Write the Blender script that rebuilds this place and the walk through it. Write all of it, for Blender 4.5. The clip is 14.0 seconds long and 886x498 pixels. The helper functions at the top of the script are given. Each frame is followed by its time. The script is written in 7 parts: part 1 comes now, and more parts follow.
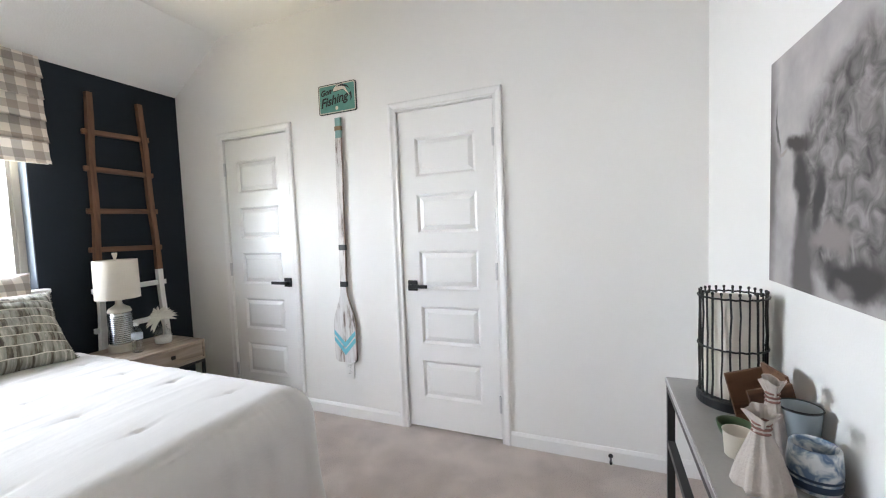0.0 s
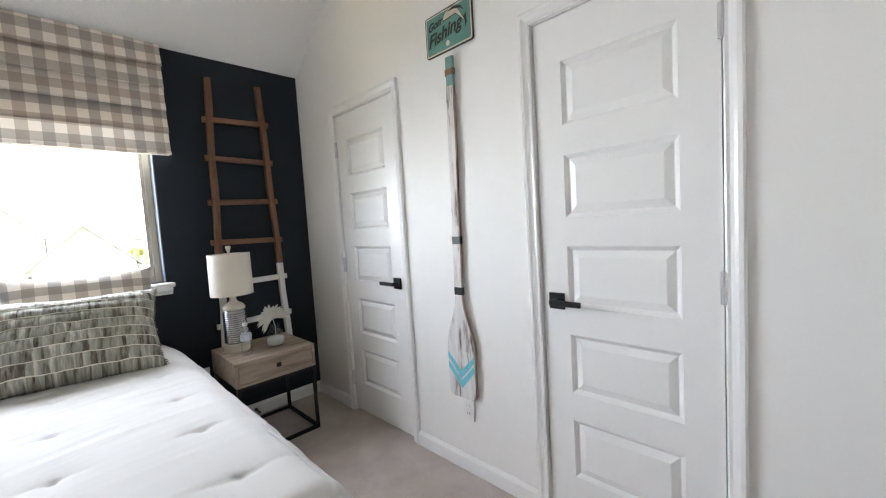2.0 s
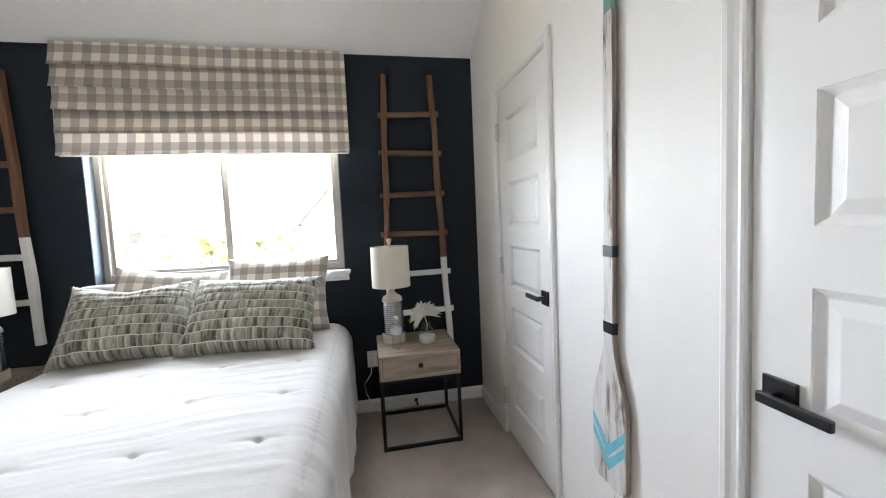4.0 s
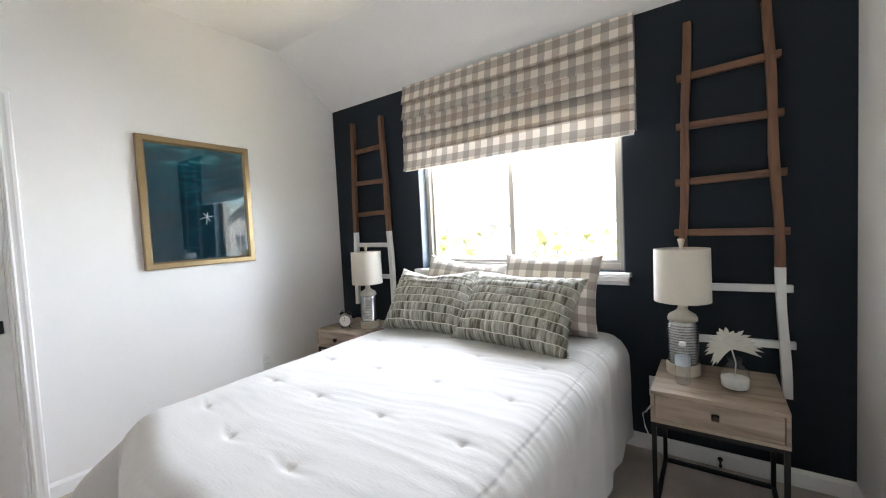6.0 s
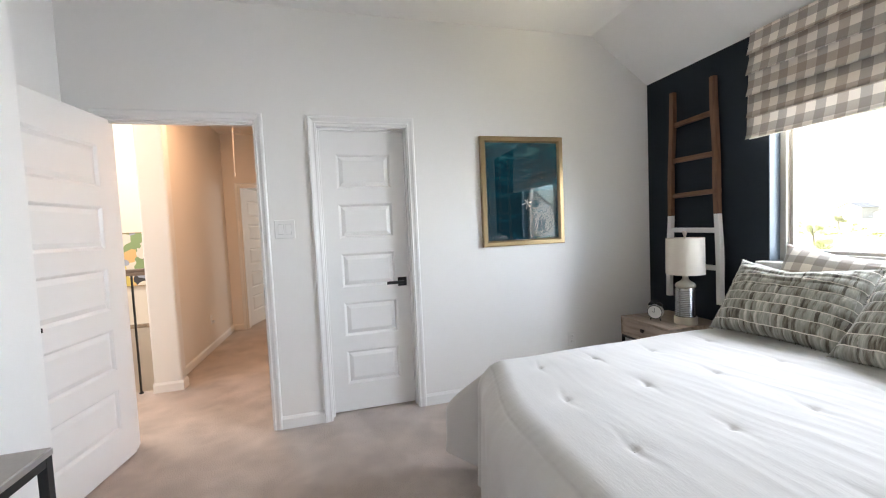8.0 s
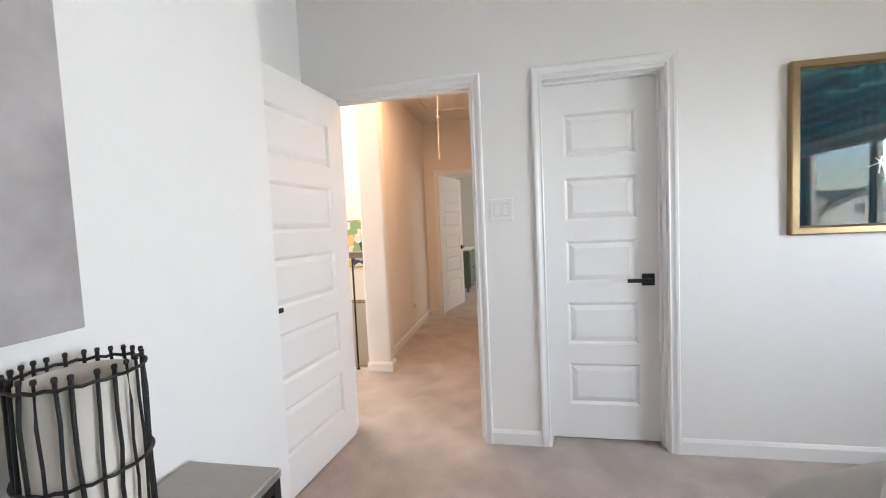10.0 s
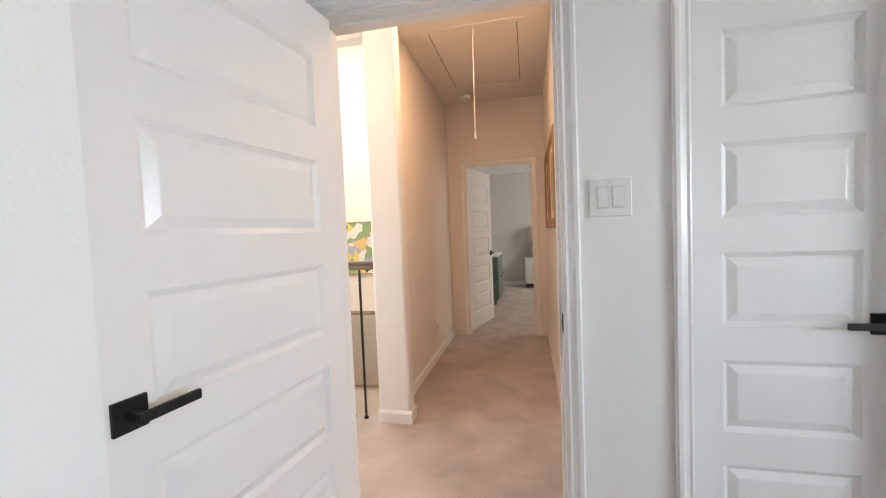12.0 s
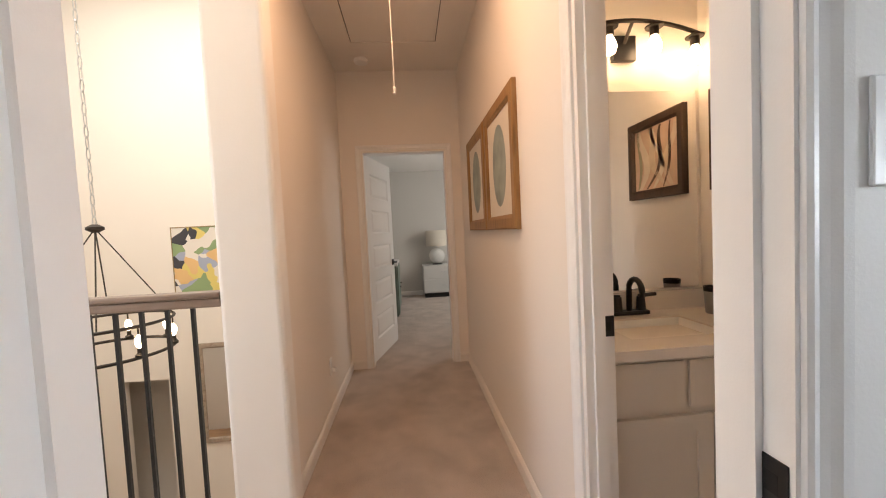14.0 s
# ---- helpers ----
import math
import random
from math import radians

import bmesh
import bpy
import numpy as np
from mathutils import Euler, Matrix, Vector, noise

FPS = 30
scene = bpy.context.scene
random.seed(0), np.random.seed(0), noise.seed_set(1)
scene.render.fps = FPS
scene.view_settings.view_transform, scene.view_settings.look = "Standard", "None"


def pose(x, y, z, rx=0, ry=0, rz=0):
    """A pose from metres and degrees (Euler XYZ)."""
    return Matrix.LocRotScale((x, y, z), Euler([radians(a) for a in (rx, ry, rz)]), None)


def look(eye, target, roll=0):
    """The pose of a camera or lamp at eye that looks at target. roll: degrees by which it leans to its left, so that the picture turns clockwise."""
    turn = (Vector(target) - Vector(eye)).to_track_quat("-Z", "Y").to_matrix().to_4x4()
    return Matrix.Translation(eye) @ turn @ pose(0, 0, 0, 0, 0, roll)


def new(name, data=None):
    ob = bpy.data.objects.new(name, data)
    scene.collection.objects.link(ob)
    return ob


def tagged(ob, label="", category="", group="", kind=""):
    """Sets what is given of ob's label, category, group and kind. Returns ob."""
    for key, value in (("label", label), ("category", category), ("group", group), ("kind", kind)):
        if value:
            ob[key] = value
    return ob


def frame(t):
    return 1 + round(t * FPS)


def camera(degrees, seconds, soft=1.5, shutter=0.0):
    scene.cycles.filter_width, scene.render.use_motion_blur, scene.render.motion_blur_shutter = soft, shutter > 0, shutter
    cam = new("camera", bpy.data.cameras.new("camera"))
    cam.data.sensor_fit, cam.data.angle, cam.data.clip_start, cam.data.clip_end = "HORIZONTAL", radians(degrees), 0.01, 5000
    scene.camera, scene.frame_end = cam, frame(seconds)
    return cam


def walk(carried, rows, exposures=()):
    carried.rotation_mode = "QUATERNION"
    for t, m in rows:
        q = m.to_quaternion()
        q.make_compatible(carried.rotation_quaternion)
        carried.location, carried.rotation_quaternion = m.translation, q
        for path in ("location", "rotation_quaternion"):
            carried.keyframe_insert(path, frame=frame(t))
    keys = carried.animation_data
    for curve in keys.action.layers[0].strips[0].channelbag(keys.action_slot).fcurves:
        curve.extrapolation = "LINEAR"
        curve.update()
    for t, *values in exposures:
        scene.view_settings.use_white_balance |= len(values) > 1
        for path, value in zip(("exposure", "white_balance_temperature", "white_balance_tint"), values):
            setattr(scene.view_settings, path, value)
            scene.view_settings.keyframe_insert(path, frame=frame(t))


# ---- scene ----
cam = camera(97.6, 14.0, soft=1.1)
PATH = [
    (0, (0.139, 0.294, 1.315), (-0.616, 2.143, 1.198), -2.2),
    (0.5, (0.03, 0.473, 1.323), (-0.879, 2.25, 1.197), -2.5),
    (1, (-0.052, 0.647, 1.304), (-1.122, 2.331, 1.166), -2.8),
    (1.5, (-0.117, 0.88, 1.288), (-1.353, 2.447, 1.158), -3.1),
    (2, (-0.202, 1.092, 1.286), (-1.614, 2.503, 1.151), -3.5),
    (2.2, (-0.244, 1.181, 1.284), (-1.725, 2.519, 1.151), -3.5),
    (4.3, (-0.433, 1.776, 1.318), (-2.423, 1.927, 1.179), -2.7),
    (4.5, (-0.486, 1.807, 1.308), (-2.482, 1.796, 1.173), -2.8),
    (5, (-0.592, 1.872, 1.316), (-2.544, 1.453, 1.192), -2.8),
    (5.5, (-0.648, 1.932, 1.325), (-2.473, 1.123, 1.212), -2.8),
    (6, (-0.656, 1.985, 1.322), (-2.293, 0.84, 1.223), -2.8),
    (6.5, (-0.637, 1.998, 1.325), (-2.027, 0.563, 1.232), -2.7),
    (7, (-0.607, 1.983, 1.322), (-1.709, 0.316, 1.232), -2.6),
    (7.5, (-0.559, 1.947, 1.315), (-1.359, 0.117, 1.223), -2.5),
    (8, (-0.5, 1.896, 1.317), (-1.011, -0.035, 1.212), -2.6),
    (8.5, (-0.418, 1.803, 1.31), (-0.67, -0.178, 1.194), -2.6),
    (9, (-0.315, 1.655, 1.299), (-0.337, -0.341, 1.179), -2.7),
    (9.2, (-0.284, 1.601, 1.292), (-0.204, -0.394, 1.176), -2.7),
    (11.3, (-0.044, 0.749, 1.269), (0.438, -1.189, 1.145), -2.6),
    (11.5, (0.008, 0.664, 1.258), (0.478, -1.278, 1.155), -2.5),
    (12, (0.11, 0.444, 1.274), (0.545, -1.506, 1.18), -2.3),
    (12.5, (0.177, 0.208, 1.26), (0.588, -1.748, 1.168), -2.4),
    (13, (0.235, -0.06, 1.272), (0.581, -2.028, 1.175), -2.4),
    (13.5, (0.341, -0.289, 1.255), (0.492, -2.281, 1.165), -2.1),
    (14, (0.433, -0.501, 1.273), (0.265, -2.492, 1.177), -2.8),
]
walk(cam, [(t, look(eye, target, roll)) for t, eye, target, roll in PATH], exposures=[(0, 2.84), (2, 2.62), (4.5, 2.72), (6.5, 2.78), (7.5, 2.58), (9, 2.62), (12, 2.48), (13, 2.36), (14, 2.26)])

# ---------------------------------------------------------------- light
world = bpy.data.worlds.new("world")
scene.world = world
world.use_nodes = True
wn = world.node_tree.nodes
sky = wn.new("ShaderNodeTexSky")
sky.sky_type = "NISHITA"
sky.sun_disc = False
sky.sun_elevation = radians(48)
sky.sun_rotation = radians(114)
wn["Background"].inputs["Strength"].default_value = 0.15
world.node_tree.links.new(sky.outputs[0], wn["Background"].inputs[0])


def lamp(name, kind, m, energy, colour, **more):
    data = bpy.data.lights.new(name, kind)
    data.energy, data.color = energy, colour
    ob = new(name, data)
    ob.matrix_world = m
    if kind == "AREA":
        data.shape, data.size, data.size_y = "RECTANGLE", more["size"], more["size_y"]
    elif kind == "SUN":
        data.angle = more["angle"]
    else:
        data.shadow_soft_size = more["radius"]
    return ob


# the sun stands behind the house, so none of it falls through the window
lamp("sun", "SUN", look((9, -4, 11), (0, 0, 0)), 3.4, (1.0, 0.95, 0.86), angle=radians(0.6))
# skylight that falls in through the window from above, and the glow of the sunlit ground below it
lamp("window_daylight", "AREA", look((-4.6, 0.815, 2.25), (-3.0, 0.815, 1.95)), 178, (0.835, 0.888, 0.985), size=3.6, size_y=3.0)
lamp("window_ground_light", "AREA", look((-4.5, 0.815, -1.25), (-3.1, 0.815, 1.40)), 190, (1.0, 0.875, 0.60), size=5.0, size_y=2.6)
# daylight in the far bedroom: a lamp in place of an unseen window
lamp("far_room_daylight", "AREA", look((-1.9, -6.2, 1.6), (0.4, -7.0, 0.9)), 6.5, (1.0, 0.95, 0.88), size=1.0, size_y=1.2)
# warm can light of the hall, itself out of view
lamp("hall_can_light", "AREA", look((0.48, -2.08, 2.745), (0.48, -2.08, 0)), 2.7, (1.0, 0.57, 0.32), size=0.14, size_y=0.14)
# unseen fill added to lift the landing and column; no can is known there
lamp("landing_fill_light", "AREA", look((1.20, -1.28, 2.745), (1.20, -1.28, 0)), 1.3, (1.0, 0.80, 0.62), size=0.14, size_y=0.14)
# neutral fill for the column front, through an added opening out of view
lamp("landing_added_daylight", "AREA", look((2.93, -1.42, 1.55), (1.0, -1.42, 1.45)), 3.0, (1.0, 0.94, 0.90), size=0.66, size_y=1.16)
# broad unseen overhead lamp added to brighten the tall stair hall
lamp("stair_hall_light", "AREA", look((3.3, -3.8, 4.9), (3.3, -3.8, 0)), 36, (1.0, 0.93, 0.84), size=1.6, size_y=1.2)

# ---------------------------------------------------------------- materials


def material(name, base, rough=0.5, metal=0.0, vary=0.06, scale=3.0, bump=0.0, bump_scale=60.0, fine=0.0, stretch=(1, 1, 1), spec=0.5, sheen=0.0, coords="Object"):
    """Principled paint or cloth with two scales of colour variation and a fine relief."""
    m = bpy.data.materials.new(name)
    m.use_nodes = True
    nt = m.node_tree
    n, l = nt.nodes, nt.links
    b = n["Principled BSDF"]
    b.inputs["Roughness"].default_value = rough
    b.inputs["Metallic"].default_value = metal
    b.inputs["Specular IOR Level"].default_value = spec
    if sheen:
        b.inputs["Sheen Weight"].default_value = sheen
    tc = n.new("ShaderNodeTexCoord")
    mp = n.new("ShaderNodeMapping")
    mp.inputs["Scale"].default_value = stretch
    l.new(tc.outputs[coords], mp.inputs[0])
    big = n.new("ShaderNodeTexNoise")
    big.inputs["Scale"].default_value = scale
    big.inputs["Detail"].default_value = 4
    l.new(mp.outputs[0], big.inputs["Vector"])
    small = n.new("ShaderNodeTexNoise")
    small.inputs["Scale"].default_value = bump_scale
    small.inputs["Detail"].default_value = 3
    l.new(mp.outputs[0], small.inputs["Vector"])
    mix = n.new("ShaderNodeMix")
    mix.data_type = "RGBA"
    lo = [max(0.0, c * (1 - vary)) for c in base]
    hi = [min(1.0, c * (1 + vary)) for c in base]
    mix.inputs[6].default_value = (*lo, 1)
    mix.inputs[7].default_value = (*hi, 1)
    if fine:
        add = n.new("ShaderNodeMath")
        add.operation = "MULTIPLY_ADD"
        l.new(small.outputs[0], add.inputs[0])
        add.inputs[1].default_value = fine
        l.new(big.outputs[0], add.inputs[2])
        sub = n.new("ShaderNodeMath")
        sub.operation = "SUBTRACT"
        l.new(add.outputs[0], sub.inputs[0])
        sub.inputs[1].default_value = fine * 0.5
        l.new(sub.outputs[0], mix.inputs[0])
    else:
        l.new(big.outputs[0], mix.inputs[0])
    l.new(mix.outputs[2], b.inputs["Base Color"])
    if bump:
        bp = n.new("ShaderNodeBump")
        bp.inputs["Strength"].default_value = 1.0
        bp.inputs["Distance"].default_value = bump
        l.new(small.outputs[0], bp.inputs["Height"])
        l.new(bp.outputs[0], b.inputs["Normal"])
    return m


def ramp_of(nt, source, stops):
    r = nt.nodes.new("ShaderNodeValToRGB")
    e = r.color_ramp.elements
    while len(e) < len(stops):
        e.new(0.5)
    for k, (p, c) in enumerate(stops):
        e[k].position, e[k].color = p, (*c, 1)
    nt.links.new(source, r.inputs[0])
    return r


def wood(name, light, dark, along="z", rough=0.55, scale=1.0, knots=True, coords="Object"):
    m = material(name, light, rough)
    nt = m.node_tree
    n, l = nt.nodes, nt.links
    b = n["Principled BSDF"]
    tc = n.new("ShaderNodeTexCoord")
    mp = n.new("ShaderNodeMapping")
    k = {"x": (0.12, 1, 1), "y": (1, 0.12, 1), "z": (1, 1, 0.12)}[along]
    mp.inputs["Scale"].default_value = [v * 22 * scale for v in k]
    info = n.new("ShaderNodeObjectInfo")
    comb = n.new("ShaderNodeVectorMath")
    comb.operation = "MULTIPLY_ADD"
    l.new(info.outputs["Random"], comb.inputs[0])
    comb.inputs[1].default_value = (37, 19, 53)
    l.new(tc.outputs[coords], comb.inputs[2])
    l.new(comb.outputs[0], mp.inputs[0])
    a = n.new("ShaderNodeTexNoise")
    a.inputs["Scale"].default_value = 1.0
    a.inputs["Detail"].default_value = 6
    a.inputs["Distortion"].default_value = 1.2
    l.new(mp.outputs[0], a.inputs["Vector"])
    r = ramp_of(nt, a.outputs[0], [(0.28, dark), (0.5, light), (0.72, [c * 1.15 for c in light])])
    l.new(r.outputs[0], b.inputs["Base Color"])
    bp = n.new("ShaderNodeBump")
    bp.inputs["Strength"].default_value = 0.5
    bp.inputs["Distance"].default_value = 0.002
    l.new(a.outputs[0], bp.inputs["Height"])
    l.new(bp.outputs[0], b.inputs["Normal"])
    return m


def glass_pane(name, tint=(1, 1, 1), face=0.04, edge=0.55):
    """Thin glass: clear, glossier towards its edges."""
    m = bpy.data.materials.new(name)
    m.use_nodes = True
    n, l = m.node_tree.nodes, m.node_tree.links
    n.remove(n["Principled BSDF"])
    tr, gl, mx, lw = n.new("ShaderNodeBsdfTransparent"), n.new("ShaderNodeBsdfGlossy"), n.new("ShaderNodeMixShader"), n.new("ShaderNodeLayerWeight")
    tr.inputs[0].default_value = (*tint, 1)
    gl.inputs["Roughness"].default_value = 0.01
    pw_, ma = n.new("ShaderNodeMath"), n.new("ShaderNodeMath")
    pw_.operation, ma.operation = "POWER", "MULTIPLY_ADD"
    pw_.inputs[1].default_value = 4.0
    ma.inputs[1].default_value, ma.inputs[2].default_value = edge, face
    l.new(lw.outputs["Facing"], pw_.inputs[0])
    l.new(pw_.outputs[0], ma.inputs[0])
    l.new(ma.outputs[0], mx.inputs[0])
    l.new(tr.outputs[0], mx.inputs[1])
    l.new(gl.outputs[0], mx.inputs[2])
    l.new(mx.outputs[0], n["Material Output"].inputs[0])
    return m


def glow(name, colour, strength):
    m = bpy.data.materials.new(name)
    m.use_nodes = True
    b = m.node_tree.nodes["Principled BSDF"]
    b.inputs["Base Color"].default_value = (*colour, 1)
    b.inputs["Emission Color"].default_value = (*colour, 1)
    b.inputs["Emission Strength"].default_value = strength
    return m


def gingham(name, check, cream, brown, grey, axes=(0, 2)):
    """Woven check: bands of brown and grey crossing on cream, with a fine weave."""
    m = material(name, cream, 0.9, bump=0.0006, bump_scale=900, sheen=0.2)
    nt = m.node_tree
    n, l = nt.nodes, nt.links
    b = n["Principled BSDF"]
    tc = n.new("ShaderNodeTexCoord")
    sep = n.new("ShaderNodeSeparateXYZ")
    l.new(tc.outputs["UV"], sep.inputs[0])

    def op(kind, a, c):
        q = n.new("ShaderNodeMath")
        q.operation = kind
        for i, v in enumerate((a, c)):
            if isinstance(v, (int, float)):
                q.inputs[i].default_value = v
            else:
                l.new(v, q.inputs[i])
        return q.outputs[0]

    def band(s):
        ph = op("MODULO", op("ADD", op("DIVIDE", s, check), 400.0), 4.0)
        on = op("LESS_THAN", op("MODULO", ph, 2.0), 1.0)
        first = op("LESS_THAN", ph, 2.0)
        return on, first

    u, fu = band(sep.outputs[0])
    v, fv = band(sep.outputs[1])
    weave = n.new("ShaderNodeTexNoise")
    weave.inputs["Scale"].default_value = 260
    l.new(tc.outputs["UV"], weave.inputs["Vector"])

    def tone(first):
        q = n.new("ShaderNodeMix")
        q.data_type = "RGBA"
        l.new(first, q.inputs[0])
        q.inputs[6].default_value = (*brown, 1)
        q.inputs[7].default_value = (*grey, 1)
        return q.outputs[2]

    def over(under, colour, amount):
        q = n.new("ShaderNodeMix")
        q.data_type = "RGBA"
        l.new(amount, q.inputs[0])
        if isinstance(under, tuple):
            q.inputs[6].default_value = (*under, 1)
        else:
            l.new(under, q.inputs[6])
        l.new(colour, q.inputs[7])
        return q.outputs[2]

    soft = op("ADD", 0.45, op("MULTIPLY", weave.outputs[0], 0.2))
    c1 = over(cream, tone(fu), op("MULTIPLY", u, soft))
    c2 = over(c1, tone(fv), op("MULTIPLY", v, soft))
    l.new(c2, b.inputs["Base Color"])
    thin = n.new("ShaderNodeBsdfTranslucent")
    l.new(c2, thin.inputs[0])
    both = n.new("ShaderNodeMixShader")
    both.inputs[0].default_value = 0.035
    l.new(b.outputs[0], both.inputs[1])
    l.new(thin.outputs[0], both.inputs[2])
    l.new(both.outputs[0], n["Material Output"].inputs[0])
    return m


WHITE = material("white_wall_paint", (0.845, 0.83, 0.805), 0.55, vary=0.015, scale=1.5, bump=0.0003, bump_scale=150)
CEIL = material("white_ceiling_paint", (0.87, 0.86, 0.84), 0.75, vary=0.015, scale=1.5, bump=0.002, bump_scale=110)
TRIM = material("white_semigloss_paint", (0.85, 0.84, 0.825), 0.28, vary=0.012, scale=6, bump=0.0002, bump_scale=300)
NAVY = material("navy_wall_paint", (0.0175, 0.0232, 0.0320), 0.65, spec=0.14, vary=0.12, scale=1.2, bump=0.0003, bump_scale=150)
# white paint again, with some of the warm lamplight put into its colour
LAMPLIT_WHITE = material("lamplit_white_wall_paint", (0.82, 0.77, 0.71), 0.6, vary=0.02, scale=1.5, bump=0.0003, bump_scale=150)
BLACK = material("matt_black_metal", (0.010, 0.010, 0.011), 0.38, vary=0.2, scale=9, spec=0.4)
STEEL = material("satin_steel", (0.62, 0.62, 0.63), 0.3, metal=1.0, vary=0.08, scale=20)
CARPET = material("greige_cut_pile_carpet", (0.55, 0.468, 0.415), 1.0, vary=0.34, scale=5.0, bump=0.012, bump_scale=170, fine=0.9, spec=0.1, sheen=0.3)
# brushed patches where the pile lies the other way
nt = CARPET.node_tree
pile = nt.nodes.new("ShaderNodeTexNoise")
pile.inputs["Scale"].default_value = 2.6
pile.inputs["Detail"].default_value = 3
pile.inputs["Distortion"].default_value = 0.8
tcn = nt.nodes.new("ShaderNodeTexCoord")
nt.links.new(tcn.outputs["Object"], pile.inputs["Vector"])
swept = ramp_of(nt, pile.outputs[0], [(0.42, (0.91, 0.90, 0.89)), (0.50, (0.97, 0.965, 0.96)), (0.58, (1.03, 1.03, 1.03))])
dye = nt.nodes.new("ShaderNodeMix")
dye.data_type, dye.blend_type = "RGBA", "MULTIPLY"
dye.inputs[0].default_value = 1.0
b_ = nt.nodes["Principled BSDF"]
nt.links.new(b_.inputs["Base Color"].links[0].from_socket, dye.inputs[6])
nt.links.new(swept.outputs[0], dye.inputs[7])
nt.links.new(dye.outputs[2], b_.inputs["Base Color"])
DUVET = material("white_crinkled_cotton", (0.595, 0.58, 0.562), 0.95, vary=0.02, scale=5, bump=0.0006, bump_scale=150, stretch=(1, 0.3, 1), spec=0.15, sheen=0.25)
LADDER_WOOD = wood("reddish_brown_pine", (0.150, 0.070, 0.036), (0.065, 0.028, 0.015), "z")
RUNG_WOOD = wood("reddish_brown_pine_rung", (0.155, 0.074, 0.038), (0.07, 0.031, 0.016), "y")
CHALK = material("chalky_white_paint", (0.76, 0.75, 0.73), 0.7, vary=0.06, scale=14, bump=0.0006, bump_scale=120)
OAK = wood("pale_washed_oak", (0.36, 0.285, 0.22), (0.215, 0.16, 0.115), "y", scale=0.8)
VINYL = material("almond_vinyl", (0.36, 0.335, 0.29), 0.4, vary=0.03, scale=8)
PLAID = gingham("taupe_gingham", 0.0465, (0.80, 0.735, 0.66), (0.28, 0.205, 0.150), (0.175, 0.152, 0.132))
SHADE = material("cream_linen_shade", (0.70, 0.64, 0.55), 0.9, vary=0.03, scale=30, bump=0.0004, bump_scale=700)
GALV = material("galvanised_ribbed_metal", (0.44, 0.45, 0.46), 0.26, metal=1.0, vary=0.15, scale=25)
CERAMIC = material("cream_glazed_ceramic", (0.62, 0.56, 0.46), 0.35, vary=0.06, scale=15)
CONCRETE = material("grey_concrete_top", (0.36, 0.345, 0.325), 0.45, vary=0.12, scale=7, bump=0.0006, bump_scale=90, fine=0.5)
CLEAR = glass_pane("clear_glass", (0.97, 0.98, 0.98))
PICTURE_GLASS = glass_pane("picture_glass", face=0.055, edge=0.30)
PLASTIC = material("white_plastic", (0.82, 0.81, 0.79), 0.3, vary=0.01, scale=10)
GOLD = material("brushed_gold_frame", (0.36, 0.265, 0.145), 0.36, metal=0.8, vary=0.12, scale=18, bump=0.0003, bump_scale=200)

# ---------------------------------------------------------------- builders


def part(name, bm, mat, parent=None, label="", smooth=False):
    me = bpy.data.meshes.new(name)
    bm.normal_update()
    bm.to_mesh(me)
    bm.free()
    if mat:
        me.materials.append(mat)
    if smooth:
        me.shade_smooth()
    ob = new(name, me)
    if parent is not None:
        ob.parent = parent
    if label:
        ob["label"] = label
    return ob


def base(name, m, label, category, group="", kind=""):
    ob = new(name)
    ob.empty_display_size = 0.05
    ob.matrix_world = m
    return tagged(ob, label, category, group, kind)


def box(bm, x0, x1, y0, y1, z0, z1, bevel=0.0, m=None, seg=2):
    """Adds one box, with rounded edges if bevel is given."""
    got = bmesh.ops.create_cube(bm, size=1)
    vs = got["verts"]
    bmesh.ops.scale(bm, vec=(abs(x1 - x0), abs(y1 - y0), abs(z1 - z0)), verts=vs)
    bmesh.ops.translate(bm, vec=((x0 + x1) / 2, (y0 + y1) / 2, (z0 + z1) / 2), verts=vs)
    if bevel:
        es = list({e for v in vs for e in v.link_edges})
        res = bmesh.ops.bevel(bm, geom=es, offset=bevel, segments=seg, profile=0.5, affect="EDGES")
        vs = list({v for f in res["faces"] for v in f.verts} | {v for v in vs if v.is_valid})
    if m is not None:
        bmesh.ops.transform(bm, matrix=m, verts=vs)
    return vs


def boxes(*items, bevel=0.0):
    bm = bmesh.new()
    for it in items:
        box(bm, *it, bevel=bevel)
    return bm


def lathe(profile, steps=40, m=None, closed=True, bm=None):
    """A turned shape from (radius, height) pairs round z."""
    bm = bm or bmesh.new()
    rings = []
    for r, z in profile:
        rings.append([bm.verts.new((r * math.cos(2 * math.pi * k / steps), r * math.sin(2 * math.pi * k / steps), z)) for k in range(steps)])
    for a, b in zip(rings, rings[1:]):
        for k in range(steps):
            bm.faces.new((a[k], a[(k + 1) % steps], b[(k + 1) % steps], b[k]))
    if closed:
        bm.faces.new(rings[0][::-1])
        bm.faces.new(rings[-1])
    if m is not None:
        bmesh.ops.transform(bm, matrix=m, verts=[v for r in rings for v in r])
    return bm


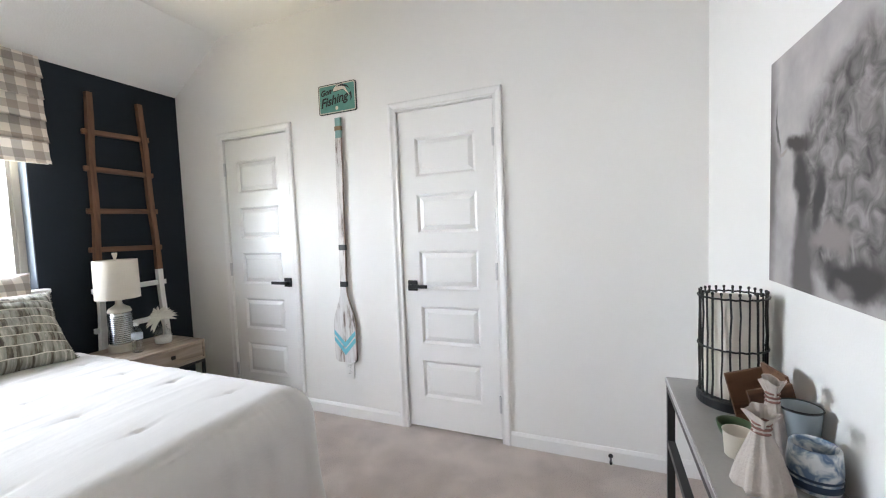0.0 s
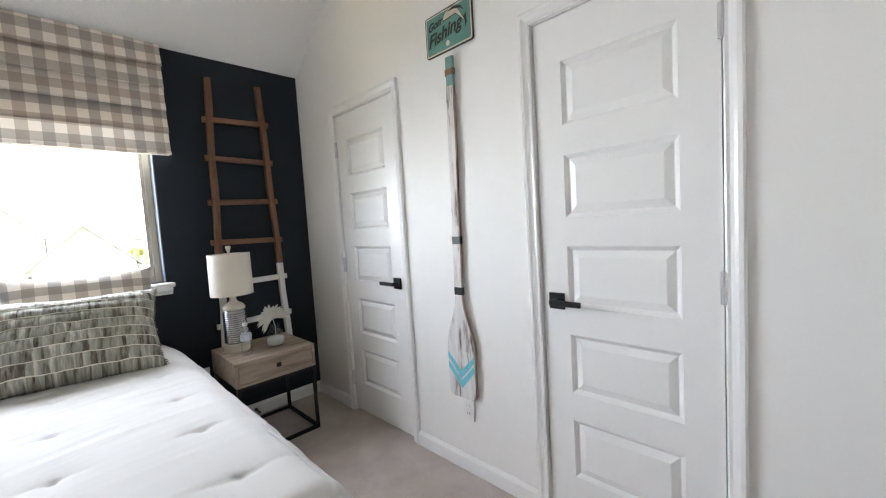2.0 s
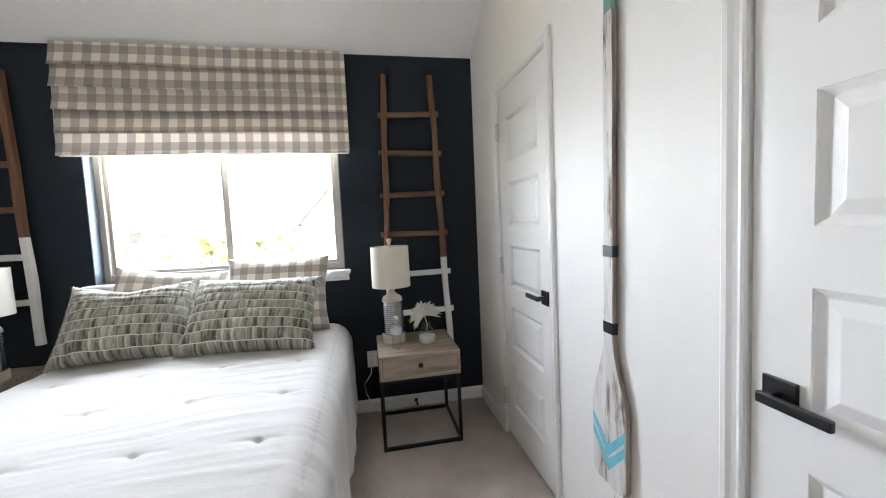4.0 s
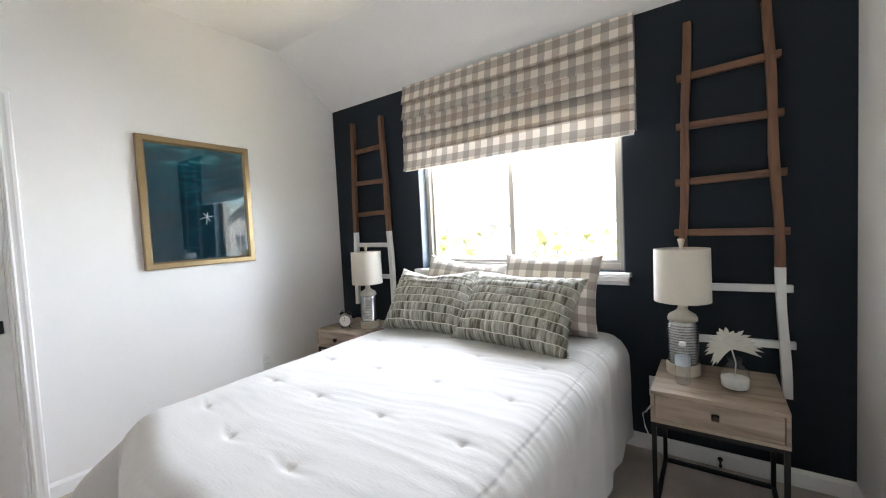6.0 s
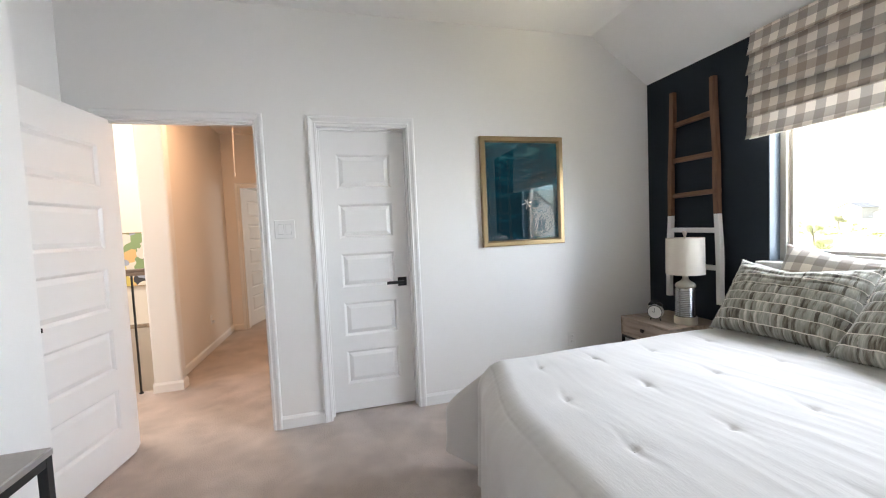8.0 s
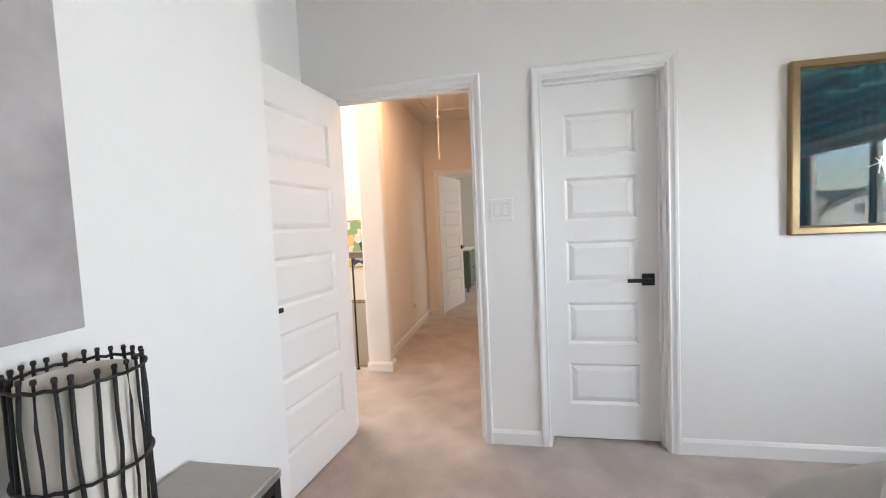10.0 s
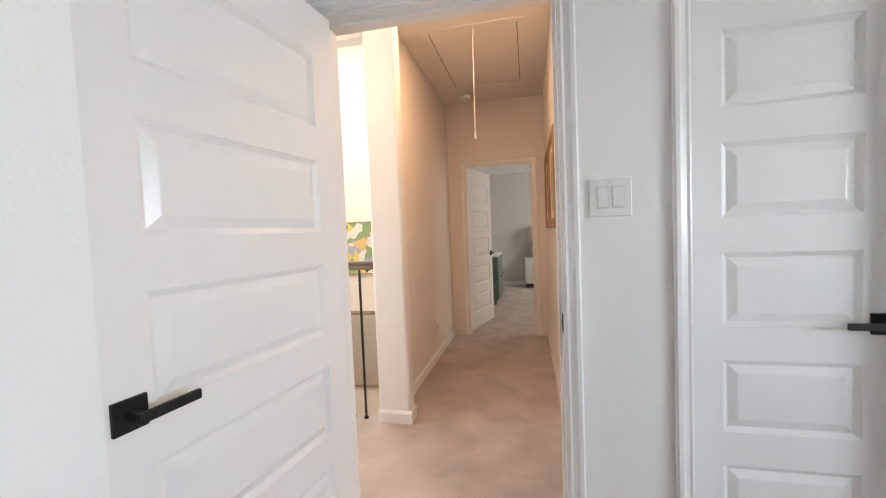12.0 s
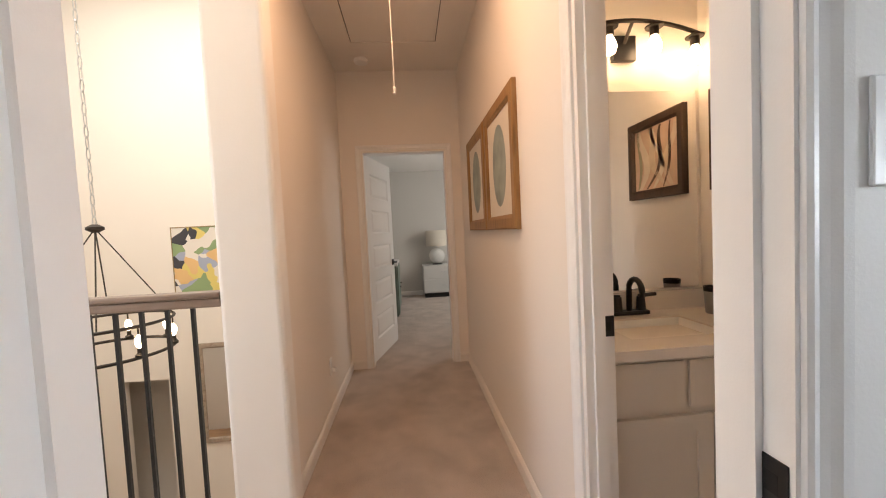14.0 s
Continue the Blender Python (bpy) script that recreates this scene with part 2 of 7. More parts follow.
def tube(points, radius, steps=10, bm=None, cap=True):
    """A round bar along a line of points."""
    bm = bm or bmesh.new()
    pts = [Vector(p) for p in points]
    rings = []
    up = Vector((0, 0, 1))
    for i, p in enumerate(pts):
        d = (pts[min(i + 1, len(pts) - 1)] - pts[max(i - 1, 0)]).normalized()
        side = d.cross(up)
        if side.length < 0.05:
            side = d.cross(Vector((1, 0, 0)))
        side.normalize()
        top = side.cross(d)
        rings.append([bm.verts.new(p + radius * (math.cos(2 * math.pi * k / steps) * side + math.sin(2 * math.pi * k / steps) * top)) for k in range(steps)])
    for a, b in zip(rings, rings[1:]):
        for k in range(steps):
            bm.faces.new((a[k], a[(k + 1) % steps], b[(k + 1) % steps], b[k]))
    if cap:
        bm.faces.new(rings[0][::-1])
        bm.faces.new(rings[-1])
    return bm


def sheet(nu, nv, f, uv=None, bm=None):
    """A grid of faces through f(i, j); uv(i, j) gives cloth metres."""
    bm = bm or bmesh.new()
    vs = [[bm.verts.new(f(i, j)) for j in range(nv + 1)] for i in range(nu + 1)]
    lay = bm.loops.layers.uv.verify() if uv else None
    for i in range(nu):
        for j in range(nv):
            fc = bm.faces.new((vs[i][j], vs[i + 1][j], vs[i + 1][j + 1], vs[i][j + 1]))
            if uv:
                for lp, (a, b) in zip(fc.loops, ((i, j), (i + 1, j), (i + 1, j + 1), (i, j + 1))):
                    lp[lay].uv = uv(a, b)
    return bm


# ---------------------------------------------------------------- the shell
NX, PX, NYW, OAR = -3.10, 0.62, -0.90, 2.506
NICHE_X, NICHE_Y = 1.025, 0.085
CEILING, LOW, BREAK = 2.82, 2.453, -2.56
HALL_L, HALL_R, HALL_END, HALL_CEIL = 1.035, -0.085, -4.177, 2.765
DOORWAY = (0.005, 0.835, 2.065)
D1, D2, D3 = (-1.045, -0.428), (-2.578, -1.955), (-1.0, -0.388)


def wall(name, axis, face, thick, lo, hi, z0, z1, mat, holes=(), label="", cat="wall"):
    """A wall along x or y: its face lies at `face`, its body goes by `thick`. Holes: (from, to, bottom, top)."""
    bm = bmesh.new()
    f0, f1 = sorted((face, face + thick))

    def slab(a, b, c, d):
        if b - a > 1e-4 and d - c > 1e-4:
            if axis == "x":
                box(bm, a, b, f0, f1, c, d)
            else:
                box(bm, f0, f1, a, b, c, d)

    at = lo
    for a, b, c, d in sorted(holes):
        slab(at, a, z0, z1)
        slab(a, b, z0, c)
        slab(a, b, d, z1)
        at = b
    slab(at, hi, z0, z1)
    return tagged(part(name, bm, mat), label, cat, kind="structure")


WIN = (0.070, 1.562, 1.022, 2.22)
wall("wall_navy", "y", NX, -0.18, NYW - 0.115, OAR + 0.115, -0.3, 3.1, NAVY, [WIN], "dark navy painted accent wall with a window", "wall")
wall("wall_oar", "x", OAR, 0.115, NX, 1.2, -0.3, 3.1, WHITE, [(D1[0] - 0.005, D1[1] + 0.005, -0.01, 2.043), (D2[0] - 0.005, D2[1] + 0.005, -0.01, 2.043)], "white painted wall with two closet doors")
wall("wall_entrance", "x", NYW, -0.115, NX, 2.9, -0.3, 3.1, WHITE, [(D3[0] - 0.02, D3[1] + 0.02, -0.01, 2.07), (DOORWAY[0] - 0.02, DOORWAY[1] + 0.02, -0.01, DOORWAY[2] + 0.02)], "white painted wall with the way out to the hall")
wall("wall_console", "y", PX, 0.115, NICHE_Y, OAR, -0.3, 3.1, WHITE, (), "white painted wall behind the console table")
wall("wall_niche_return", "x", NICHE_Y, 0.115, PX + 0.115, NICHE_X + 0.115, -0.3, 3.1, WHITE, (), "white painted return of the door niche")
wall("wall_niche", "y", NICHE_X, 0.115, NYW, NICHE_Y, -0.3, 3.1, WHITE, (), "white painted wall behind the open door")

# bedroom ceiling, with the slope under the roof along the navy wall
bm = bmesh.new()
prof = [(NX, LOW), (BREAK, CEILING), (NICHE_X, CEILING), (NICHE_X, CEILING + 0.25), (NX, CEILING + 0.25)]
rows2 = [[bm.verts.new((x, y, z)) for x, z in prof] for y in (NYW, OAR)]
for k in range(len(prof)):
    q = (k + 1) % len(prof)
    bm.faces.new((rows2[0][k], rows2[1][k], rows2[1][q], rows2[0][q]))
bm.faces.new(rows2[0][::-1])
bm.faces.new(rows2[1])
bmesh.ops.recalc_face_normals(bm, faces=bm.faces)
tagged(part("ceiling", bm, CEIL), "white ceiling sloping down to the window wall", "ceiling", kind="structure")

tagged(part("floor", boxes((NX, 1.2, NYW - 0.115, OAR + 0.6, -0.3, 0.0), (-1.05, 2.9, -1.985, NYW - 0.115, -0.3, 0.0), (HALL_L + 0.15, 2.9, -2.045, -1.985, -0.3, 0.0), (-1.05, HALL_R - 0.1, -2.22, -1.985, -0.3, 0.0), (HALL_R - 0.1, HALL_L + 0.15, HALL_END - 0.115, -1.985, -0.3, 0.0), (-2.2, 1.265, -8.4, HALL_END - 0.115, -0.3, 0.0)), CARPET), "greige cut-pile carpet with soft tread marks", "carpet", kind="structure")

# hall, landing, far room
BATH_HOLE = (-1.652, -1.06, -0.01, 2.06)
wall("wall_hall_bath", "y", HALL_R, -0.092, HALL_END, NYW - 0.115, -0.3, 3.1, LAMPLIT_WHITE, [BATH_HOLE], "lamplit-tinted white hall wall with the bathroom door")
wall("wall_hall_stair", "y", HALL_L, 0.115, HALL_END, -2.075, -0.3, 3.1, LAMPLIT_WHITE, (), "lamplit-tinted white hall wall beside the stair void")
HALL_HOLE = (0.062, 0.835, -0.01, 2.03)
wall("wall_hall_end", "x", HALL_END, -0.115, -2.2, HALL_L + 0.115, -0.3, 3.1, LAMPLIT_WHITE, [HALL_HOLE], "lamplit-tinted white wall at the hall's end")
bm = bmesh.new()
box(bm, 0.915, 1.135, -2.075, -1.965, 0, HALL_CEIL, bevel=0.018, seg=3)
tagged(part("column", bm, WHITE, smooth=False), "white plastered wall end with rounded corners", "column", kind="structure")
bm = bmesh.new()
box(bm, 1.135, 2.9, -2.075, -1.965, 2.55, HALL_CEIL, bevel=0.012)
box(bm, 2.55, 2.9, -2.075, -1.965, -0.3, 2.55)
tagged(part("beam", bm, WHITE), "white plastered beam over the stair opening", "beam", kind="structure")
tagged(part("ceiling_hall", boxes((HALL_R, 2.9, -2.075, NYW - 0.115, HALL_CEIL, 3.1), (HALL_R, HALL_L, HALL_END, -2.075, HALL_CEIL, 3.1)), LAMPLIT_WHITE), "lamplit-tinted white hall ceiling", "ceiling", kind="structure")
# the opening is added for the landing fill lamp; no window is known here
wall("wall_landing", "y", 2.9, 0.115, -1.965, NYW - 0.115, -3.3, 3.1, LAMPLIT_WHITE, [(-1.75, -1.09, 0.97, 2.13)], "lamplit-tinted white landing wall with an added, unseen opening")
# tall stair void
wall("wall_void_far", "x", -6.1, -0.115, 1.27, 6.5, -3.3, 5.4, LAMPLIT_WHITE, [(3.86, 4.46, -3.301, -0.60)], "tall lamplit-tinted white wall of the stair hall")
wall("wall_void_side", "y", 6.5, 0.115, -6.1, -1.965, -3.3, 5.4, LAMPLIT_WHITE, (), "tall lamplit-tinted white side wall of the stair hall")
wall("wall_void_low", "y", HALL_L + 0.115, -0.115, -6.1, -1.965, -3.3, -0.3, LAMPLIT_WHITE, (), "lamplit-tinted white lower wall of the stair hall")
wall("wall_void_top", "y", HALL_L + 0.115, -0.115, -6.1, -2.075, 3.1, 5.4, LAMPLIT_WHITE, (), "lamplit-tinted white upper wall of the stair hall")
wall("wall_void_near", "x", -1.965, 0.115, 2.9, 6.5, -3.3, 5.4, LAMPLIT_WHITE, (), "lamplit-tinted white near wall of the stair hall")
wall("wall_void_over", "x", -1.965, 0.115, HALL_L, 2.9, 3.1, 5.4, LAMPLIT_WHITE, (), "lamplit-tinted white wall over the landing")
tagged(part("ceiling_void", boxes((1.0, 6.7, -6.3, -1.8, 5.4, 5.6)), LAMPLIT_WHITE), "lamplit-tinted white ceiling of the stair hall", "ceiling", kind="structure")
tagged(part("floor_lower", boxes((1.0, 6.7, -6.3, -1.0, -3.5, -3.3)), wood("tan_plank_floor", (0.36, 0.22, 0.12), (0.24, 0.13, 0.07), "x", rough=0.4, scale=0.3)), "tan wooden floor of the lower storey", "floor", kind="structure")
tagged(part("wall_stair_front", boxes((HALL_L + 0.115, 2.9, -1.985, -1.95, -3.3, -0.3)), LAMPLIT_WHITE), "lamplit-tinted white wall under the landing", "wall", kind="structure")
tagged(part("wall_lower_back", boxes((3.2, 5.2, -6.9, -6.8, -3.5, 0.3), (3.2, 3.3, -6.8, -6.215, -3.5, 0.3), (5.1, 5.2, -6.8, -6.215, -3.5, 0.3), (3.3, 5.1, -6.8, -6.215, -0.2, 0.3), (3.3, 5.1, -6.8, -6.3, -3.5, -3.3)), LAMPLIT_WHITE), "lamplit-tinted white walls of the passage downstairs", "wall", kind="structure")
# far bedroom
GREY = material("pale_grey_wall_paint", (0.62, 0.60, 0.57), 0.6, vary=0.02, scale=1.5, bump=0.001, bump_scale=140)
wall("wall_far_back", "x", -8.3, -0.115, -2.2, 1.265, -0.3, 3.1, GREY, (), "pale grey wall of the far bedroom")
wall("wall_far_left", "y", 1.150, 0.115, -8.3, HALL_END - 0.115, -0.3, 3.1, GREY, (), "pale grey side wall of the far bedroom")
wall("wall_far_right", "y", -2.2, -0.115, -8.3, HALL_END - 0.115, -0.3, 3.1, GREY, (), "pale grey right-hand wall of the far bedroom")
tagged(part("ceiling_far", boxes((-2.2, 1.150, -8.3, HALL_END - 0.115, 2.47, 3.1)), CEIL), "white ceiling of the far bedroom", "ceiling", kind="structure")
# bathroom
wall("wall_bath_mirror", "x", -2.22, -0.115, -1.05, HALL_R - 0.092, -0.3, 3.1, LAMPLIT_WHITE, (), "lamplit-tinted white bathroom wall behind the mirror")
wall("wall_bath_side", "y", -0.935, -0.115, -2.22, NYW - 0.115, -0.3, 3.1, LAMPLIT_WHITE, (), "lamplit-tinted white bathroom side wall")
tagged(part("ceiling_bath", boxes((-0.935, HALL_R - 0.092, -2.22, NYW - 0.115, 2.6, 3.1)), CEIL), "white bathroom ceiling", "ceiling", kind="structure")
# closets behind the two shut doors
tagged(part("closet_back", boxes((NX - 0.18, PX + 0.115, OAR + 0.6, OAR + 0.65, -0.3, 3.1), (NX - 0.18, NX, OAR + 0.115, OAR + 0.6, -0.3, 3.1), (PX, PX + 0.115, OAR + 0.115, OAR + 0.6, -0.3, 3.1), (NX, PX, OAR + 0.115, OAR + 0.6, 2.5, 3.1)), WHITE), "white closet back wall", "wall", kind="structure")


def baseboard(name, axis, face, out, lo, hi, h=0.085, t=0.014, mat=TRIM):
    """A board with an eased top edge; `out` is +1 or -1, the side the room lies on."""
    bm = bmesh.new()
    prof = [(0, 0), (t, 0), (t, h - 0.018), (t * 0.55, h - 0.006), (t * 0.3, h), (0, h)]
    ends = []
    for s in (lo, hi):
        ends.append([bm.verts.new((s, face + out * u, z) if axis == "x" else (face + out * u, s, z)) for u, z in prof])
    for k in range(len(prof)):
        q = (k + 1) % len(prof)
        bm.faces.new((ends[0][k], ends[0][q], ends[1][q], ends[1][k]))
    bm.faces.new(ends[0])
    bm.faces.new(ends[1][::-1])
    bmesh.ops.recalc_face_normals(bm, faces=bm.faces)
    return tagged(part(name, bm, mat), "white painted baseboard", "baseboard", kind="structure")


CW = 0.058
baseboard("baseboard", "y", NX, 1, NYW, OAR)
for a, b in ((NX + 0.014, D2[0] - CW), (D2[1] + CW, D1[0] - CW), (D1[1] + CW, PX - 0.014)):
    baseboard("baseboard", "x", OAR, -1, a, b)
for a, b in ((NX + 0.014, D3[0] - CW), (D3[1] + CW, DOORWAY[0] - CW), (DOORWAY[1] + CW, NICHE_X - 0.014)):
    baseboard("baseboard", "x", NYW, 1, a, b)
baseboard("baseboard", "y", PX, -1, NICHE_Y - 0.014, OAR)
baseboard("baseboard", "x", NICHE_Y, -1, PX, NICHE_X - 0.014)
baseboard("baseboard", "y", NICHE_X, -1, NYW + 0.014, NICHE_Y)
baseboard("baseboard", "y", HALL_R, 1, HALL_END, BATH_HOLE[0] - CW, mat=LAMPLIT_WHITE)
baseboard("baseboard", "y", HALL_L, -1, HALL_END, -2.09)
baseboard("baseboard", "x", -1.965, 1, 0.901, 1.135, h=0.085)
baseboard("baseboard", "y", 0.915, -1, -2.075, -1.965, h=0.085)
for a, b in ((HALL_R, HALL_HOLE[0] - CW), (HALL_HOLE[1] + CW, HALL_L)):
    baseboard("baseboard", "x", HALL_END, 1, a, b, mat=LAMPLIT_WHITE)
baseboard("baseboard", "x", -8.3, 1, -2.2, 1.150)


def casing(name, m, x0, x1, top, mat=TRIM, w=CW):
    """Moulded casing round an opening, mitred; local x along the wall, y out of it."""
    prof = [(0.006, 0.0), (0.006, 0.009), (0.012, 0.012), (0.020, 0.010), (0.030, 0.013), (0.040, 0.018), (w - 0.006, 0.019), (w, 0.014), (w, 0.0)]
    bm = bmesh.new()
    cols = []
    for u, v in prof:
        cols.append([bm.verts.new(p) for p in ((x0 - u, v, 0), (x0 - u, v, top + u), (x1 + u, v, top + u), (x1 + u, v, 0))])
    for a, b in zip(cols, cols[1:]):
        for k in range(3):
            bm.faces.new((a[k], a[k + 1], b[k + 1], b[k]))
    bmesh.ops.recalc_face_normals(bm, faces=bm.faces)
    bm.transform(m)
    return tagged(part(name, bm, mat), "white moulded door casing", "trim", kind="structure")


FLIP = pose(0, 0, 0, 0, 0, 180)
M_OAR = Matrix(((1, 0, 0, 0), (0, -1, 0, OAR), (0, 0, 1, 0), (0, 0, 0, 1)))
M_ENT = Matrix(((1, 0, 0, 0), (0, 1, 0, NYW), (0, 0, 1, 0), (0, 0, 0, 1)))
M_ENT_BACK = Matrix(((1, 0, 0, 0), (0, -1, 0, NYW - 0.115), (0, 0, 1, 0), (0, 0, 0, 1)))
M_HALLR = Matrix(((0, 1, 0, HALL_R), (1, 0, 0, 0), (0, 0, 1, 0), (0, 0, 0, 1)))
M_BATHIN = Matrix(((0, -1, 0, HALL_R - 0.092), (1, 0, 0, 0), (0, 0, 1, 0), (0, 0, 0, 1)))
M_END = Matrix(((1, 0, 0, 0), (0, 1, 0, HALL_END), (0, 0, 1, 0), (0, 0, 0, 1)))
casing("trim_1", M_OAR, D1[0], D1[1], 2.04)
casing("trim_2", M_OAR, D2[0], D2[1], 2.04)
casing("trim_3", M_ENT, D3[0], D3[1], 2.06)
casing("trim_4", M_ENT, DOORWAY[0], DOORWAY[1], DOORWAY[2])
casing("trim_5", M_ENT_BACK, DOORWAY[0], DOORWAY[1], DOORWAY[2])
casing("trim_6", M_HALLR, BATH_HOLE[0], BATH_HOLE[1] - 0.02, 2.04)
casing("trim_7", M_END, HALL_HOLE[0], HALL_HOLE[1], 2.03)


def jamb(name, axis, a, b, f0, f1, top, t=0.02, stop=None, mat=TRIM):
    """Lining of an opening from face f0 to face f1, with a stop strip."""
    its = [(a - t, a, f0, f1, 0, top), (b, b + t, f0, f1, 0, top), (a - t, b + t, f0, f1, top, top + t)]
    if stop is not None:
        its += [(a, a + 0.011, stop, stop + 0.035, 0, top), (b - 0.011, b, stop, stop + 0.035, 0, top), (a + 0.011, b - 0.011, stop, stop + 0.035, top - 0.011, top)]
    if axis == "y":
        its = [(i[2], i[3], i[0], i[1], i[4], i[5]) for i in its]
    return tagged(part(name, boxes(*its), mat), "white painted door jamb", "trim", kind="structure")


jamb("jamb_3", "x", D3[0], D3[1], NYW - 0.117, NYW + 0.001, 2.05, stop=NYW - 0.085)
jamb("jamb_4", "x", DOORWAY[0], DOORWAY[1], NYW - 0.117, NYW + 0.001, DOORWAY[2], stop=NYW - 0.075)
jamb("jamb_6", "y", BATH_HOLE[0] + 0.02, BATH_HOLE[1] - 0.02, HALL_R - 0.094, HALL_R + 0.001, 2.04, stop=HALL_R - 0.060)
jamb("jamb_7", "x", HALL_HOLE[0] + 0.01, HALL_HOLE[1] - 0.01, HALL_END - 0.117, HALL_END + 0.001, 2.02, t=0.01)


def lever_parts(parent, x, z, y, out, sign):
    """Square rose and flat lever; out is the way out of the door's face, sign the way the lever points."""
    bm = bmesh.new()
    box(bm, x - 0.033, x + 0.033, y, y + out * 0.009, z - 0.033, z + 0.033, bevel=0.002)
    rose = part("rose", bm, BLACK, parent, "matt black square rose")
    bm = bmesh.new()
    box(bm, x - 0.010, x + 0.010, y + out * 0.009, y + out * 0.045, z - 0.010, z + 0.010, bevel=0.003)
    a, b = sorted((x - sign * 0.012, x + sign * 0.118))
    box(bm, a, b, y + out * 0.040, y + out * 0.052, z - 0.011, z + 0.011, bevel=0.003)
    part("lever", bm, BLACK, parent, "matt black door lever")


def door(name, m, w, h, lever, label, back=False, hinges=None, cat="door"):
    """Five-panel door: local x across from 0 to w, the front face at y = 0 towards -y, z up."""
    root = base(name, m, label, cat, kind="structure")
    t, st, bot, ph, gap = 0.035, 0.112, 0.20 * h / 2.03, 0.242 * h / 2.03, 0.113 * h / 2.03
    zs = [bot + k * (ph + gap) for k in range(5)]
    rails = [(0, w, 0, t, 0, bot)] + [(st, w - st, 0, t, z + ph, (zs[i + 1] if i < 4 else h)) for i, z in enumerate(zs)]
    items = [(0, st, 0, t, bot, h), (w - st, w, 0, t, bot, h)] + rails
    part("frame", boxes(*items), TRIM, root)
    for z in zs:
        bm = bmesh.new()
        for face, out in ((0.0, -1), (t, 1)):
            loops = []
            for inset, depth in ((0.0, 0.0), (0.0015, 0.0022), (0.004, 0.003), (0.015, 0.0118), (0.018, 0.0122), (0.043, 0.0022), (0.046, 0.0016)):
                y = face - out * depth
                x0, x1, z0, z1 = st + inset, w - st - inset, z + inset, z + ph - inset
                loops.append([bm.verts.new(p) for p in ((x0, y, z0), (x1, y, z0), (x1, y, z1), (x0, y, z1))])
            for a, b in zip(loops, loops[1:]):
                for k in range(4):
                    q = (k + 1) % 4
                    bm.faces.new((a[k], a[q], b[q], b[k]))
            bm.faces.new(loops[-1])
        bmesh.ops.recalc_face_normals(bm, faces=bm.faces)
        part("panel", bm, TRIM, root)
    x = 0.062 if lever == "L" else w - 0.062
    s = 1 if lever == "L" else -1
    lever_parts(root, x, 0.925, 0, -1, s)
    if back:
        lever_parts(root, x, 0.925, t, 1, s)
        bm = bmesh.new()
        e = 0 if lever == "L" else w
        box(bm, e - 0.001, e + 0.001, 0.006, 0.029, 0.90, 0.955)
        part("latch_plate", bm, BLACK, root, "black latch plate")
    if hinges is not None:
        for z in (0.22, 1.02, 1.80):
            bm = lathe([(0.0085, z - 0.050), (0.0092, z - 0.048), (0.0092, z + 0.048), (0.0085, z + 0.050)], 12)
            bmesh.ops.translate(bm, vec=(hinges, -0.012, 0), verts=bm.verts)
            part("hinge", bm, STEEL, root, "satin steel hinge barrel", smooth=False)
    return root


door("door_1", pose(D1[0], OAR + 0.006, 0.018), D1[1] - D1[0], 2.021, "L", "shut white five-panel closet door with black lever", hinges=D1[1] - D1[0] + 0.002)
door("door_2", pose(D2[0], OAR + 0.006, 0.018), D2[1] - D2[0], 2.021, "R", "shut white five-panel closet door beside the navy wall", hinges=-0.002)
door("door_3", pose(D3[1], NYW - 0.086, 0.012, 0, 0, 180) @ pose(0.003, -0.0, 0), D3[1] - D3[0] - 0.006, 2.033, "R", "shut white five-panel door set back in its jamb")
# room door, standing open into the niche
door("door_4", pose(0.835, -0.897, 0.012, 0, 0, 83.0), 0.81, 2.045, "R", "white five-panel bedroom door standing open", back=True)
door("door_5", pose(0.825, HALL_END - 0.12, 0.012, 0, 0, -104.2), 0.80, 2.02, "R", "white five-panel door of the far bedroom, ajar", back=True)
door("door_6", pose(HALL_R - 0.095, -1.085, 0.012, 0, 0, 180), 0.55, 2.02, "R", "white five-panel bathroom door standing open", back=True)

# ---------------------------------------------------------------- window
w0, w1, wz0, wz1 = WIN
win = base("window_1", pose(NX, w0, wz0), "sliding window in an almond vinyl frame, sky glare outside", "window", kind="structure")


def in_window(name, items, mat, label="", bevel=0.0, parent=win):
    bm = boxes(*items, bevel=bevel)
    bmesh.ops.translate(bm, vec=(-NX, -w0, -wz0), verts=bm.verts)
    return part(name, bm, mat, parent, label)


RETURN = material("blue_grey_return", (0.105, 0.130, 0.160), 0.55, vary=0.02, scale=3)
in_window("window_return", [(NX - 0.17, NX - 0.001, w0, w0 + 0.006, wz0, wz1), (NX - 0.17, NX - 0.001, w1 - 0.006, w1, wz0, wz1), (NX - 0.17, NX - 0.001, w0, w1, wz1 - 0.006, wz1)], RETURN, "blue-grey painted window return")
fx0, fx1 = NX - 0.165, NX - 0.085
in_window("window_frame", [(fx0, fx1, w0 + 0.006, w0 + 0.042, wz0, wz1), (fx0, fx1, w1 - 0.042, w1 - 0.006, wz0, wz1), (fx0, fx1, w0 + 0.042, w1 - 0.042, wz0, wz0 + 0.045), (fx0, fx1, w0 + 0.042, w1 - 0.042, wz1 - 0.05, wz1)], VINYL, bevel=0.004)
mid = 0.812
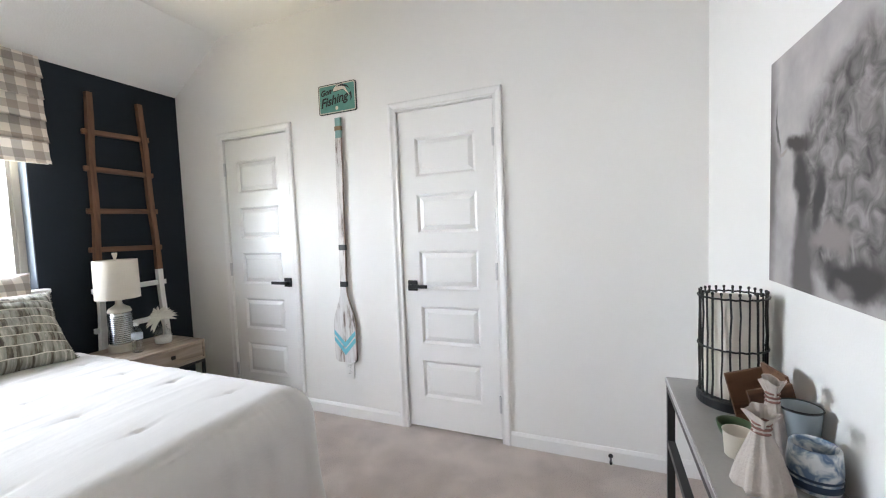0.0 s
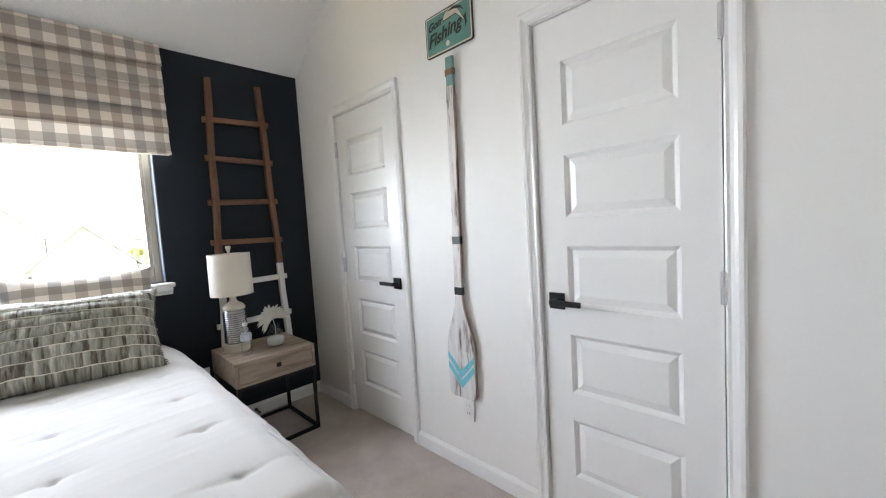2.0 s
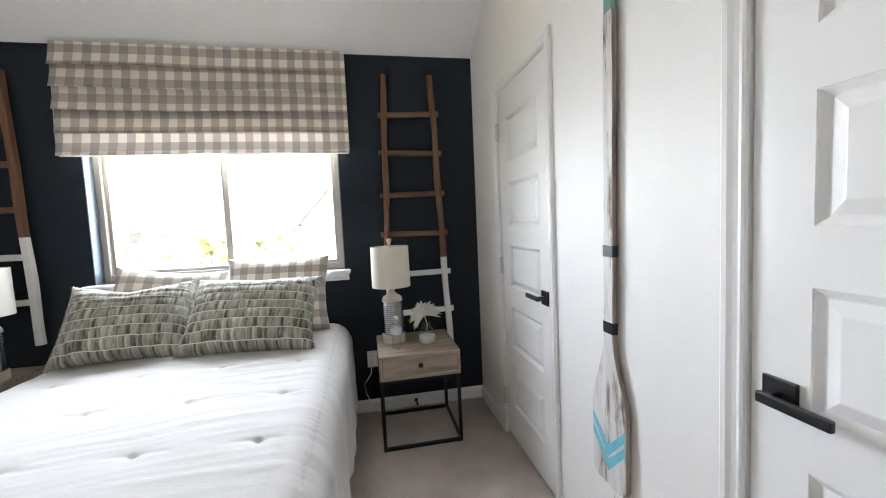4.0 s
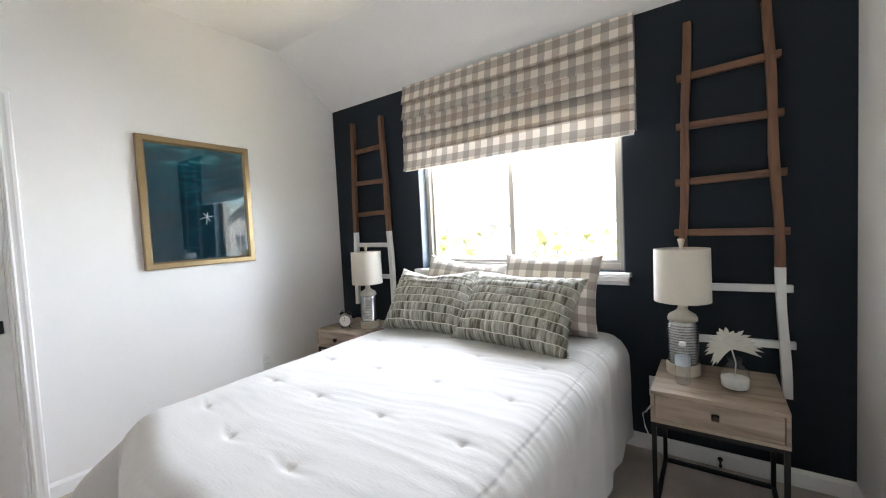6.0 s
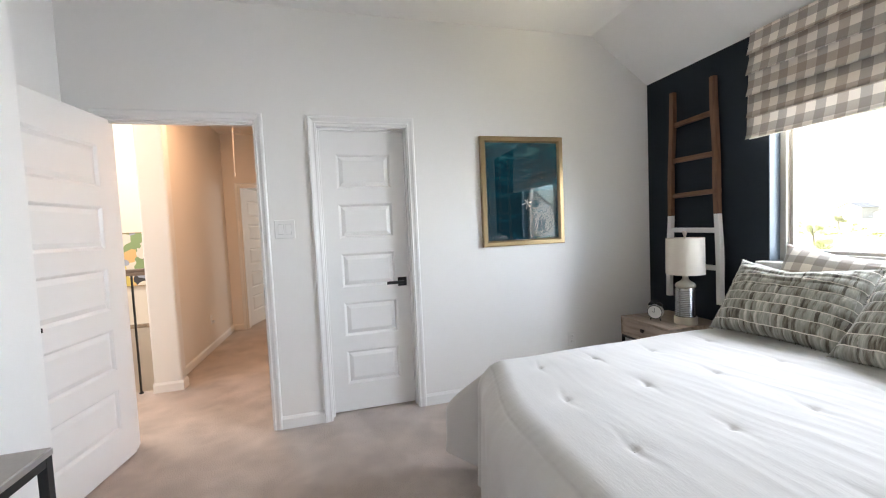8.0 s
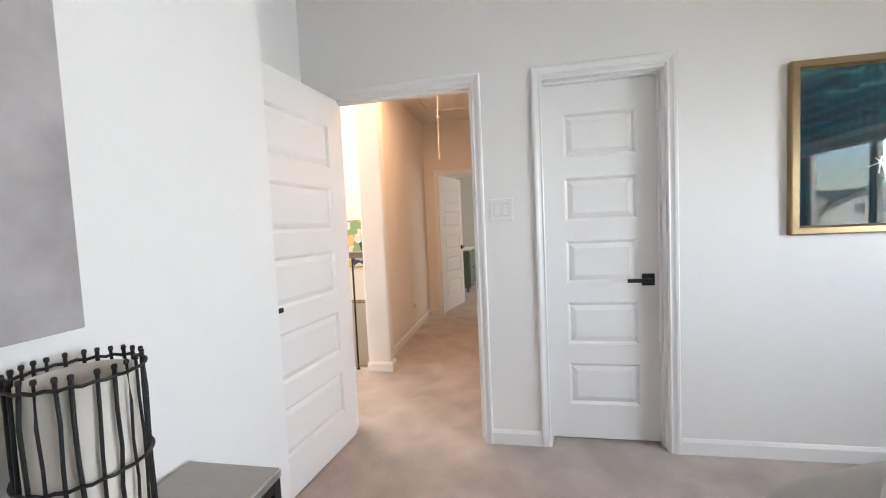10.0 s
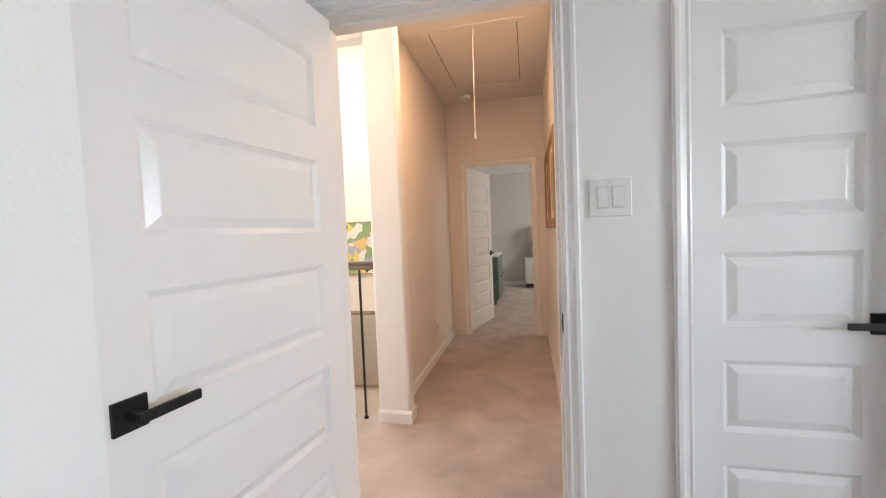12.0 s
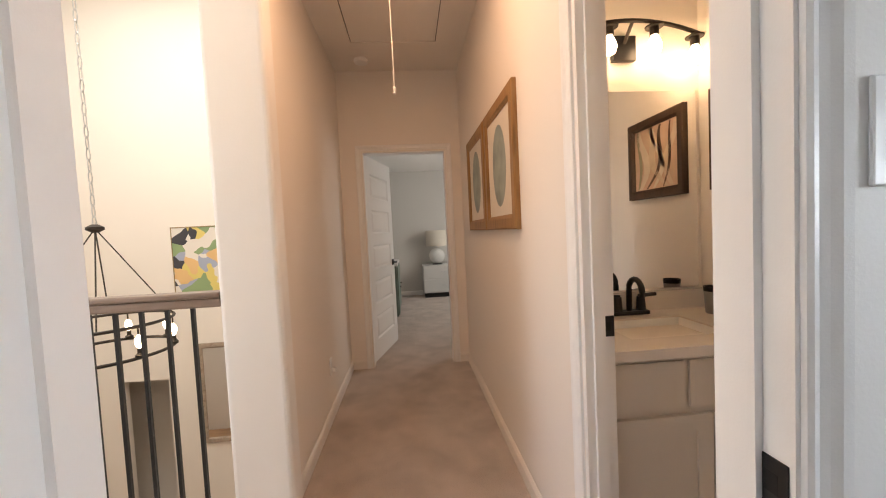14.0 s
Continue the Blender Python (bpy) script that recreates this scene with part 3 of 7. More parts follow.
in_window("sash", [(fx0 + 0.01, fx1 - 0.03, w0 + 0.042, w0 + 0.062, wz0 + 0.045, wz1 - 0.05), (fx0 + 0.01, fx1 - 0.03, mid - 0.022, mid, wz0 + 0.045, wz1 - 0.05), (fx0 + 0.01, fx1 - 0.03, w0 + 0.062, mid - 0.022, wz0 + 0.045, wz0 + 0.067)], VINYL, bevel=0.003)
in_window("sash", [(fx0 + 0.03, fx1 - 0.008, mid, mid + 0.026, wz0 + 0.045, wz1 - 0.05), (fx0 + 0.03, fx1 - 0.008, w1 - 0.062, w1 - 0.042, wz0 + 0.045, wz1 - 0.05), (fx0 + 0.03, fx1 - 0.008, mid + 0.026, w1 - 0.062, wz0 + 0.045, wz0 + 0.067)], VINYL, bevel=0.003)
for a, b, x in ((w0 + 0.062, mid - 0.022, fx0 + 0.03), (mid + 0.026, w1 - 0.062, fx0 + 0.05)):
    p = in_window("pane", [(x, x + 0.004, a, b, wz0 + 0.067, wz1 - 0.05)], CLEAR)
    p.visible_shadow = False
bm = bmesh.new()
box(bm, NX - 0.085, NX + 0.06, w0 - 0.042, w1 + 0.035, 0.996, wz0, bevel=0.006)
bmesh.ops.translate(bm, vec=(-NX, -w0, -wz0), verts=bm.verts)
part("window_sill", bm, TRIM, win, "white painted window sill")
bm = bmesh.new()
ends = []
for y in (w0 - 0.03, w1 + 0.023):
    ends.append([bm.verts.new((x - NX, y - w0, z - wz0)) for x, z in ((NX, 0.996), (NX + 0.05, 0.996), (NX + 0.046, 0.975), (NX + 0.028, 0.962), (NX + 0.024, 0.950), (NX, 0.948))])
for k in range(6):
    bm.faces.new((ends[0][k], ends[0][(k + 1) % 6], ends[1][(k + 1) % 6], ends[1][k]))
bm.faces.new(ends[0])
bm.faces.new(ends[1])
bmesh.ops.recalc_face_normals(bm, faces=bm.faces)
part("apron", bm, TRIM, win)

# roman shade: stacked folds of checked cloth, each overhanging the next
SH = (0.0, 1.640, 1.808, 2.448)
blind = base("roman_shade", pose(NX, SH[0], SH[2]), "taupe and cream gingham roman shade, half raised", "window shade")
TIERS = 5
th = (SH[3] - SH[2]) / TIERS


def shade_x(k, f, y):
    """Depth of tier k (0 at the top) at f from its top to its lip."""
    sag = 0.006 * math.sin(y * 5.1 + k * 1.7) + 0.003 * math.sin(y * 13 + k)
    return 0.056 + 0.003 * k + (0.030 * f ** 1.6) + sag * f * 0.8


for k in range(TIERS):
    zt = SH[3] - SH[2] - k * th
    over = 0.014

    def f(i, j, k=k, zt=zt):
        y = (SH[1] - SH[0]) * i / 48
        q = j / 8
        if j <= 7:
            fr = j / 7
            return (shade_x(k, fr, y), y, zt - (th + over) * fr + 0.004 * math.sin(y * 4.3 + k) * fr)
        return (shade_x(k, 1, y) - 0.026, y, zt - th + 0.006)

    bm = sheet(48, 8, f, uv=lambda i, j, k=k: ((SH[1] - SH[0]) * i / 48 + 0.012, 0.62 - (k * th + (th + 0.016 * 0) * min(j, 7) / 7) - (0.03 if j == 8 else 0)))
    part("fold", bm, PLAID, blind, smooth=True)
for y in (0.001, SH[1] - SH[0] - 0.001):
    bm = bmesh.new()
    lay = bm.loops.layers.uv.verify()
    vs = [bm.verts.new(p) for p in ((0.002, y, SH[3] - SH[2]), (0.057, y, SH[3] - SH[2]), (0.088, y, 0.012), (0.002, y, 0.012))]
    fc = bm.faces.new(vs)
    for lp, uvc in zip(fc.loops, ((0, 0.62), (0.055, 0.62), (0.088, 0), (0, 0))):
        lp[lay].uv = uvc
    part("side_return", bm, PLAID, blind)
part("head_rail", boxes((0.001, 0.05, 0.004, SH[1] - SH[0] - 0.004, SH[3] - SH[2] - 0.03, SH[3] - SH[2] - 0.001)), TRIM, blind)
part("lining", boxes((0.040, 0.045, 0.004, SH[1] - SH[0] - 0.004, 0.130, SH[3] - SH[2] - 0.031)), CHALK, blind, "pale lining cloth")
tube_bm = tube([(0.070, 0.006, -0.012), (0.070, SH[1] - SH[0] - 0.006, -0.012)], 0.006)
part("hem_bar", tube_bm, CHALK, blind)

# ---------------------------------------------------------------- decorative ladders on the navy wall


def ladder(label, lt, lb, rt, rb, ztop, zbot, rungs, white, group, past):
    """Rails given by y at the top and at the foot; painted white below `white`; rungs run `past` the rails."""
    root = base("ladder", pose(NX, (lt + rt) / 2, zbot), label, "ladder", group)
    oy = (lt + rt) / 2
    xt, xb = 0.040, 0.062

    def rail(y0, y1, za, zb, mat, name, lab=""):
        n = 14
        bm = bmesh.new()
        rings = []
        for k in range(n + 1):
            z = za + (zb - za) * k / n
            q = (z - zbot) / (ztop - zbot)
            y = y1 + (y0 - y1) * q - oy + 0.003 * math.sin(z * 9 + y0 * 7)
            x = xb + (xt - xb) * q
            hw, ht = 0.0205 + 0.0012 * math.sin(z * 13), 0.016
            rings.append([bm.verts.new((x + dx * ht, y + dy * hw, z - zbot)) for dx, dy in ((-1, -1), (1, -0.86), (1.08, 0), (1, 0.86), (-1, 1))])
        for a, b in zip(rings, rings[1:]):
            for k in range(5):
                bm.faces.new((a[k], a[(k + 1) % 5], b[(k + 1) % 5], b[k]))
        bm.faces.new(rings[0])
        bm.faces.new(rings[-1])
        bmesh.ops.recalc_face_normals(bm, faces=bm.faces)
        part(name, bm, mat, root, lab)

    for y0, y1 in ((lt, lb), (rt, rb)):
        rail(y0, y1, white, ztop, LADDER_WOOD, "rail")
        rail(y0, y1, zbot, white - 0.0005, CHALK, "painted_rail", "white-painted foot of the rail")
    for i, z in enumerate(rungs):
        q = (z - zbot) / (ztop - zbot)
        a = lb + (lt - lb) * q - past - oy
        b = rb + (rt - rb) * q + past - oy
        x = xb + (xt - xb) * q - 0.012
        tilt = (0.006, -0.004, 0.003, -0.003, 0.002, 0.004)[i % 6]
        bm = bmesh.new()
        box(bm, x - 0.012, x + 0.016, a, b, z - 0.018 - zbot, z + 0.018 - zbot, bevel=0.004)
        for v in bm.verts:
            v.co.z += tilt * (v.co.y / 0.2)
        part("rung", bm, CHALK if z < white else RUNG_WOOD, root, "white-painted rung" if z < white else "")
    return root


ladder("brown wooden ladder with white-dipped foot hung on the navy wall", 1.885, 1.835, 2.200, 2.262, 2.312, 0.45, (2.05, 1.792, 1.511, 1.242, 0.965, 0.695), 1.07, "wall ladders", 0.042)
ladder("brown wooden ladder, its lower third painted white, beside the window", -0.598, -0.636, -0.262, -0.198, 2.285, 0.70, (2.037, 1.758, 1.491, 1.221, 0.951), 1.335, "wall ladders", 0.016)

# ---------------------------------------------------------------- nightstands
KNOB = material("dark_bronze_knob", (0.03, 0.022, 0.018), 0.4, metal=0.6, vary=0.2, scale=20)


def nightstand(m, label):
    """Oak box with one drawer on a black tube frame; local x forward from the back, y across."""
    root = base("nightstand", m, label, "nightstand", "pair of nightstands")
    d, w, zb, zt = 0.46, 0.475, 0.418, 0.562
    for nm, it in (("top", (0, d, 0, w, zt - 0.018, zt)), ("bottom", (0, d, 0, w, zb, zb + 0.016)), ("side", (0, d, 0, 0.016, zb + 0.016, zt - 0.018)), ("side", (0, d, w - 0.016, w, zb + 0.016, zt - 0.018)), ("back", (0, 0.012, 0.016, w - 0.016, zb + 0.016, zt - 0.018))):
        part(nm, boxes(it, bevel=0.0015), OAK, root)
    bm = bmesh.new()
    box(bm, d - 0.20, d - 0.002, 0.019, w - 0.019, zb + 0.019, zt - 0.021, bevel=0.0025)
    dr = part("drawer", bm, OAK, root)
    bm = bmesh.new()
    box(bm, d - 0.002, d + 0.012, w / 2 - 0.007, w / 2 + 0.007, 0.490, 0.504, bevel=0.002)
    box(bm, d + 0.010, d + 0.020, w / 2 - 0.013, w / 2 + 0.013, 0.484, 0.510, bevel=0.003)
    part("knob", bm, KNOB, dr, "square dark bronze knob")
    r = 0.0095
    for x in (0.012, d - 0.012):
        for y in (0.012, w - 0.012):
            part("leg", boxes((x - r, x + r, y - r, y + r, 0.0, zb), bevel=0.0015), BLACK, root, "black square-tube leg")
    for x in (0.012, d - 0.012):
        part("foot_rail", boxes((x - r, x + r, 0.0215, w - 0.0215, 0.001, 0.020), bevel=0.0015), BLACK, root)
        part("top_rail", boxes((x - r, x + r, 0.0215, w - 0.0215, zb - 0.019, zb - 0.001), bevel=0.0015), BLACK, root)
    for y in (0.012, w - 0.012):
        part("foot_rail", boxes((0.0215, d - 0.0215, y - r, y + r, 0.001, 0.020), bevel=0.0015), BLACK, root)
    return root


nightstand(pose(-3.02, 1.744, 0), "washed-oak nightstand with one drawer on black frame")
nightstand(pose(-3.085, -0.700, 0), "washed-oak nightstand with one drawer beside the white wall")


def table_lamp(m, label):
    root = base("table_lamp", m, label, "lamp", "pair of bedside lamps")
    part("foot", lathe([(0.071, 0), (0.073, 0.004), (0.073, 0.048), (0.070, 0.052)], 40), CERAMIC, root, "cream stone foot", smooth=False)
    prof = [(0.062, 0.052)]
    z = 0.056
    while z < 0.250:
        prof += [(0.0600, z), (0.0680, z + 0.0045), (0.0675, z + 0.0065), (0.0600, z + 0.011)]
        z += 0.0130
    prof += [(0.062, 0.262)]
    part("body", lathe(prof, 40), GALV, root, "ribbed galvanised metal body", smooth=True)
    part("neck", lathe([(0.064, 0.262), (0.065, 0.272), (0.057, 0.290), (0.034, 0.304), (0.021, 0.316), (0.018, 0.338), (0.020, 0.344), (0.012, 0.348), (0.008, 0.362)], 32), CERAMIC, root, smooth=True)
    bm = lathe([(0.122, 0.356), (0.1195, 0.612), (0.1175, 0.612), (0.120, 0.358)], 56, closed=False)
    part("shade", bm, SHADE, root, "cream linen drum shade", smooth=False)
    bm = tube([(-0.117, 0, 0.60), (0.117, 0, 0.60)], 0.002)
    tube([(0, -0.117, 0.60), (0, 0.117, 0.60)], 0.002, bm=bm)
    part("spider", bm, STEEL, root)
    part("harp", tube([(0, 0, 0.36), (0, 0, 0.605)], 0.003), STEEL, root)
    part("bulb", lathe([(0.004, 0.40), (0.02, 0.43), (0.03, 0.47), (0.022, 0.50), (0.003, 0.512)], 20), PLASTIC, root, smooth=True)
    part("finial", lathe([(0.006, 0.603), (0.007, 0.620), (0.013, 0.640), (0.016, 0.658), (0.012, 0.660)], 20), CERAMIC, root, "pale finial", smooth=True)
    return root


table_lamp(pose(-2.86, 1.855, 0.5625), "white drum-shade lamp with ribbed metal body on nightstand")
table_lamp(pose(-2.86, -0.318, 0.5625), "white drum-shade lamp with ribbed metal body near the wall")

# things on the nightstands
BOTTLE = glass_pane("clear_bottle_plastic", (0.95, 0.965, 0.975), face=0.13, edge=0.75)
bottle = base("water_bottle", pose(-2.705, 1.862, 0.5625), "clear plastic water bottle with a pale label", "bottle")
prof = [(0.026, 0.0), (0.031, 0.006)]
for k in range(5):
    prof += [(0.031, 0.012 + k * 0.014), (0.0285, 0.019 + k * 0.014)]
prof += [(0.031, 0.085), (0.031, 0.120), (0.028, 0.140), (0.014, 0.165), (0.0125, 0.180)]
part("body", lathe(prof, 28), BOTTLE, bottle, smooth=True)
part("label_band", lathe([(0.0315, 0.088), (0.0318, 0.090), (0.0318, 0.126), (0.0312, 0.128)], 28, closed=False), material("pale_film_label", (0.55, 0.60, 0.66), 0.4, vary=0.2, scale=60), bottle, "pale printed film label")
part("cap", lathe([(0.014, 0.176), (0.0145, 0.178), (0.0145, 0.192), (0.0125, 0.194)], 24), PLASTIC, bottle, "white screw cap")

vase = base("glass_vase", pose(-2.755, 2.055, 0.5625), "clear glass jar half filled with white sand", "vase")
part("jar", lathe([(0.048, 0.001), (0.054, 0.010), (0.055, 0.050), (0.048, 0.085), (0.028, 0.105), (0.024, 0.118), (0.029, 0.130), (0.027, 0.130), (0.022, 0.118), (0.026, 0.104), (0.046, 0.084), (0.053, 0.050), (0.052, 0.010)], 36), CLEAR, vase, smooth=True)
part("sand", lathe([(0.046, 0.004), (0.0515, 0.011), (0.0525, 0.046), (0.04, 0.050), (0.0, 0.052)], 36), material("white_sand", (0.80, 0.78, 0.75), 0.95, vary=0.05, scale=40, bump=0.001, bump_scale=500), vase, "white sand", smooth=True)
# dried palm leaf
PALM = material("bleached_palm_leaf", (0.62, 0.60, 0.53), 0.85, vary=0.1, scale=30)
palm = base("dried_palm_leaf", pose(-2.755, 2.055, 0.615), "bleached white dried palm fan standing in the jar", "dried plant")
part("stem", tube([(0, 0, 0), (0.004, 0.004, 0.06), (0.006, -0.012, 0.125)], 0.003), PALM, palm)
rng = random.Random(5)
for k in range(54):
    a = radians(-128 + 216 * k / 53)
    ln = 0.100 + 0.022 * math.sin(k * 2.3) - 0.02 * abs(k - 25) / 28
    c = Vector((0.006, -0.012, 0.125))
    d = Vector((0.12 * math.sin(k * 1.9), math.sin(a), math.cos(a))).normalized()
    s = Vector((0, d.z, -d.y)).normalized()
    droop = 0.020 + 0.012 * rng.random()
    bm = bmesh.new()
    rows3 = []
    for q in range(6):
        f_ = q / 5
        p = c + d * ln * f_ + Vector((0.35 * droop * f_ * f_, 0.4 * droop * f_ ** 3, -droop * f_ ** 3))
        wd = 0.0092 * (0.45 + 1.1 * f_) * (1 - f_ ** 4) + 0.0006
        rows3.append([bm.verts.new(p - s * wd), bm.verts.new(p + Vector((0.0025, 0, 0))), bm.verts.new(p + s * wd)])
    for a3, b3 in zip(rows3, rows3[1:]):
        for e in (0, 1):
            bm.faces.new((a3[e], a3[e + 1], b3[e + 1], b3[e]))
    part("frond", bm, PALM, palm, smooth=True)

clock = base("alarm_clock", pose(-2.735, -0.462, 0.5625, 0, 0, 122) @ Matrix.Scale(1.1, 4), "white twin-bell alarm clock on black feet", "clock")
SILVER = material("white_enamel", (0.70, 0.69, 0.68), 0.3, vary=0.04, scale=30)
turn_y = pose(0, 0, 0.062, 90, 0, 0)
part("case", lathe([(0.043, -0.022), (0.047, -0.018), (0.047, 0.018), (0.043, 0.022)], 36, m=turn_y), SILVER, clock, smooth=False)
part("dial", lathe([(0.040, 0.0222), (0.040, 0.0226)], 36, m=turn_y), PLASTIC, clock, "white dial")
part("bezel", lathe([(0.0405, 0.021), (0.044, 0.0235), (0.047, 0.021)], 36, m=turn_y, closed=False), BLACK, clock, smooth=True)
bm = boxes((-0.001, 0.001, -0.0245, -0.0230, 0.062, 0.090), (-0.017, 0.0, -0.0245, -0.0230, 0.0605, 0.0635))
part("clock_hands", bm, BLACK, clock, "black pointers")
for sx in (-1, 1):
    bm = lathe([(0.021, 0), (0.019, 0.008), (0.010, 0.016), (0.0, 0.018)], 20, m=pose(sx * 0.024, 0, 0.108, 0, sx * 24, 0))
    part("bell", bm, BLACK, clock, "black bell", smooth=True)
    part("foot", tube([(sx * 0.022, 0, 0.030), (sx * 0.032, 0, 0.003)], 0.0035), BLACK, clock)
part("carrying_loop", tube([(-0.03 + 0.06 * q / 8, 0, 0.126 + 0.014 * math.sin(math.pi * q / 8)) for q in range(9)], 0.0022), BLACK, clock)

# ---------------------------------------------------------------- bed
BED_X0, BED_X1, BED_Y0, BED_Y1, BED_Z = -3.05, -0.925, 0.080, 1.600, 0.700
bed = base("bed", pose((BED_X0 + BED_X1) / 2, (BED_Y0 + BED_Y1) / 2, 0), "queen bed on a hidden base", "bed")
bx, by = (BED_X0 + BED_X1) / 2, (BED_Y0 + BED_Y1) / 2
for nm, z0, z1, lab in (("bed_base", 0.03, 0.30, "dark upholstered bed base"), ("mattress", 0.30, 0.60, "white mattress")):
    bm = bmesh.new()
    box(bm, BED_X0 - bx + 0.02, BED_X1 - bx - 0.30, BED_Y0 - by + 0.24, BED_Y1 - by - 0.10, z0, z1, bevel=0.04, seg=3)
    part(nm, bm, CHALK if nm == "mattress" else BLACK, bed, lab)
for sx in (-0.9, 0.6):
    for sy in (-0.42, 0.55):
        part("leg", boxes((sx - 0.02, sx + 0.02, sy - 0.02, sy + 0.02, 0, 0.03)), BLACK, bed)

TUFTS = [(-1.24 - 0.34 * i, 0.372 + 0.332 * j) for i in range(5) for j in range(4)]


def duvet_top(x, y):
    """Height of the padded comforter over the bed top."""
    z = 0.0
    for tx, ty in TUFTS:
        dx, dy = x - tx, y - ty
        if abs(dx) < 0.2 and abs(dy) < 0.3:
            r2 = dx * dx + dy * dy
            bow = dx - 0.010 * math.sin(dy * 22 + tx * 9)
            z -= 0.012 * math.exp(-r2 / (0.011 ** 2)) + 0.0045 * math.exp(-(bow / 0.010) ** 2 - (dy / 0.08) ** 2) + 0.006 * math.exp(-r2 / (0.06 ** 2))
    # drawn creases that run across the bed, sharp on top
    v = Vector((x * 9 + y * 1.1, y * 1.25 - x * 0.5, 0.3))
    warp = 0.25 * noise.noise(Vector((x * 3, y * 3, 9)))
    ridge = 1 - abs(2 * noise.noise(v + Vector((warp, 0, 0))))
    fine = 1 - abs(2 * noise.noise(v * 2.6 + Vector((warp * 2, 0, 5))))
    calm = 0.12 + 0.88 * min(1.0, max(0.2, (y - 0.1) / 0.9)) * min(1.0, max(0.0, (-1.15 - x) / 0.9))
    z += calm * (0.0068 * max(0.0, ridge - 0.35) + 0.0036 * max(0.0, fine - 0.3)) + 0.006 * noise.noise(Vector((x * 2.4, y * 2.4, 4)))
    return z


bm = bmesh.new()
R = 0.14
cx0, cx1, cy0, cy1 = BED_X0, BED_X1 - R - 0.02, BED_Y0 + R + 0.02, BED_Y1 - R - 0.02
NXG, NYG = 230, 120
top = [[None] * (NYG + 1) for _ in range(NXG + 1)]
for i in range(NXG + 1):
    for j in range(NYG + 1):
        x = cx0 + (cx1 - cx0) * i / NXG
        y = cy0 + (cy1 - cy0) * j / NYG
        crown = 0.012 * (1 - ((y - by) / 0.75) ** 2)
        head = -0.03 * max(0.0, (-2.75 - x) / 0.3)
        top[i][j] = bm.verts.new((x, y, BED_Z - 0.010 + crown + head + duvet_top(x, y)))
for i in range(NXG):
    for j in range(NYG):
        bm.faces.new((top[i][j], top[i + 1][j], top[i + 1][j + 1], top[i][j + 1]))
edge = [(top[i][NYG], (0, 1)) for i in range(NXG + 1)]
FAN = 14
for k in range(1, FAN):
    a = math.pi / 2 * (1 - k / FAN)
    edge.append((top[NXG][NYG], (math.cos(a), math.sin(a))))
edge += [(top[NXG][j], (1, 0)) for j in range(NYG, -1, -1)]
for k in range(1, 40):
    a = -math.pi / 2 * k / 40
    edge.append((top[NXG][0], (math.cos(a), math.sin(a))))
edge += [(top[i][0], (0, -1)) for i in range(NXG, -1, -1)]
OUT = [0.006 * k for k in range(1, 34)] + [0.198 + 0.457 * k / 20 for k in range(1, 21)]
NS = len(OUT)
s_left = (cx1 - cx0) + (cy1 - cy0) + 0.55
SEAM = 0.085
s = 0.0
prev = None
cols = []
for v, (dx, dy) in edge:
    here = Vector((v.co.x + 0.25 * dx, v.co.y + 0.25 * dy, 0))
    if prev is not None:
        s += (here - prev).length
    prev = here
    corner = max(0.0, abs(dx * dy) * 2)
    col = [v]
    for q in range(1, NS + 1):
        o = OUT[q - 1]
        if o < R * math.pi / 2:
            out, down = R * math.sin(o / R), R * (1 - math.cos(o / R))
        else:
            rest = o - R * math.pi / 2
            out, down = R + 0.018 * rest, R + rest
        g = min(1.0, max(0.0, (o - 0.05) / 0.5))
        wave = math.sin(s * 19 + 2.2 * math.sin(s * 3.7)) * 0.55 + math.sin(s * 33 + 1.5) * 0.25 + noise.noise(Vector((s * 6, o * 3, 1)))
        # at the far foot corner the side drape swings out on its own, past an inward fold
        fw = notch = 0.0
        rise_ = min(1.0, max(0.0, (o - 0.10) / 0.34))
        rise_ = rise_ * rise_ * (3 - 2 * rise_)
        if dy < 0:
            phi = math.atan2(-dy, dx)
            fw = min(1.0, max(0.0, (phi - 0.95) / 0.22))
            fw = fw * fw * (3 - 2 * fw)
            notch = rise_ * math.exp(-((phi - 0.72) / 0.24) ** 2)
            if dx == 0:
                fw *= math.exp(-((cx1 - v.co.x) / 0.28) ** 2)
        tongue = 0.215 * fw * rise_
        out *= 1 - 1.1 * notch
        swing = 0.17 * fw * rise_ if dx > 0 else 0.17 * rise_ * fw * math.exp(-((cx1 - v.co.x) / 0.12) ** 2)
        out += g * (0.016 * wave + 0.022 * corner) + 0.004 * noise.noise(Vector((s * 14, o * 10, 7)))
        # stitched border seam
        seam = 0.0035 * math.exp(-((o - SEAM) / 0.005) ** 2)
        pucker = 0.0020 * math.sin(s * 170 + 2.5 * math.sin(s * 23)) * (0.6 + noise.noise(Vector((s * 9, 3, 2)))) * math.exp(-abs(o - SEAM) / 0.035) * (1 - corner)
        tilt = min(1.0, o / (R * math.pi / 2)) * math.pi / 2
        out -= (seam - pucker) * math.sin(tilt)
        z = v.co.z - down - (seam - pucker) * math.cos(tilt)
        col.append(bm.verts.new((v.co.x + dx * out + swing, v.co.y + dy * out - tongue, max(0.012 + 0.02 * min(1.0, tongue / 0.1), z))))
    cols.append(col)
for a, b in zip(cols, cols[1:]):
    if a[0] is b[0]:
        bm.faces.new((a[0], a[1], b[1]))
    else:
        bm.faces.new((a[0], a[1], b[1], b[0]))
    for q in range(1, NS):
        bm.faces.new((a[q], a[q + 1], b[q + 1], b[q]))
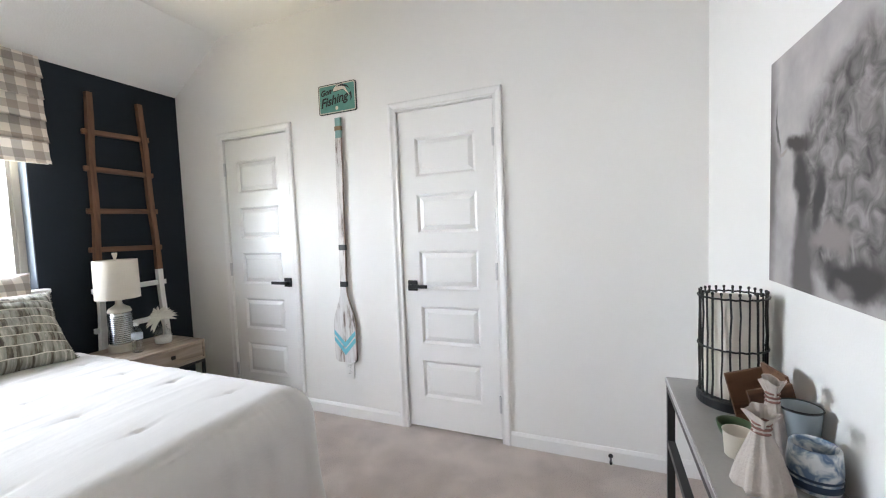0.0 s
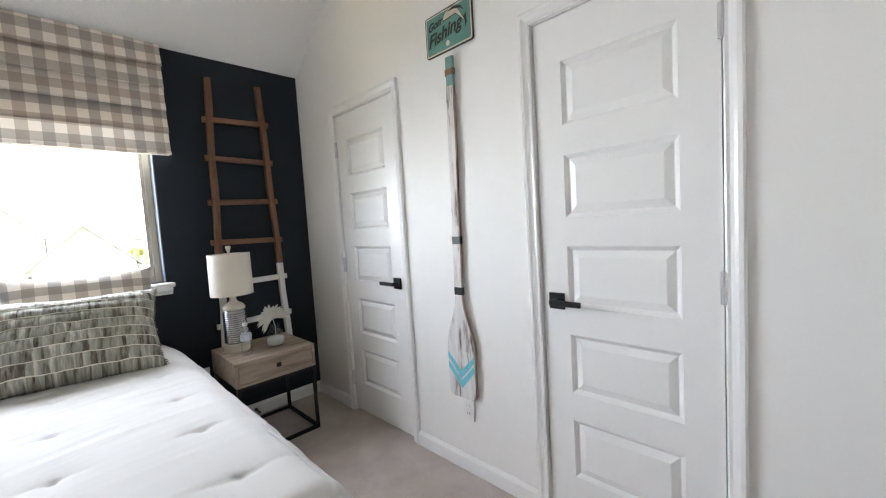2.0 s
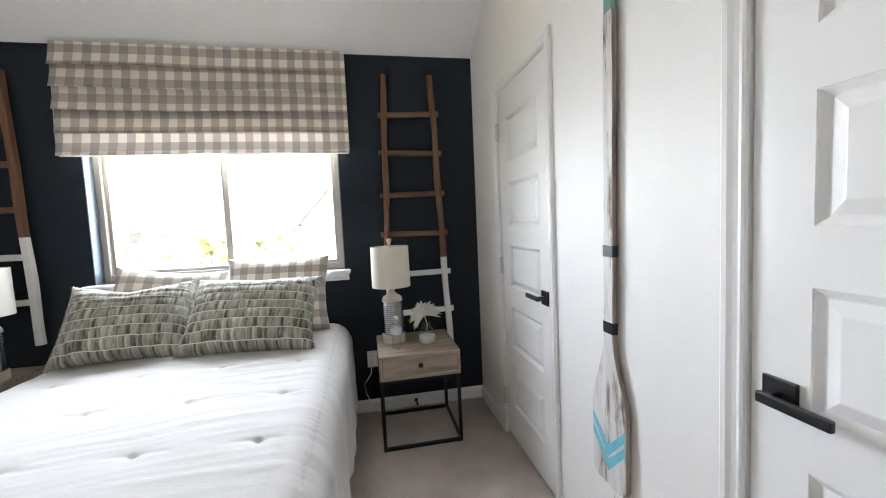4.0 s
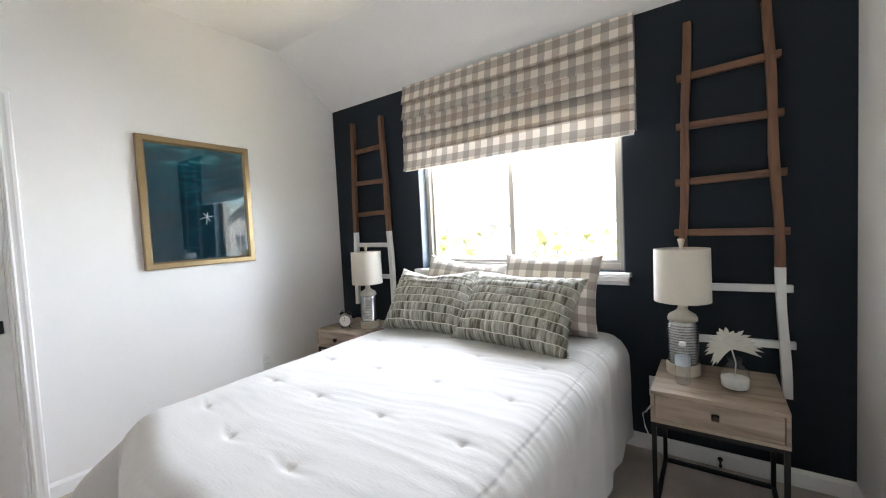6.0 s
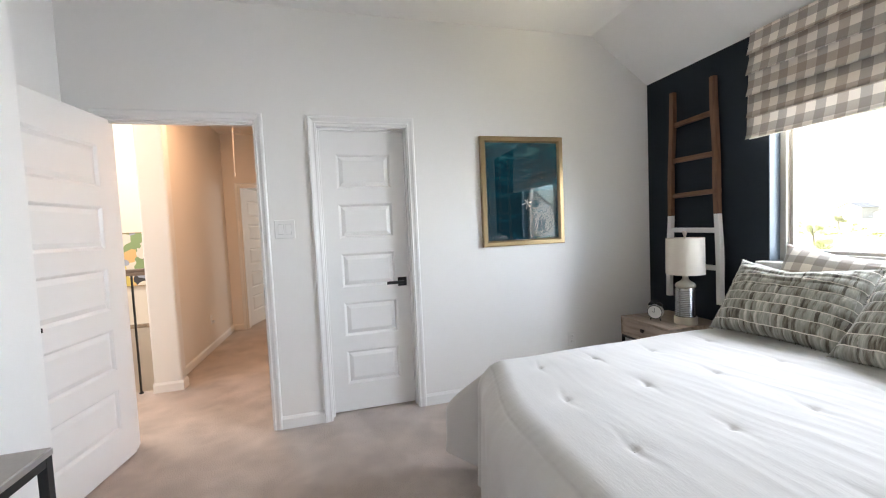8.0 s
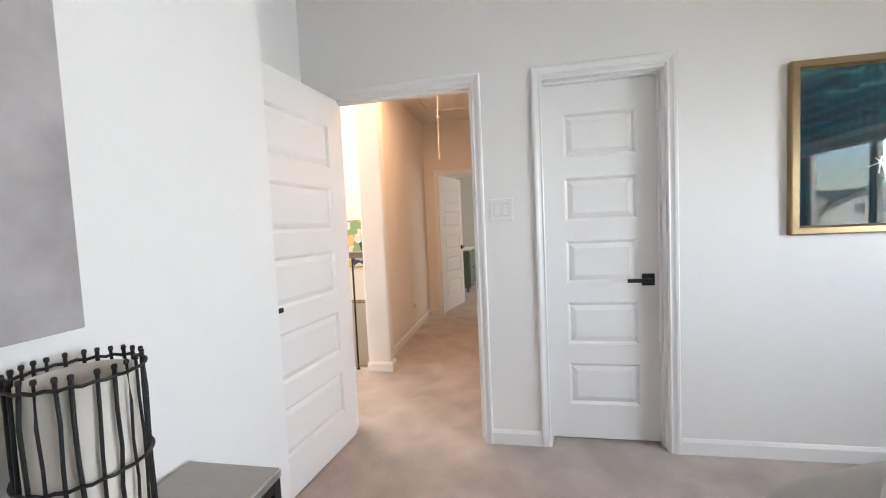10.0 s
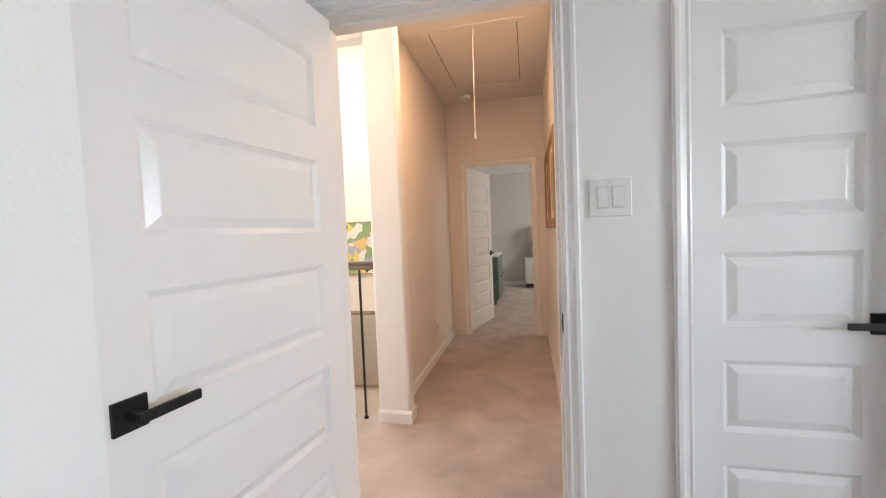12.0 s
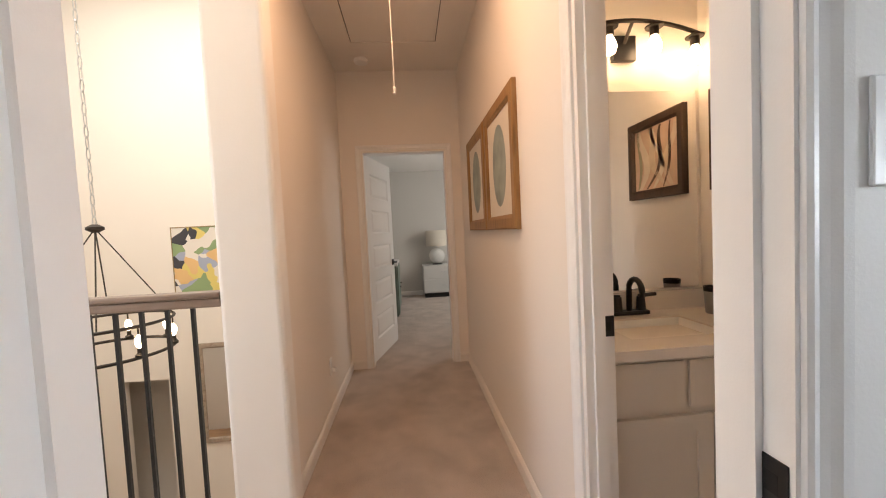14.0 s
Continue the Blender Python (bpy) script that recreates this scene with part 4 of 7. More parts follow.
# the far foot corner is drawn in
for v in bm.verts:
    q = min(1.0, max(0.0, (v.co.x + 2.2) / 1.25))
    far = max(0.0, (by - v.co.y) / (by - BED_Y0))
    v.co.y += 0.045 * q * q * (3 - 2 * q) * min(1.0, far) ** 2
    q = min(1.0, max(0.0, (v.co.x + 1.75) / 0.7))
    far = min(1.0, max(0.0, (0.80 - v.co.y) / 0.65))
    v.co.x -= 0.135 * q * q * (3 - 2 * q) * far * far * (3 - 2 * far)
bmesh.ops.recalc_face_normals(bm, faces=bm.faces)
comforter = tagged(part("comforter", bm, DUVET, smooth=True), "white tufted cotton comforter hanging to the floor", "comforter")
TH = material("tuft_thread", (0.60, 0.58, 0.55), 0.9, vary=0.1, scale=50)
for tx, ty in TUFTS[:16]:
    bm = bmesh.new()
    zt = BED_Z - 0.010 + 0.012 * (1 - ((ty - by) / 0.75) ** 2) + duvet_top(tx, ty)
    box(bm, tx - 0.004, tx + 0.004, ty - 0.012, ty + 0.012, zt - 0.001, zt + 0.003, bevel=0.0015)
    part("tuft", bm, TH, comforter)

# ---------------------------------------------------------------- pillows


def pillow_shape(w, h, t, nu, nv, relief=None, ear=0.0):
    """Cushion standing in local x-z, thickness along y; two sheets meeting in a seam."""
    bm = bmesh.new()
    lay = bm.loops.layers.uv.verify()
    for side in (-1, 1):
        def pt(i, j, side=side):
            u, v = 2 * i / nu - 1, 2 * j / nv - 1
            px = w / 2 * u * (1 - 0.095 * (1 - v * v) * abs(u) ** 3 + 0.014 * noise.noise(Vector((v * 3, w * 9, u))))
            pz = h / 2 * v * (1 - 0.105 * (1 - u * u) * abs(v) ** 3 + 0.018 * noise.noise(Vector((u * 3, w * 5, v))))
            th_ = t / 2 * max(0.0, (1 - abs(u) ** 3.0)) ** 0.55 * max(0.0, (1 - abs(v) ** 3.0)) ** 0.55
            lump = 0.012 * noise.noise(Vector((px * 5, pz * 5, side * 3 + w))) * (1 - u * u) * (1 - v * v)
            rel = relief(px, pz) * min(1.0, th_ / (0.25 * t)) if relief else 0
            return (px, side * (th_ + lump + rel), pz)

        vs = [[bm.verts.new(pt(i, j)) for j in range(nv + 1)] for i in range(nu + 1)]
        for i in range(nu):
            for j in range(nv):
                q = [(i, j), (i + 1, j), (i + 1, j + 1), (i, j + 1)]
                if side > 0:
                    q = q[::-1]
                fc = bm.faces.new([vs[a][b] for a, b in q])
                for lp, (a, b) in zip(fc.loops, q):
                    lp[lay].uv = (w * a / nu, h * b / nv)
    bmesh.ops.remove_doubles(bm, verts=bm.verts, dist=0.0004)
    return bm


def bend(bm, amount, slump=0.0):
    for v in bm.verts:
        v.co.y += amount * (v.co.z ** 2)
        v.co.z -= slump * (1 - abs(v.co.x) / 0.35) * max(0, v.co.z) * 0.4
    return bm


def sham(m, label, slump):
    root = base("plaid_pillow", m, label, "pillow", "plaid shams")
    part("cover", bend(pillow_shape(0.61, 0.49, 0.17, 44, 34), 0.25, slump), PLAID, root, smooth=True)
    return root


ROWS_R = 9
GH = 0.465


def gather(px, pz):
    """Ruched rows: puffed gathers between drawn cords."""
    r = (pz + GH / 2) / GH * ROWS_R
    k = math.floor(r)
    f_ = r - k
    puff = math.sin(math.pi * min(1, max(0, f_))) ** 0.6
    g = noise.noise(Vector((px * 44 + k * 7.3, k * 3.1, 0.5))) + 0.5 * noise.noise(Vector((px * 110, k * 5.7, 2)))
    return 0.0062 * puff * (1 + 0.7 * g) - 0.002


def ruched_material():
    m = material("sage_ruched_cloth", (0.24, 0.24, 0.20), 0.9, sheen=0.2)
    nt = m.node_tree
    n, l = nt.nodes, nt.links
    b = n["Principled BSDF"]
    tc = n.new("ShaderNodeTexCoord")
    sep = n.new("ShaderNodeSeparateXYZ")
    l.new(tc.outputs["Object"], sep.inputs[0])

    def op(kind, a, c):
        q = n.new("ShaderNodeMath")
        q.operation = kind
        for i, v in enumerate((a, c)):
            if isinstance(v, (int, float)):
                q.inputs[i].default_value = v
            else:
                l.new(v, q.inputs[i])
        return q.outputs[0]

    r = op("MULTIPLY", op("ADD", sep.outputs[2], GH / 2), ROWS_R / GH)
    wob = n.new("ShaderNodeTexNoise")
    wob.inputs["Scale"].default_value = 9
    l.new(tc.outputs["Object"], wob.inputs["Vector"])
    r = op("ADD", r, op("MULTIPLY", op("SUBTRACT", wob.outputs[0], 0.5), 0.35))
    k = op("FLOOR", r, 0.0)
    comb = n.new("ShaderNodeCombineXYZ")
    l.new(op("MULTIPLY", sep.outputs[0], 62.0), comb.inputs[0])
    l.new(op("MULTIPLY", k, 9.7), comb.inputs[1])
    l.new(op("MULTIPLY", r, 0.8), comb.inputs[2])
    nz = n.new("ShaderNodeTexNoise")
    nz.inputs["Scale"].default_value = 1.0
    nz.inputs["Detail"].default_value = 2
    l.new(comb.outputs[0], nz.inputs["Vector"])
    fine_at = n.new("ShaderNodeCombineXYZ")
    l.new(op("FLOOR", op("ADD", op("MULTIPLY", sep.outputs[0], 92.0), op("MULTIPLY", nz.outputs[0], 2.4)), 0.0), fine_at.inputs[0])
    l.new(k, fine_at.inputs[1])
    cell = n.new("ShaderNodeTexWhiteNoise")
    l.new(fine_at.outputs[0], cell.inputs["Vector"])
    wide_at = n.new("ShaderNodeCombineXYZ")
    l.new(op("FLOOR", op("ADD", op("MULTIPLY", sep.outputs[0], 42.0), op("MULTIPLY", nz.outputs[0], 0.5)), 0.0), wide_at.inputs[0])
    l.new(op("ADD", k, 40.5), wide_at.inputs[1])
    wide = n.new("ShaderNodeTexWhiteNoise")
    l.new(wide_at.outputs[0], wide.inputs["Vector"])
    streak_at = n.new("ShaderNodeCombineXYZ")
    l.new(op("MULTIPLY", sep.outputs[0], 125.0), streak_at.inputs[0])
    l.new(op("MULTIPLY", k, 5.3), streak_at.inputs[1])
    l.new(op("MULTIPLY", r, 1.6), streak_at.inputs[2])
    streak = n.new("ShaderNodeTexNoise")
    streak.inputs["Scale"].default_value = 1.0
    streak.inputs["Detail"].default_value = 3
    l.new(streak_at.outputs[0], streak.inputs["Vector"])

    def lean(source, gain):
        return op("MULTIPLY", op("SUBTRACT", source, 0.5), gain)

    pick = op("ADD", op("ADD", 0.5, lean(nz.outputs[0], 0.9)), op("ADD", lean(streak.outputs[0], 0.55), op("ADD", lean(cell.outputs["Value"], 0.46), lean(wide.outputs["Value"], 0.34))))
    rp = ramp_of(nt, pick, [(0.12, (0.065, 0.055, 0.040)), (0.28, (0.150, 0.132, 0.098)), (0.41, (0.250, 0.243, 0.198)), (0.60, (0.310, 0.310, 0.262)), (0.76, (0.41, 0.390, 0.330)), (0.95, (0.58, 0.55, 0.475))])
    fr = op("FRACT", r, 0.0)
    cord = op("LESS_THAN", op("MINIMUM", fr, op("SUBTRACT", 1.0, fr)), 0.036)
    mx = n.new("ShaderNodeMix")
    mx.data_type = "RGBA"
    l.new(cord, mx.inputs[0])
    l.new(rp.outputs[0], mx.inputs[6])
    mx.inputs[7].default_value = (0.72, 0.68, 0.58, 1)
    l.new(mx.outputs[2], b.inputs["Base Color"])
    bp = n.new("ShaderNodeBump")
    bp.inputs["Distance"].default_value = 0.004
    l.new(pick, bp.inputs["Height"])
    l.new(bp.outputs[0], b.inputs["Normal"])
    return m


RUCHED = ruched_material()


def ruched(m, label, slump, wide_=0.67):
    root = base("ruched_pillow", m, label, "pillow", "sage ruched cushions")
    part("cover", bend(pillow_shape(wide_, GH, 0.205, 140, 90, gather), 0.15, slump), RUCHED, root, smooth=True)
    bm = bmesh.new()
    rr = random.Random(int(m.translation.y * 1000))
    for e in range(150):
        t_ = e / 150 * 4
        sd, f_ = int(t_), t_ - int(t_)
        u, v = ((2 * f_ - 1, -1), (1, 2 * f_ - 1), (1 - 2 * f_, 1), (-1, 1 - 2 * f_))[sd]
        px = wide_ / 2 * u * (1 - 0.095 * (1 - v * v) + 0.014 * noise.noise(Vector((v * 3, wide_ * 9, u))))
        pz = GH / 2 * v * (1 - 0.105 * (1 - u * u) + 0.018 * noise.noise(Vector((u * 3, wide_ * 5, v))))
        o = Vector((px, 0.15 * pz * pz, pz))
        d = Vector((u if abs(u) == 1 else 0.3 * rr.uniform(-1, 1), rr.uniform(-0.6, 0.6), v if abs(v) == 1 else 0.3 * rr.uniform(-1, 1))).normalized()
        tube([o - d * 0.003, o + d * rr.uniform(0.004, 0.010)], 0.0022, 5, bm)
    bend(bm, 0.0, slump)
    part("fringe", bm, RUCHED, root, "short frayed edge")
    return root


# each leans back towards the window wall
sham(pose(-2.885, 1.170, 0.912, -16, 1, 90), "taupe gingham pillow leaning on the window sill", 0.0)
sham(pose(-2.875, 0.560, 0.890, -22, 7, 96), "taupe gingham pillow slumped behind a green cushion", 0.12)
ruched(pose(-2.575, 1.105, 0.876, -41, 2, 87), "sage green ruched cushion with cream cords on the bed", 0.25)
ruched(pose(-2.625, 0.490, 0.888, -37, 1, 96), "sage green ruched cushion with cream cords, leaning sideways", 0.85, 0.585)

# ---------------------------------------------------------------- on the oar wall
TEAL = material("aged_teal_enamel", (0.105, 0.27, 0.225), 0.4, vary=0.3, scale=20, bump=0.0003, bump_scale=150)
INK = material("black_print", (0.012, 0.014, 0.013), 0.5, vary=0.2, scale=30)
PALE = material("pale_print", (0.66, 0.60, 0.50), 0.5, vary=0.1, scale=40)
sx0, sx1, sz0, sz1 = -1.638, -1.335, 2.101, 2.297
sign = base("metal_sign", pose(sx0, OAR - 0.008, sz0), "teal tin sign with black lettering above the oar", "sign")
sw, sh = sx1 - sx0, sz1 - sz0


def plate(w, h, y0, y1, inset, r, m=None):
    bm = bmesh.new()
    ring = []
    for cx, cz, a0 in ((w - inset - r, h - inset - r, 0), (inset + r, h - inset - r, 90), (inset + r, inset + r, 180), (w - inset - r, inset + r, 270)):
        for k in range(6):
            a = radians(a0 + 18 * k)
            ring.append((cx + r * math.cos(a), cz + r * math.sin(a)))
    f0 = [bm.verts.new((x, y0, z)) for x, z in ring]
    f1 = [bm.verts.new((x, y1, z)) for x, z in ring]
    bm.faces.new(f0)
    bm.faces.new(f1[::-1])
    for k in range(len(ring)):
        q = (k + 1) % len(ring)
        bm.faces.new((f0[k], f1[k], f1[q], f0[q]))
    bmesh.ops.recalc_face_normals(bm, faces=bm.faces)
    return bm


part("plate", plate(sw, sh, 0.0, 0.007, 0.0, 0.014), INK, sign, "black rusty rim")
part("border", plate(sw, sh, -0.0008, 0.0, 0.005, 0.011), PALE, sign, "cream border")
part("face", plate(sw, sh, -0.0016, -0.0008, 0.0115, 0.008), TEAL, sign)


def words(text, size, x, z, parent, mat, shear=0.25, y=-0.0022, rot=0.0, name="lettering"):
    cu = bpy.data.curves.new("lettering_curve", "FONT")
    cu.body, cu.size, cu.shear, cu.extrude, cu.offset = text, size, shear, 0.0003, 0.0021
    tmp = new("lettering_tmp", cu)
    bpy.context.view_layer.update()
    me = bpy.data.meshes.new_from_object(tmp.evaluated_get(bpy.context.evaluated_depsgraph_get()))
    bpy.data.objects.remove(tmp)
    me.transform(Matrix.Translation((x, y, z)) @ pose(0, 0, 0, 90, 0, 0) @ pose(0, 0, 0, 0, 0, rot))
    me.materials.clear()
    me.materials.append(mat)
    ob = new(name, me)
    ob.parent = parent
    ob["label"] = "black lettering"
    return ob


words("Gone", 0.050, 0.020, 0.122, sign, INK, shear=0.4, rot=8)
words("Fishing", 0.082, 0.018, 0.045, sign, INK, shear=0.4, rot=9)


def flat_shape(points, y, mat, parent, name, label=""):
    bm = bmesh.new()
    a = [bm.verts.new((x, y, z)) for x, z in points]
    b = [bm.verts.new((x, y + 0.0005, z)) for x, z in points]
    bm.faces.new(a)
    bm.faces.new(b[::-1])
    for k in range(len(points)):
        q = (k + 1) % len(points)
        bm.faces.new((a[k], b[k], b[q], a[q]))
    bmesh.ops.recalc_face_normals(bm, faces=bm.faces)
    return part(name, bm, mat, parent, label)


def arc_fish(grow):
    up, down = [], []
    for k in range(15):
        q = k / 14
        x = 0.126 + 0.128 * q
        mid_z = 0.138 + 0.030 * math.sin(math.pi * (0.15 + 0.75 * q)) - 0.045 * max(0, q - 0.62) / 0.38
        half = (0.027 * math.sin(math.pi * min(1, q * 0.93 + 0.05)) ** 0.7 + grow) * (1 - 0.55 * q)
        up.append((x, mid_z + half))
        down.append((x, mid_z - half))
    return up + down[::-1]


flat_shape(arc_fish(0.0035), -0.0021, INK, sign, "fish_outline", "black outline of a fish shape")
flat_shape(arc_fish(-0.001), -0.0027, PALE, sign, "fish_body", "pale fish shape")
flat_shape([(0.150, 0.172), (0.19, 0.184), (0.235, 0.172), (0.262, 0.140), (0.235, 0.160), (0.19, 0.172)], -0.0031, INK, sign, "fin_stripe")
flat_shape([(0.252, 0.115), (0.268, 0.128), (0.272, 0.085), (0.258, 0.062), (0.262, 0.090)], -0.0027, INK, sign, "tail_stroke")
flat_shape([(0.148 + 0.012 * math.cos(radians(a)), 0.034 + 0.013 * math.sin(radians(a))) for a in range(0, 360, 30)], -0.0023, PALE, sign, "bobber", "pale round float")

# the oar
OAR_PAINT = material("distressed_white_paint", (0.66, 0.63, 0.60), 0.65)
nt = OAR_PAINT.node_tree
tcn = nt.nodes.new("ShaderNodeTexCoord")
mpn = nt.nodes.new("ShaderNodeMapping")
mpn.inputs["Scale"].default_value = (32, 32, 4.5)
nt.links.new(tcn.outputs["Object"], mpn.inputs[0])
nzn = nt.nodes.new("ShaderNodeTexNoise")
nzn.inputs["Scale"].default_value = 1.0
nzn.inputs["Detail"].default_value = 7
nzn.inputs["Roughness"].default_value = 0.65
nt.links.new(mpn.outputs[0], nzn.inputs["Vector"])
rmp = ramp_of(nt, nzn.outputs[0], [(0.33, (0.10, 0.075, 0.06)), (0.40, (0.34, 0.29, 0.26)), (0.47, (0.62, 0.59, 0.57)), (0.62, (0.74, 0.72, 0.71))])
nt.links.new(rmp.outputs[0], nt.nodes["Principled BSDF"].inputs["Base Color"])
BLUE = material("turquoise_paint", (0.16, 0.50, 0.60), 0.55, vary=0.25, scale=25)
GRIP = material("weathered_teal_paint", (0.17, 0.30, 0.28), 0.6, vary=0.3, scale=25)
ROPE = material("brown_cord", (0.20, 0.13, 0.07), 0.9, vary=0.3, scale=60, bump=0.001, bump_scale=400)
OAR_EDGE = wood("bare_brown_oar_edge", (0.30, 0.235, 0.19), (0.13, 0.09, 0.07), "z")
oar = base("oar", pose(-1.508, OAR - 0.016, 0.397), "whitewashed flat wooden oar with turquoise chevrons hung upright", "oar")
OAR_T = 0.009


def oar_mid(z):
    """The oar hangs a little out of plumb."""
    return -0.004 + 0.030 * min(1.0, max(0.0, (z - 0.15) / 1.5))


def oar_half(z):
    """Half width of the flat oar at a height over its tip."""
    if z > 0.52:
        return 0.0250 + 0.0012 * math.sin(z * 11) + 0.0006 * math.sin(z * 47)
    q = (0.52 - z) / 0.27
    if q < 1:
        e = q * q * (3 - 2 * q)
        return 0.0245 + 0.0685 * e
    w_ = 0.093 - 0.004 * max(0.0, (0.25 - z) / 0.25)
    rc = 0.034
    if z < rc:
        w_ -= rc - math.sqrt(max(0.0, rc * rc - (rc - z) ** 2))
    return w_


def oar_piece(name, z0, z1, mat, grow=0.0, label="", n=40, ease=0.003):
    """A length of the board: eased front and back edges, bare wood round the sides."""
    bm = bmesh.new()
    rings = []
    t_ = OAR_T + grow
    for k in range(n + 1):
        z = z0 + (z1 - z0) * (k / n) ** (1.4 if z0 == 0 else 1.0)
        hw, c = oar_half(z) + grow, oar_mid(z)
        rings.append([bm.verts.new((c + x, y, z)) for x, y in ((-hw + ease, -t_), (hw - ease, -t_), (hw, -t_ + ease), (hw, t_ - ease), (hw - ease, t_), (-hw + ease, t_), (-hw, t_ - ease), (-hw, -t_ + ease))])
    for a, b in zip(rings, rings[1:]):
        for k in range(8):
            fc = bm.faces.new((a[k], a[(k + 1) % 8], b[(k + 1) % 8], b[k]))
            fc.material_index = 0 if grow or k == 0 else 1
    bm.faces.new(rings[0][::-1])
    bm.faces.new(rings[-1])
    bmesh.ops.recalc_face_normals(bm, faces=bm.faces)
    ob = part(name, bm, mat, oar, label)
    ob.data.materials.append(mat if grow else OAR_EDGE)
    return ob


oar_piece("blade", 0.0, 0.53, OAR_PAINT, n=70)
oar_piece("shaft", 0.53, 1.535, OAR_PAINT, n=50)
oar_piece("grip", 1.535, 1.668, GRIP, 0.0005, "teal painted grip", 10, 0.006)
oar_piece("cord_wrap", 1.585, 1.612, ROPE, 0.0030, "brown cord wrap", 4, 0.005)
oar_piece("band", 0.781, 0.818, BLACK, 0.0018, "black tape band", 4)
oar_piece("band", 0.528, 0.566, BLACK, 0.0018, "black tape band", 4)
for e1, e0, v1, v0 in ((0.228, 0.196, 0.142, 0.102), (0.180, 0.147, 0.092, 0.051)):
    hw, c = 0.0865, oar_mid(0.1)
    flat_shape([(c - hw, e1), (c, v1), (c + hw, e1), (c + hw, e0), (c, v0), (c - hw, e0)], -OAR_T - 0.0008, BLUE, oar, "chevron", "turquoise painted chevron")
part("hook", boxes((0.012, 0.024, OAR_T, 0.0155, 1.40, 1.43)), STEEL, oar)


# ---------------------------------------------------------------- small wall fittings
def outlet(m, label="white duplex outlet on its plate", plug=False):
    """Local x along the wall, y out of it, z up, centred."""
    root = base("wall_outlet", m, label, "outlet", "wall outlets")
    bm = bmesh.new()
    box(bm, -0.035, 0.035, 0, 0.006, -0.058, 0.058, bevel=0.003)
    part("plate", bm, PLASTIC, root)
    for z in (-0.021, 0.021):
        bm = bmesh.new()
        box(bm, -0.016, 0.016, 0.006, 0.0085, z - 0.014, z + 0.014, bevel=0.002)
        rc = part("receptacle", bm, PLASTIC, root)
        # thin black plates give the shade inside the uncut slots
        part("slot_shades", boxes((-0.008, -0.006, 0.0085, 0.0089, z - 0.004, z + 0.006), (0.006, 0.008, 0.0085, 0.0089, z - 0.004, z + 0.006)), BLACK, rc)
    part("screw", lathe([(0.003, 0.006), (0.003, 0.0075)], 12, m=pose(0, 0, 0, -90, 0, 0)), STEEL, root)
    if plug:
        bm = bmesh.new()
        box(bm, -0.014, 0.014, 0.0095, 0.036, -0.036, -0.008, bevel=0.004)
        part("plug", bm, PLASTIC, root, "white plug")
    return root


outlet(Matrix.Translation((-1.497, OAR - 0.001, 0.335)) @ pose(0, 0, 0, 0, 0, 180))
outlet(Matrix.Translation((NX + 0.001, 1.708, 0.375)) @ pose(0, 0, 0, 0, 0, -90), "white outlet with a plug in it on the navy wall", True)
outlet(Matrix.Translation((-2.304, NYW + 0.001, 0.363)))
outlet(Matrix.Translation((HALL_L - 0.001, -3.247, 0.357)) @ pose(0, 0, 0, 0, 0, 90), "white outlet with a plug in it on the hall wall", True)
cord = tube([(-3.064, 1.700, 0.352), (-3.03, 1.695, 0.30), (-3.02, 1.665, 0.255), (-3.025, 1.645, 0.235), (-3.03, 1.655, 0.16), (-3.03, 1.70, 0.05), (-3.02, 1.76, 0.012), (-3.03, 1.86, 0.012)], 0.004, 8)
tagged(part("lamp_cord", cord, PLASTIC, smooth=True), "white lamp cord hanging behind the nightstand", "cable")

switch = base("light_switch", Matrix.Translation((-0.148, NYW + 0.001, 1.360)), "white double rocker switch on its plate", "switch")
bm = bmesh.new()
box(bm, -0.064, 0.064, 0, 0.006, -0.062, 0.062, bevel=0.003)
part("plate", bm, PLASTIC, switch)
for x in (-0.024, 0.024):
    # grey backing colours in the shade of the gap round each rocker
    part("rocker_gap_shade", boxes((x - 0.0175, x + 0.0175, 0.006, 0.0068, -0.0345, 0.0345)), material("plastic_shadow_line", (0.45, 0.45, 0.44), 0.4), switch)
    bm = bmesh.new()
    vs = [bm.verts.new(p) for p in ((x - 0.016, 0.007, -0.033), (x + 0.016, 0.007, -0.033), (x + 0.016, 0.007, 0.033), (x - 0.016, 0.007, 0.033), (x - 0.016, 0.0125, -0.031), (x + 0.016, 0.0125, -0.031), (x + 0.016, 0.0085, 0.033), (x - 0.016, 0.0085, 0.033))]
    for q in ((0, 1, 2, 3), (4, 5, 6, 7), (0, 1, 5, 4), (1, 2, 6, 5), (2, 3, 7, 6), (3, 0, 4, 7)):
        bm.faces.new([vs[i] for i in q])
    bmesh.ops.recalc_face_normals(bm, faces=bm.faces)
    part("rocker", bm, PLASTIC, switch)
    for z in (-0.048, 0.048):
        part("screw", lathe([(0.003, 0.006), (0.0028, 0.0074)], 12, m=Matrix.Translation((x, 0, z)) @ pose(0, 0, 0, -90, 0, 0)), PLASTIC, switch)

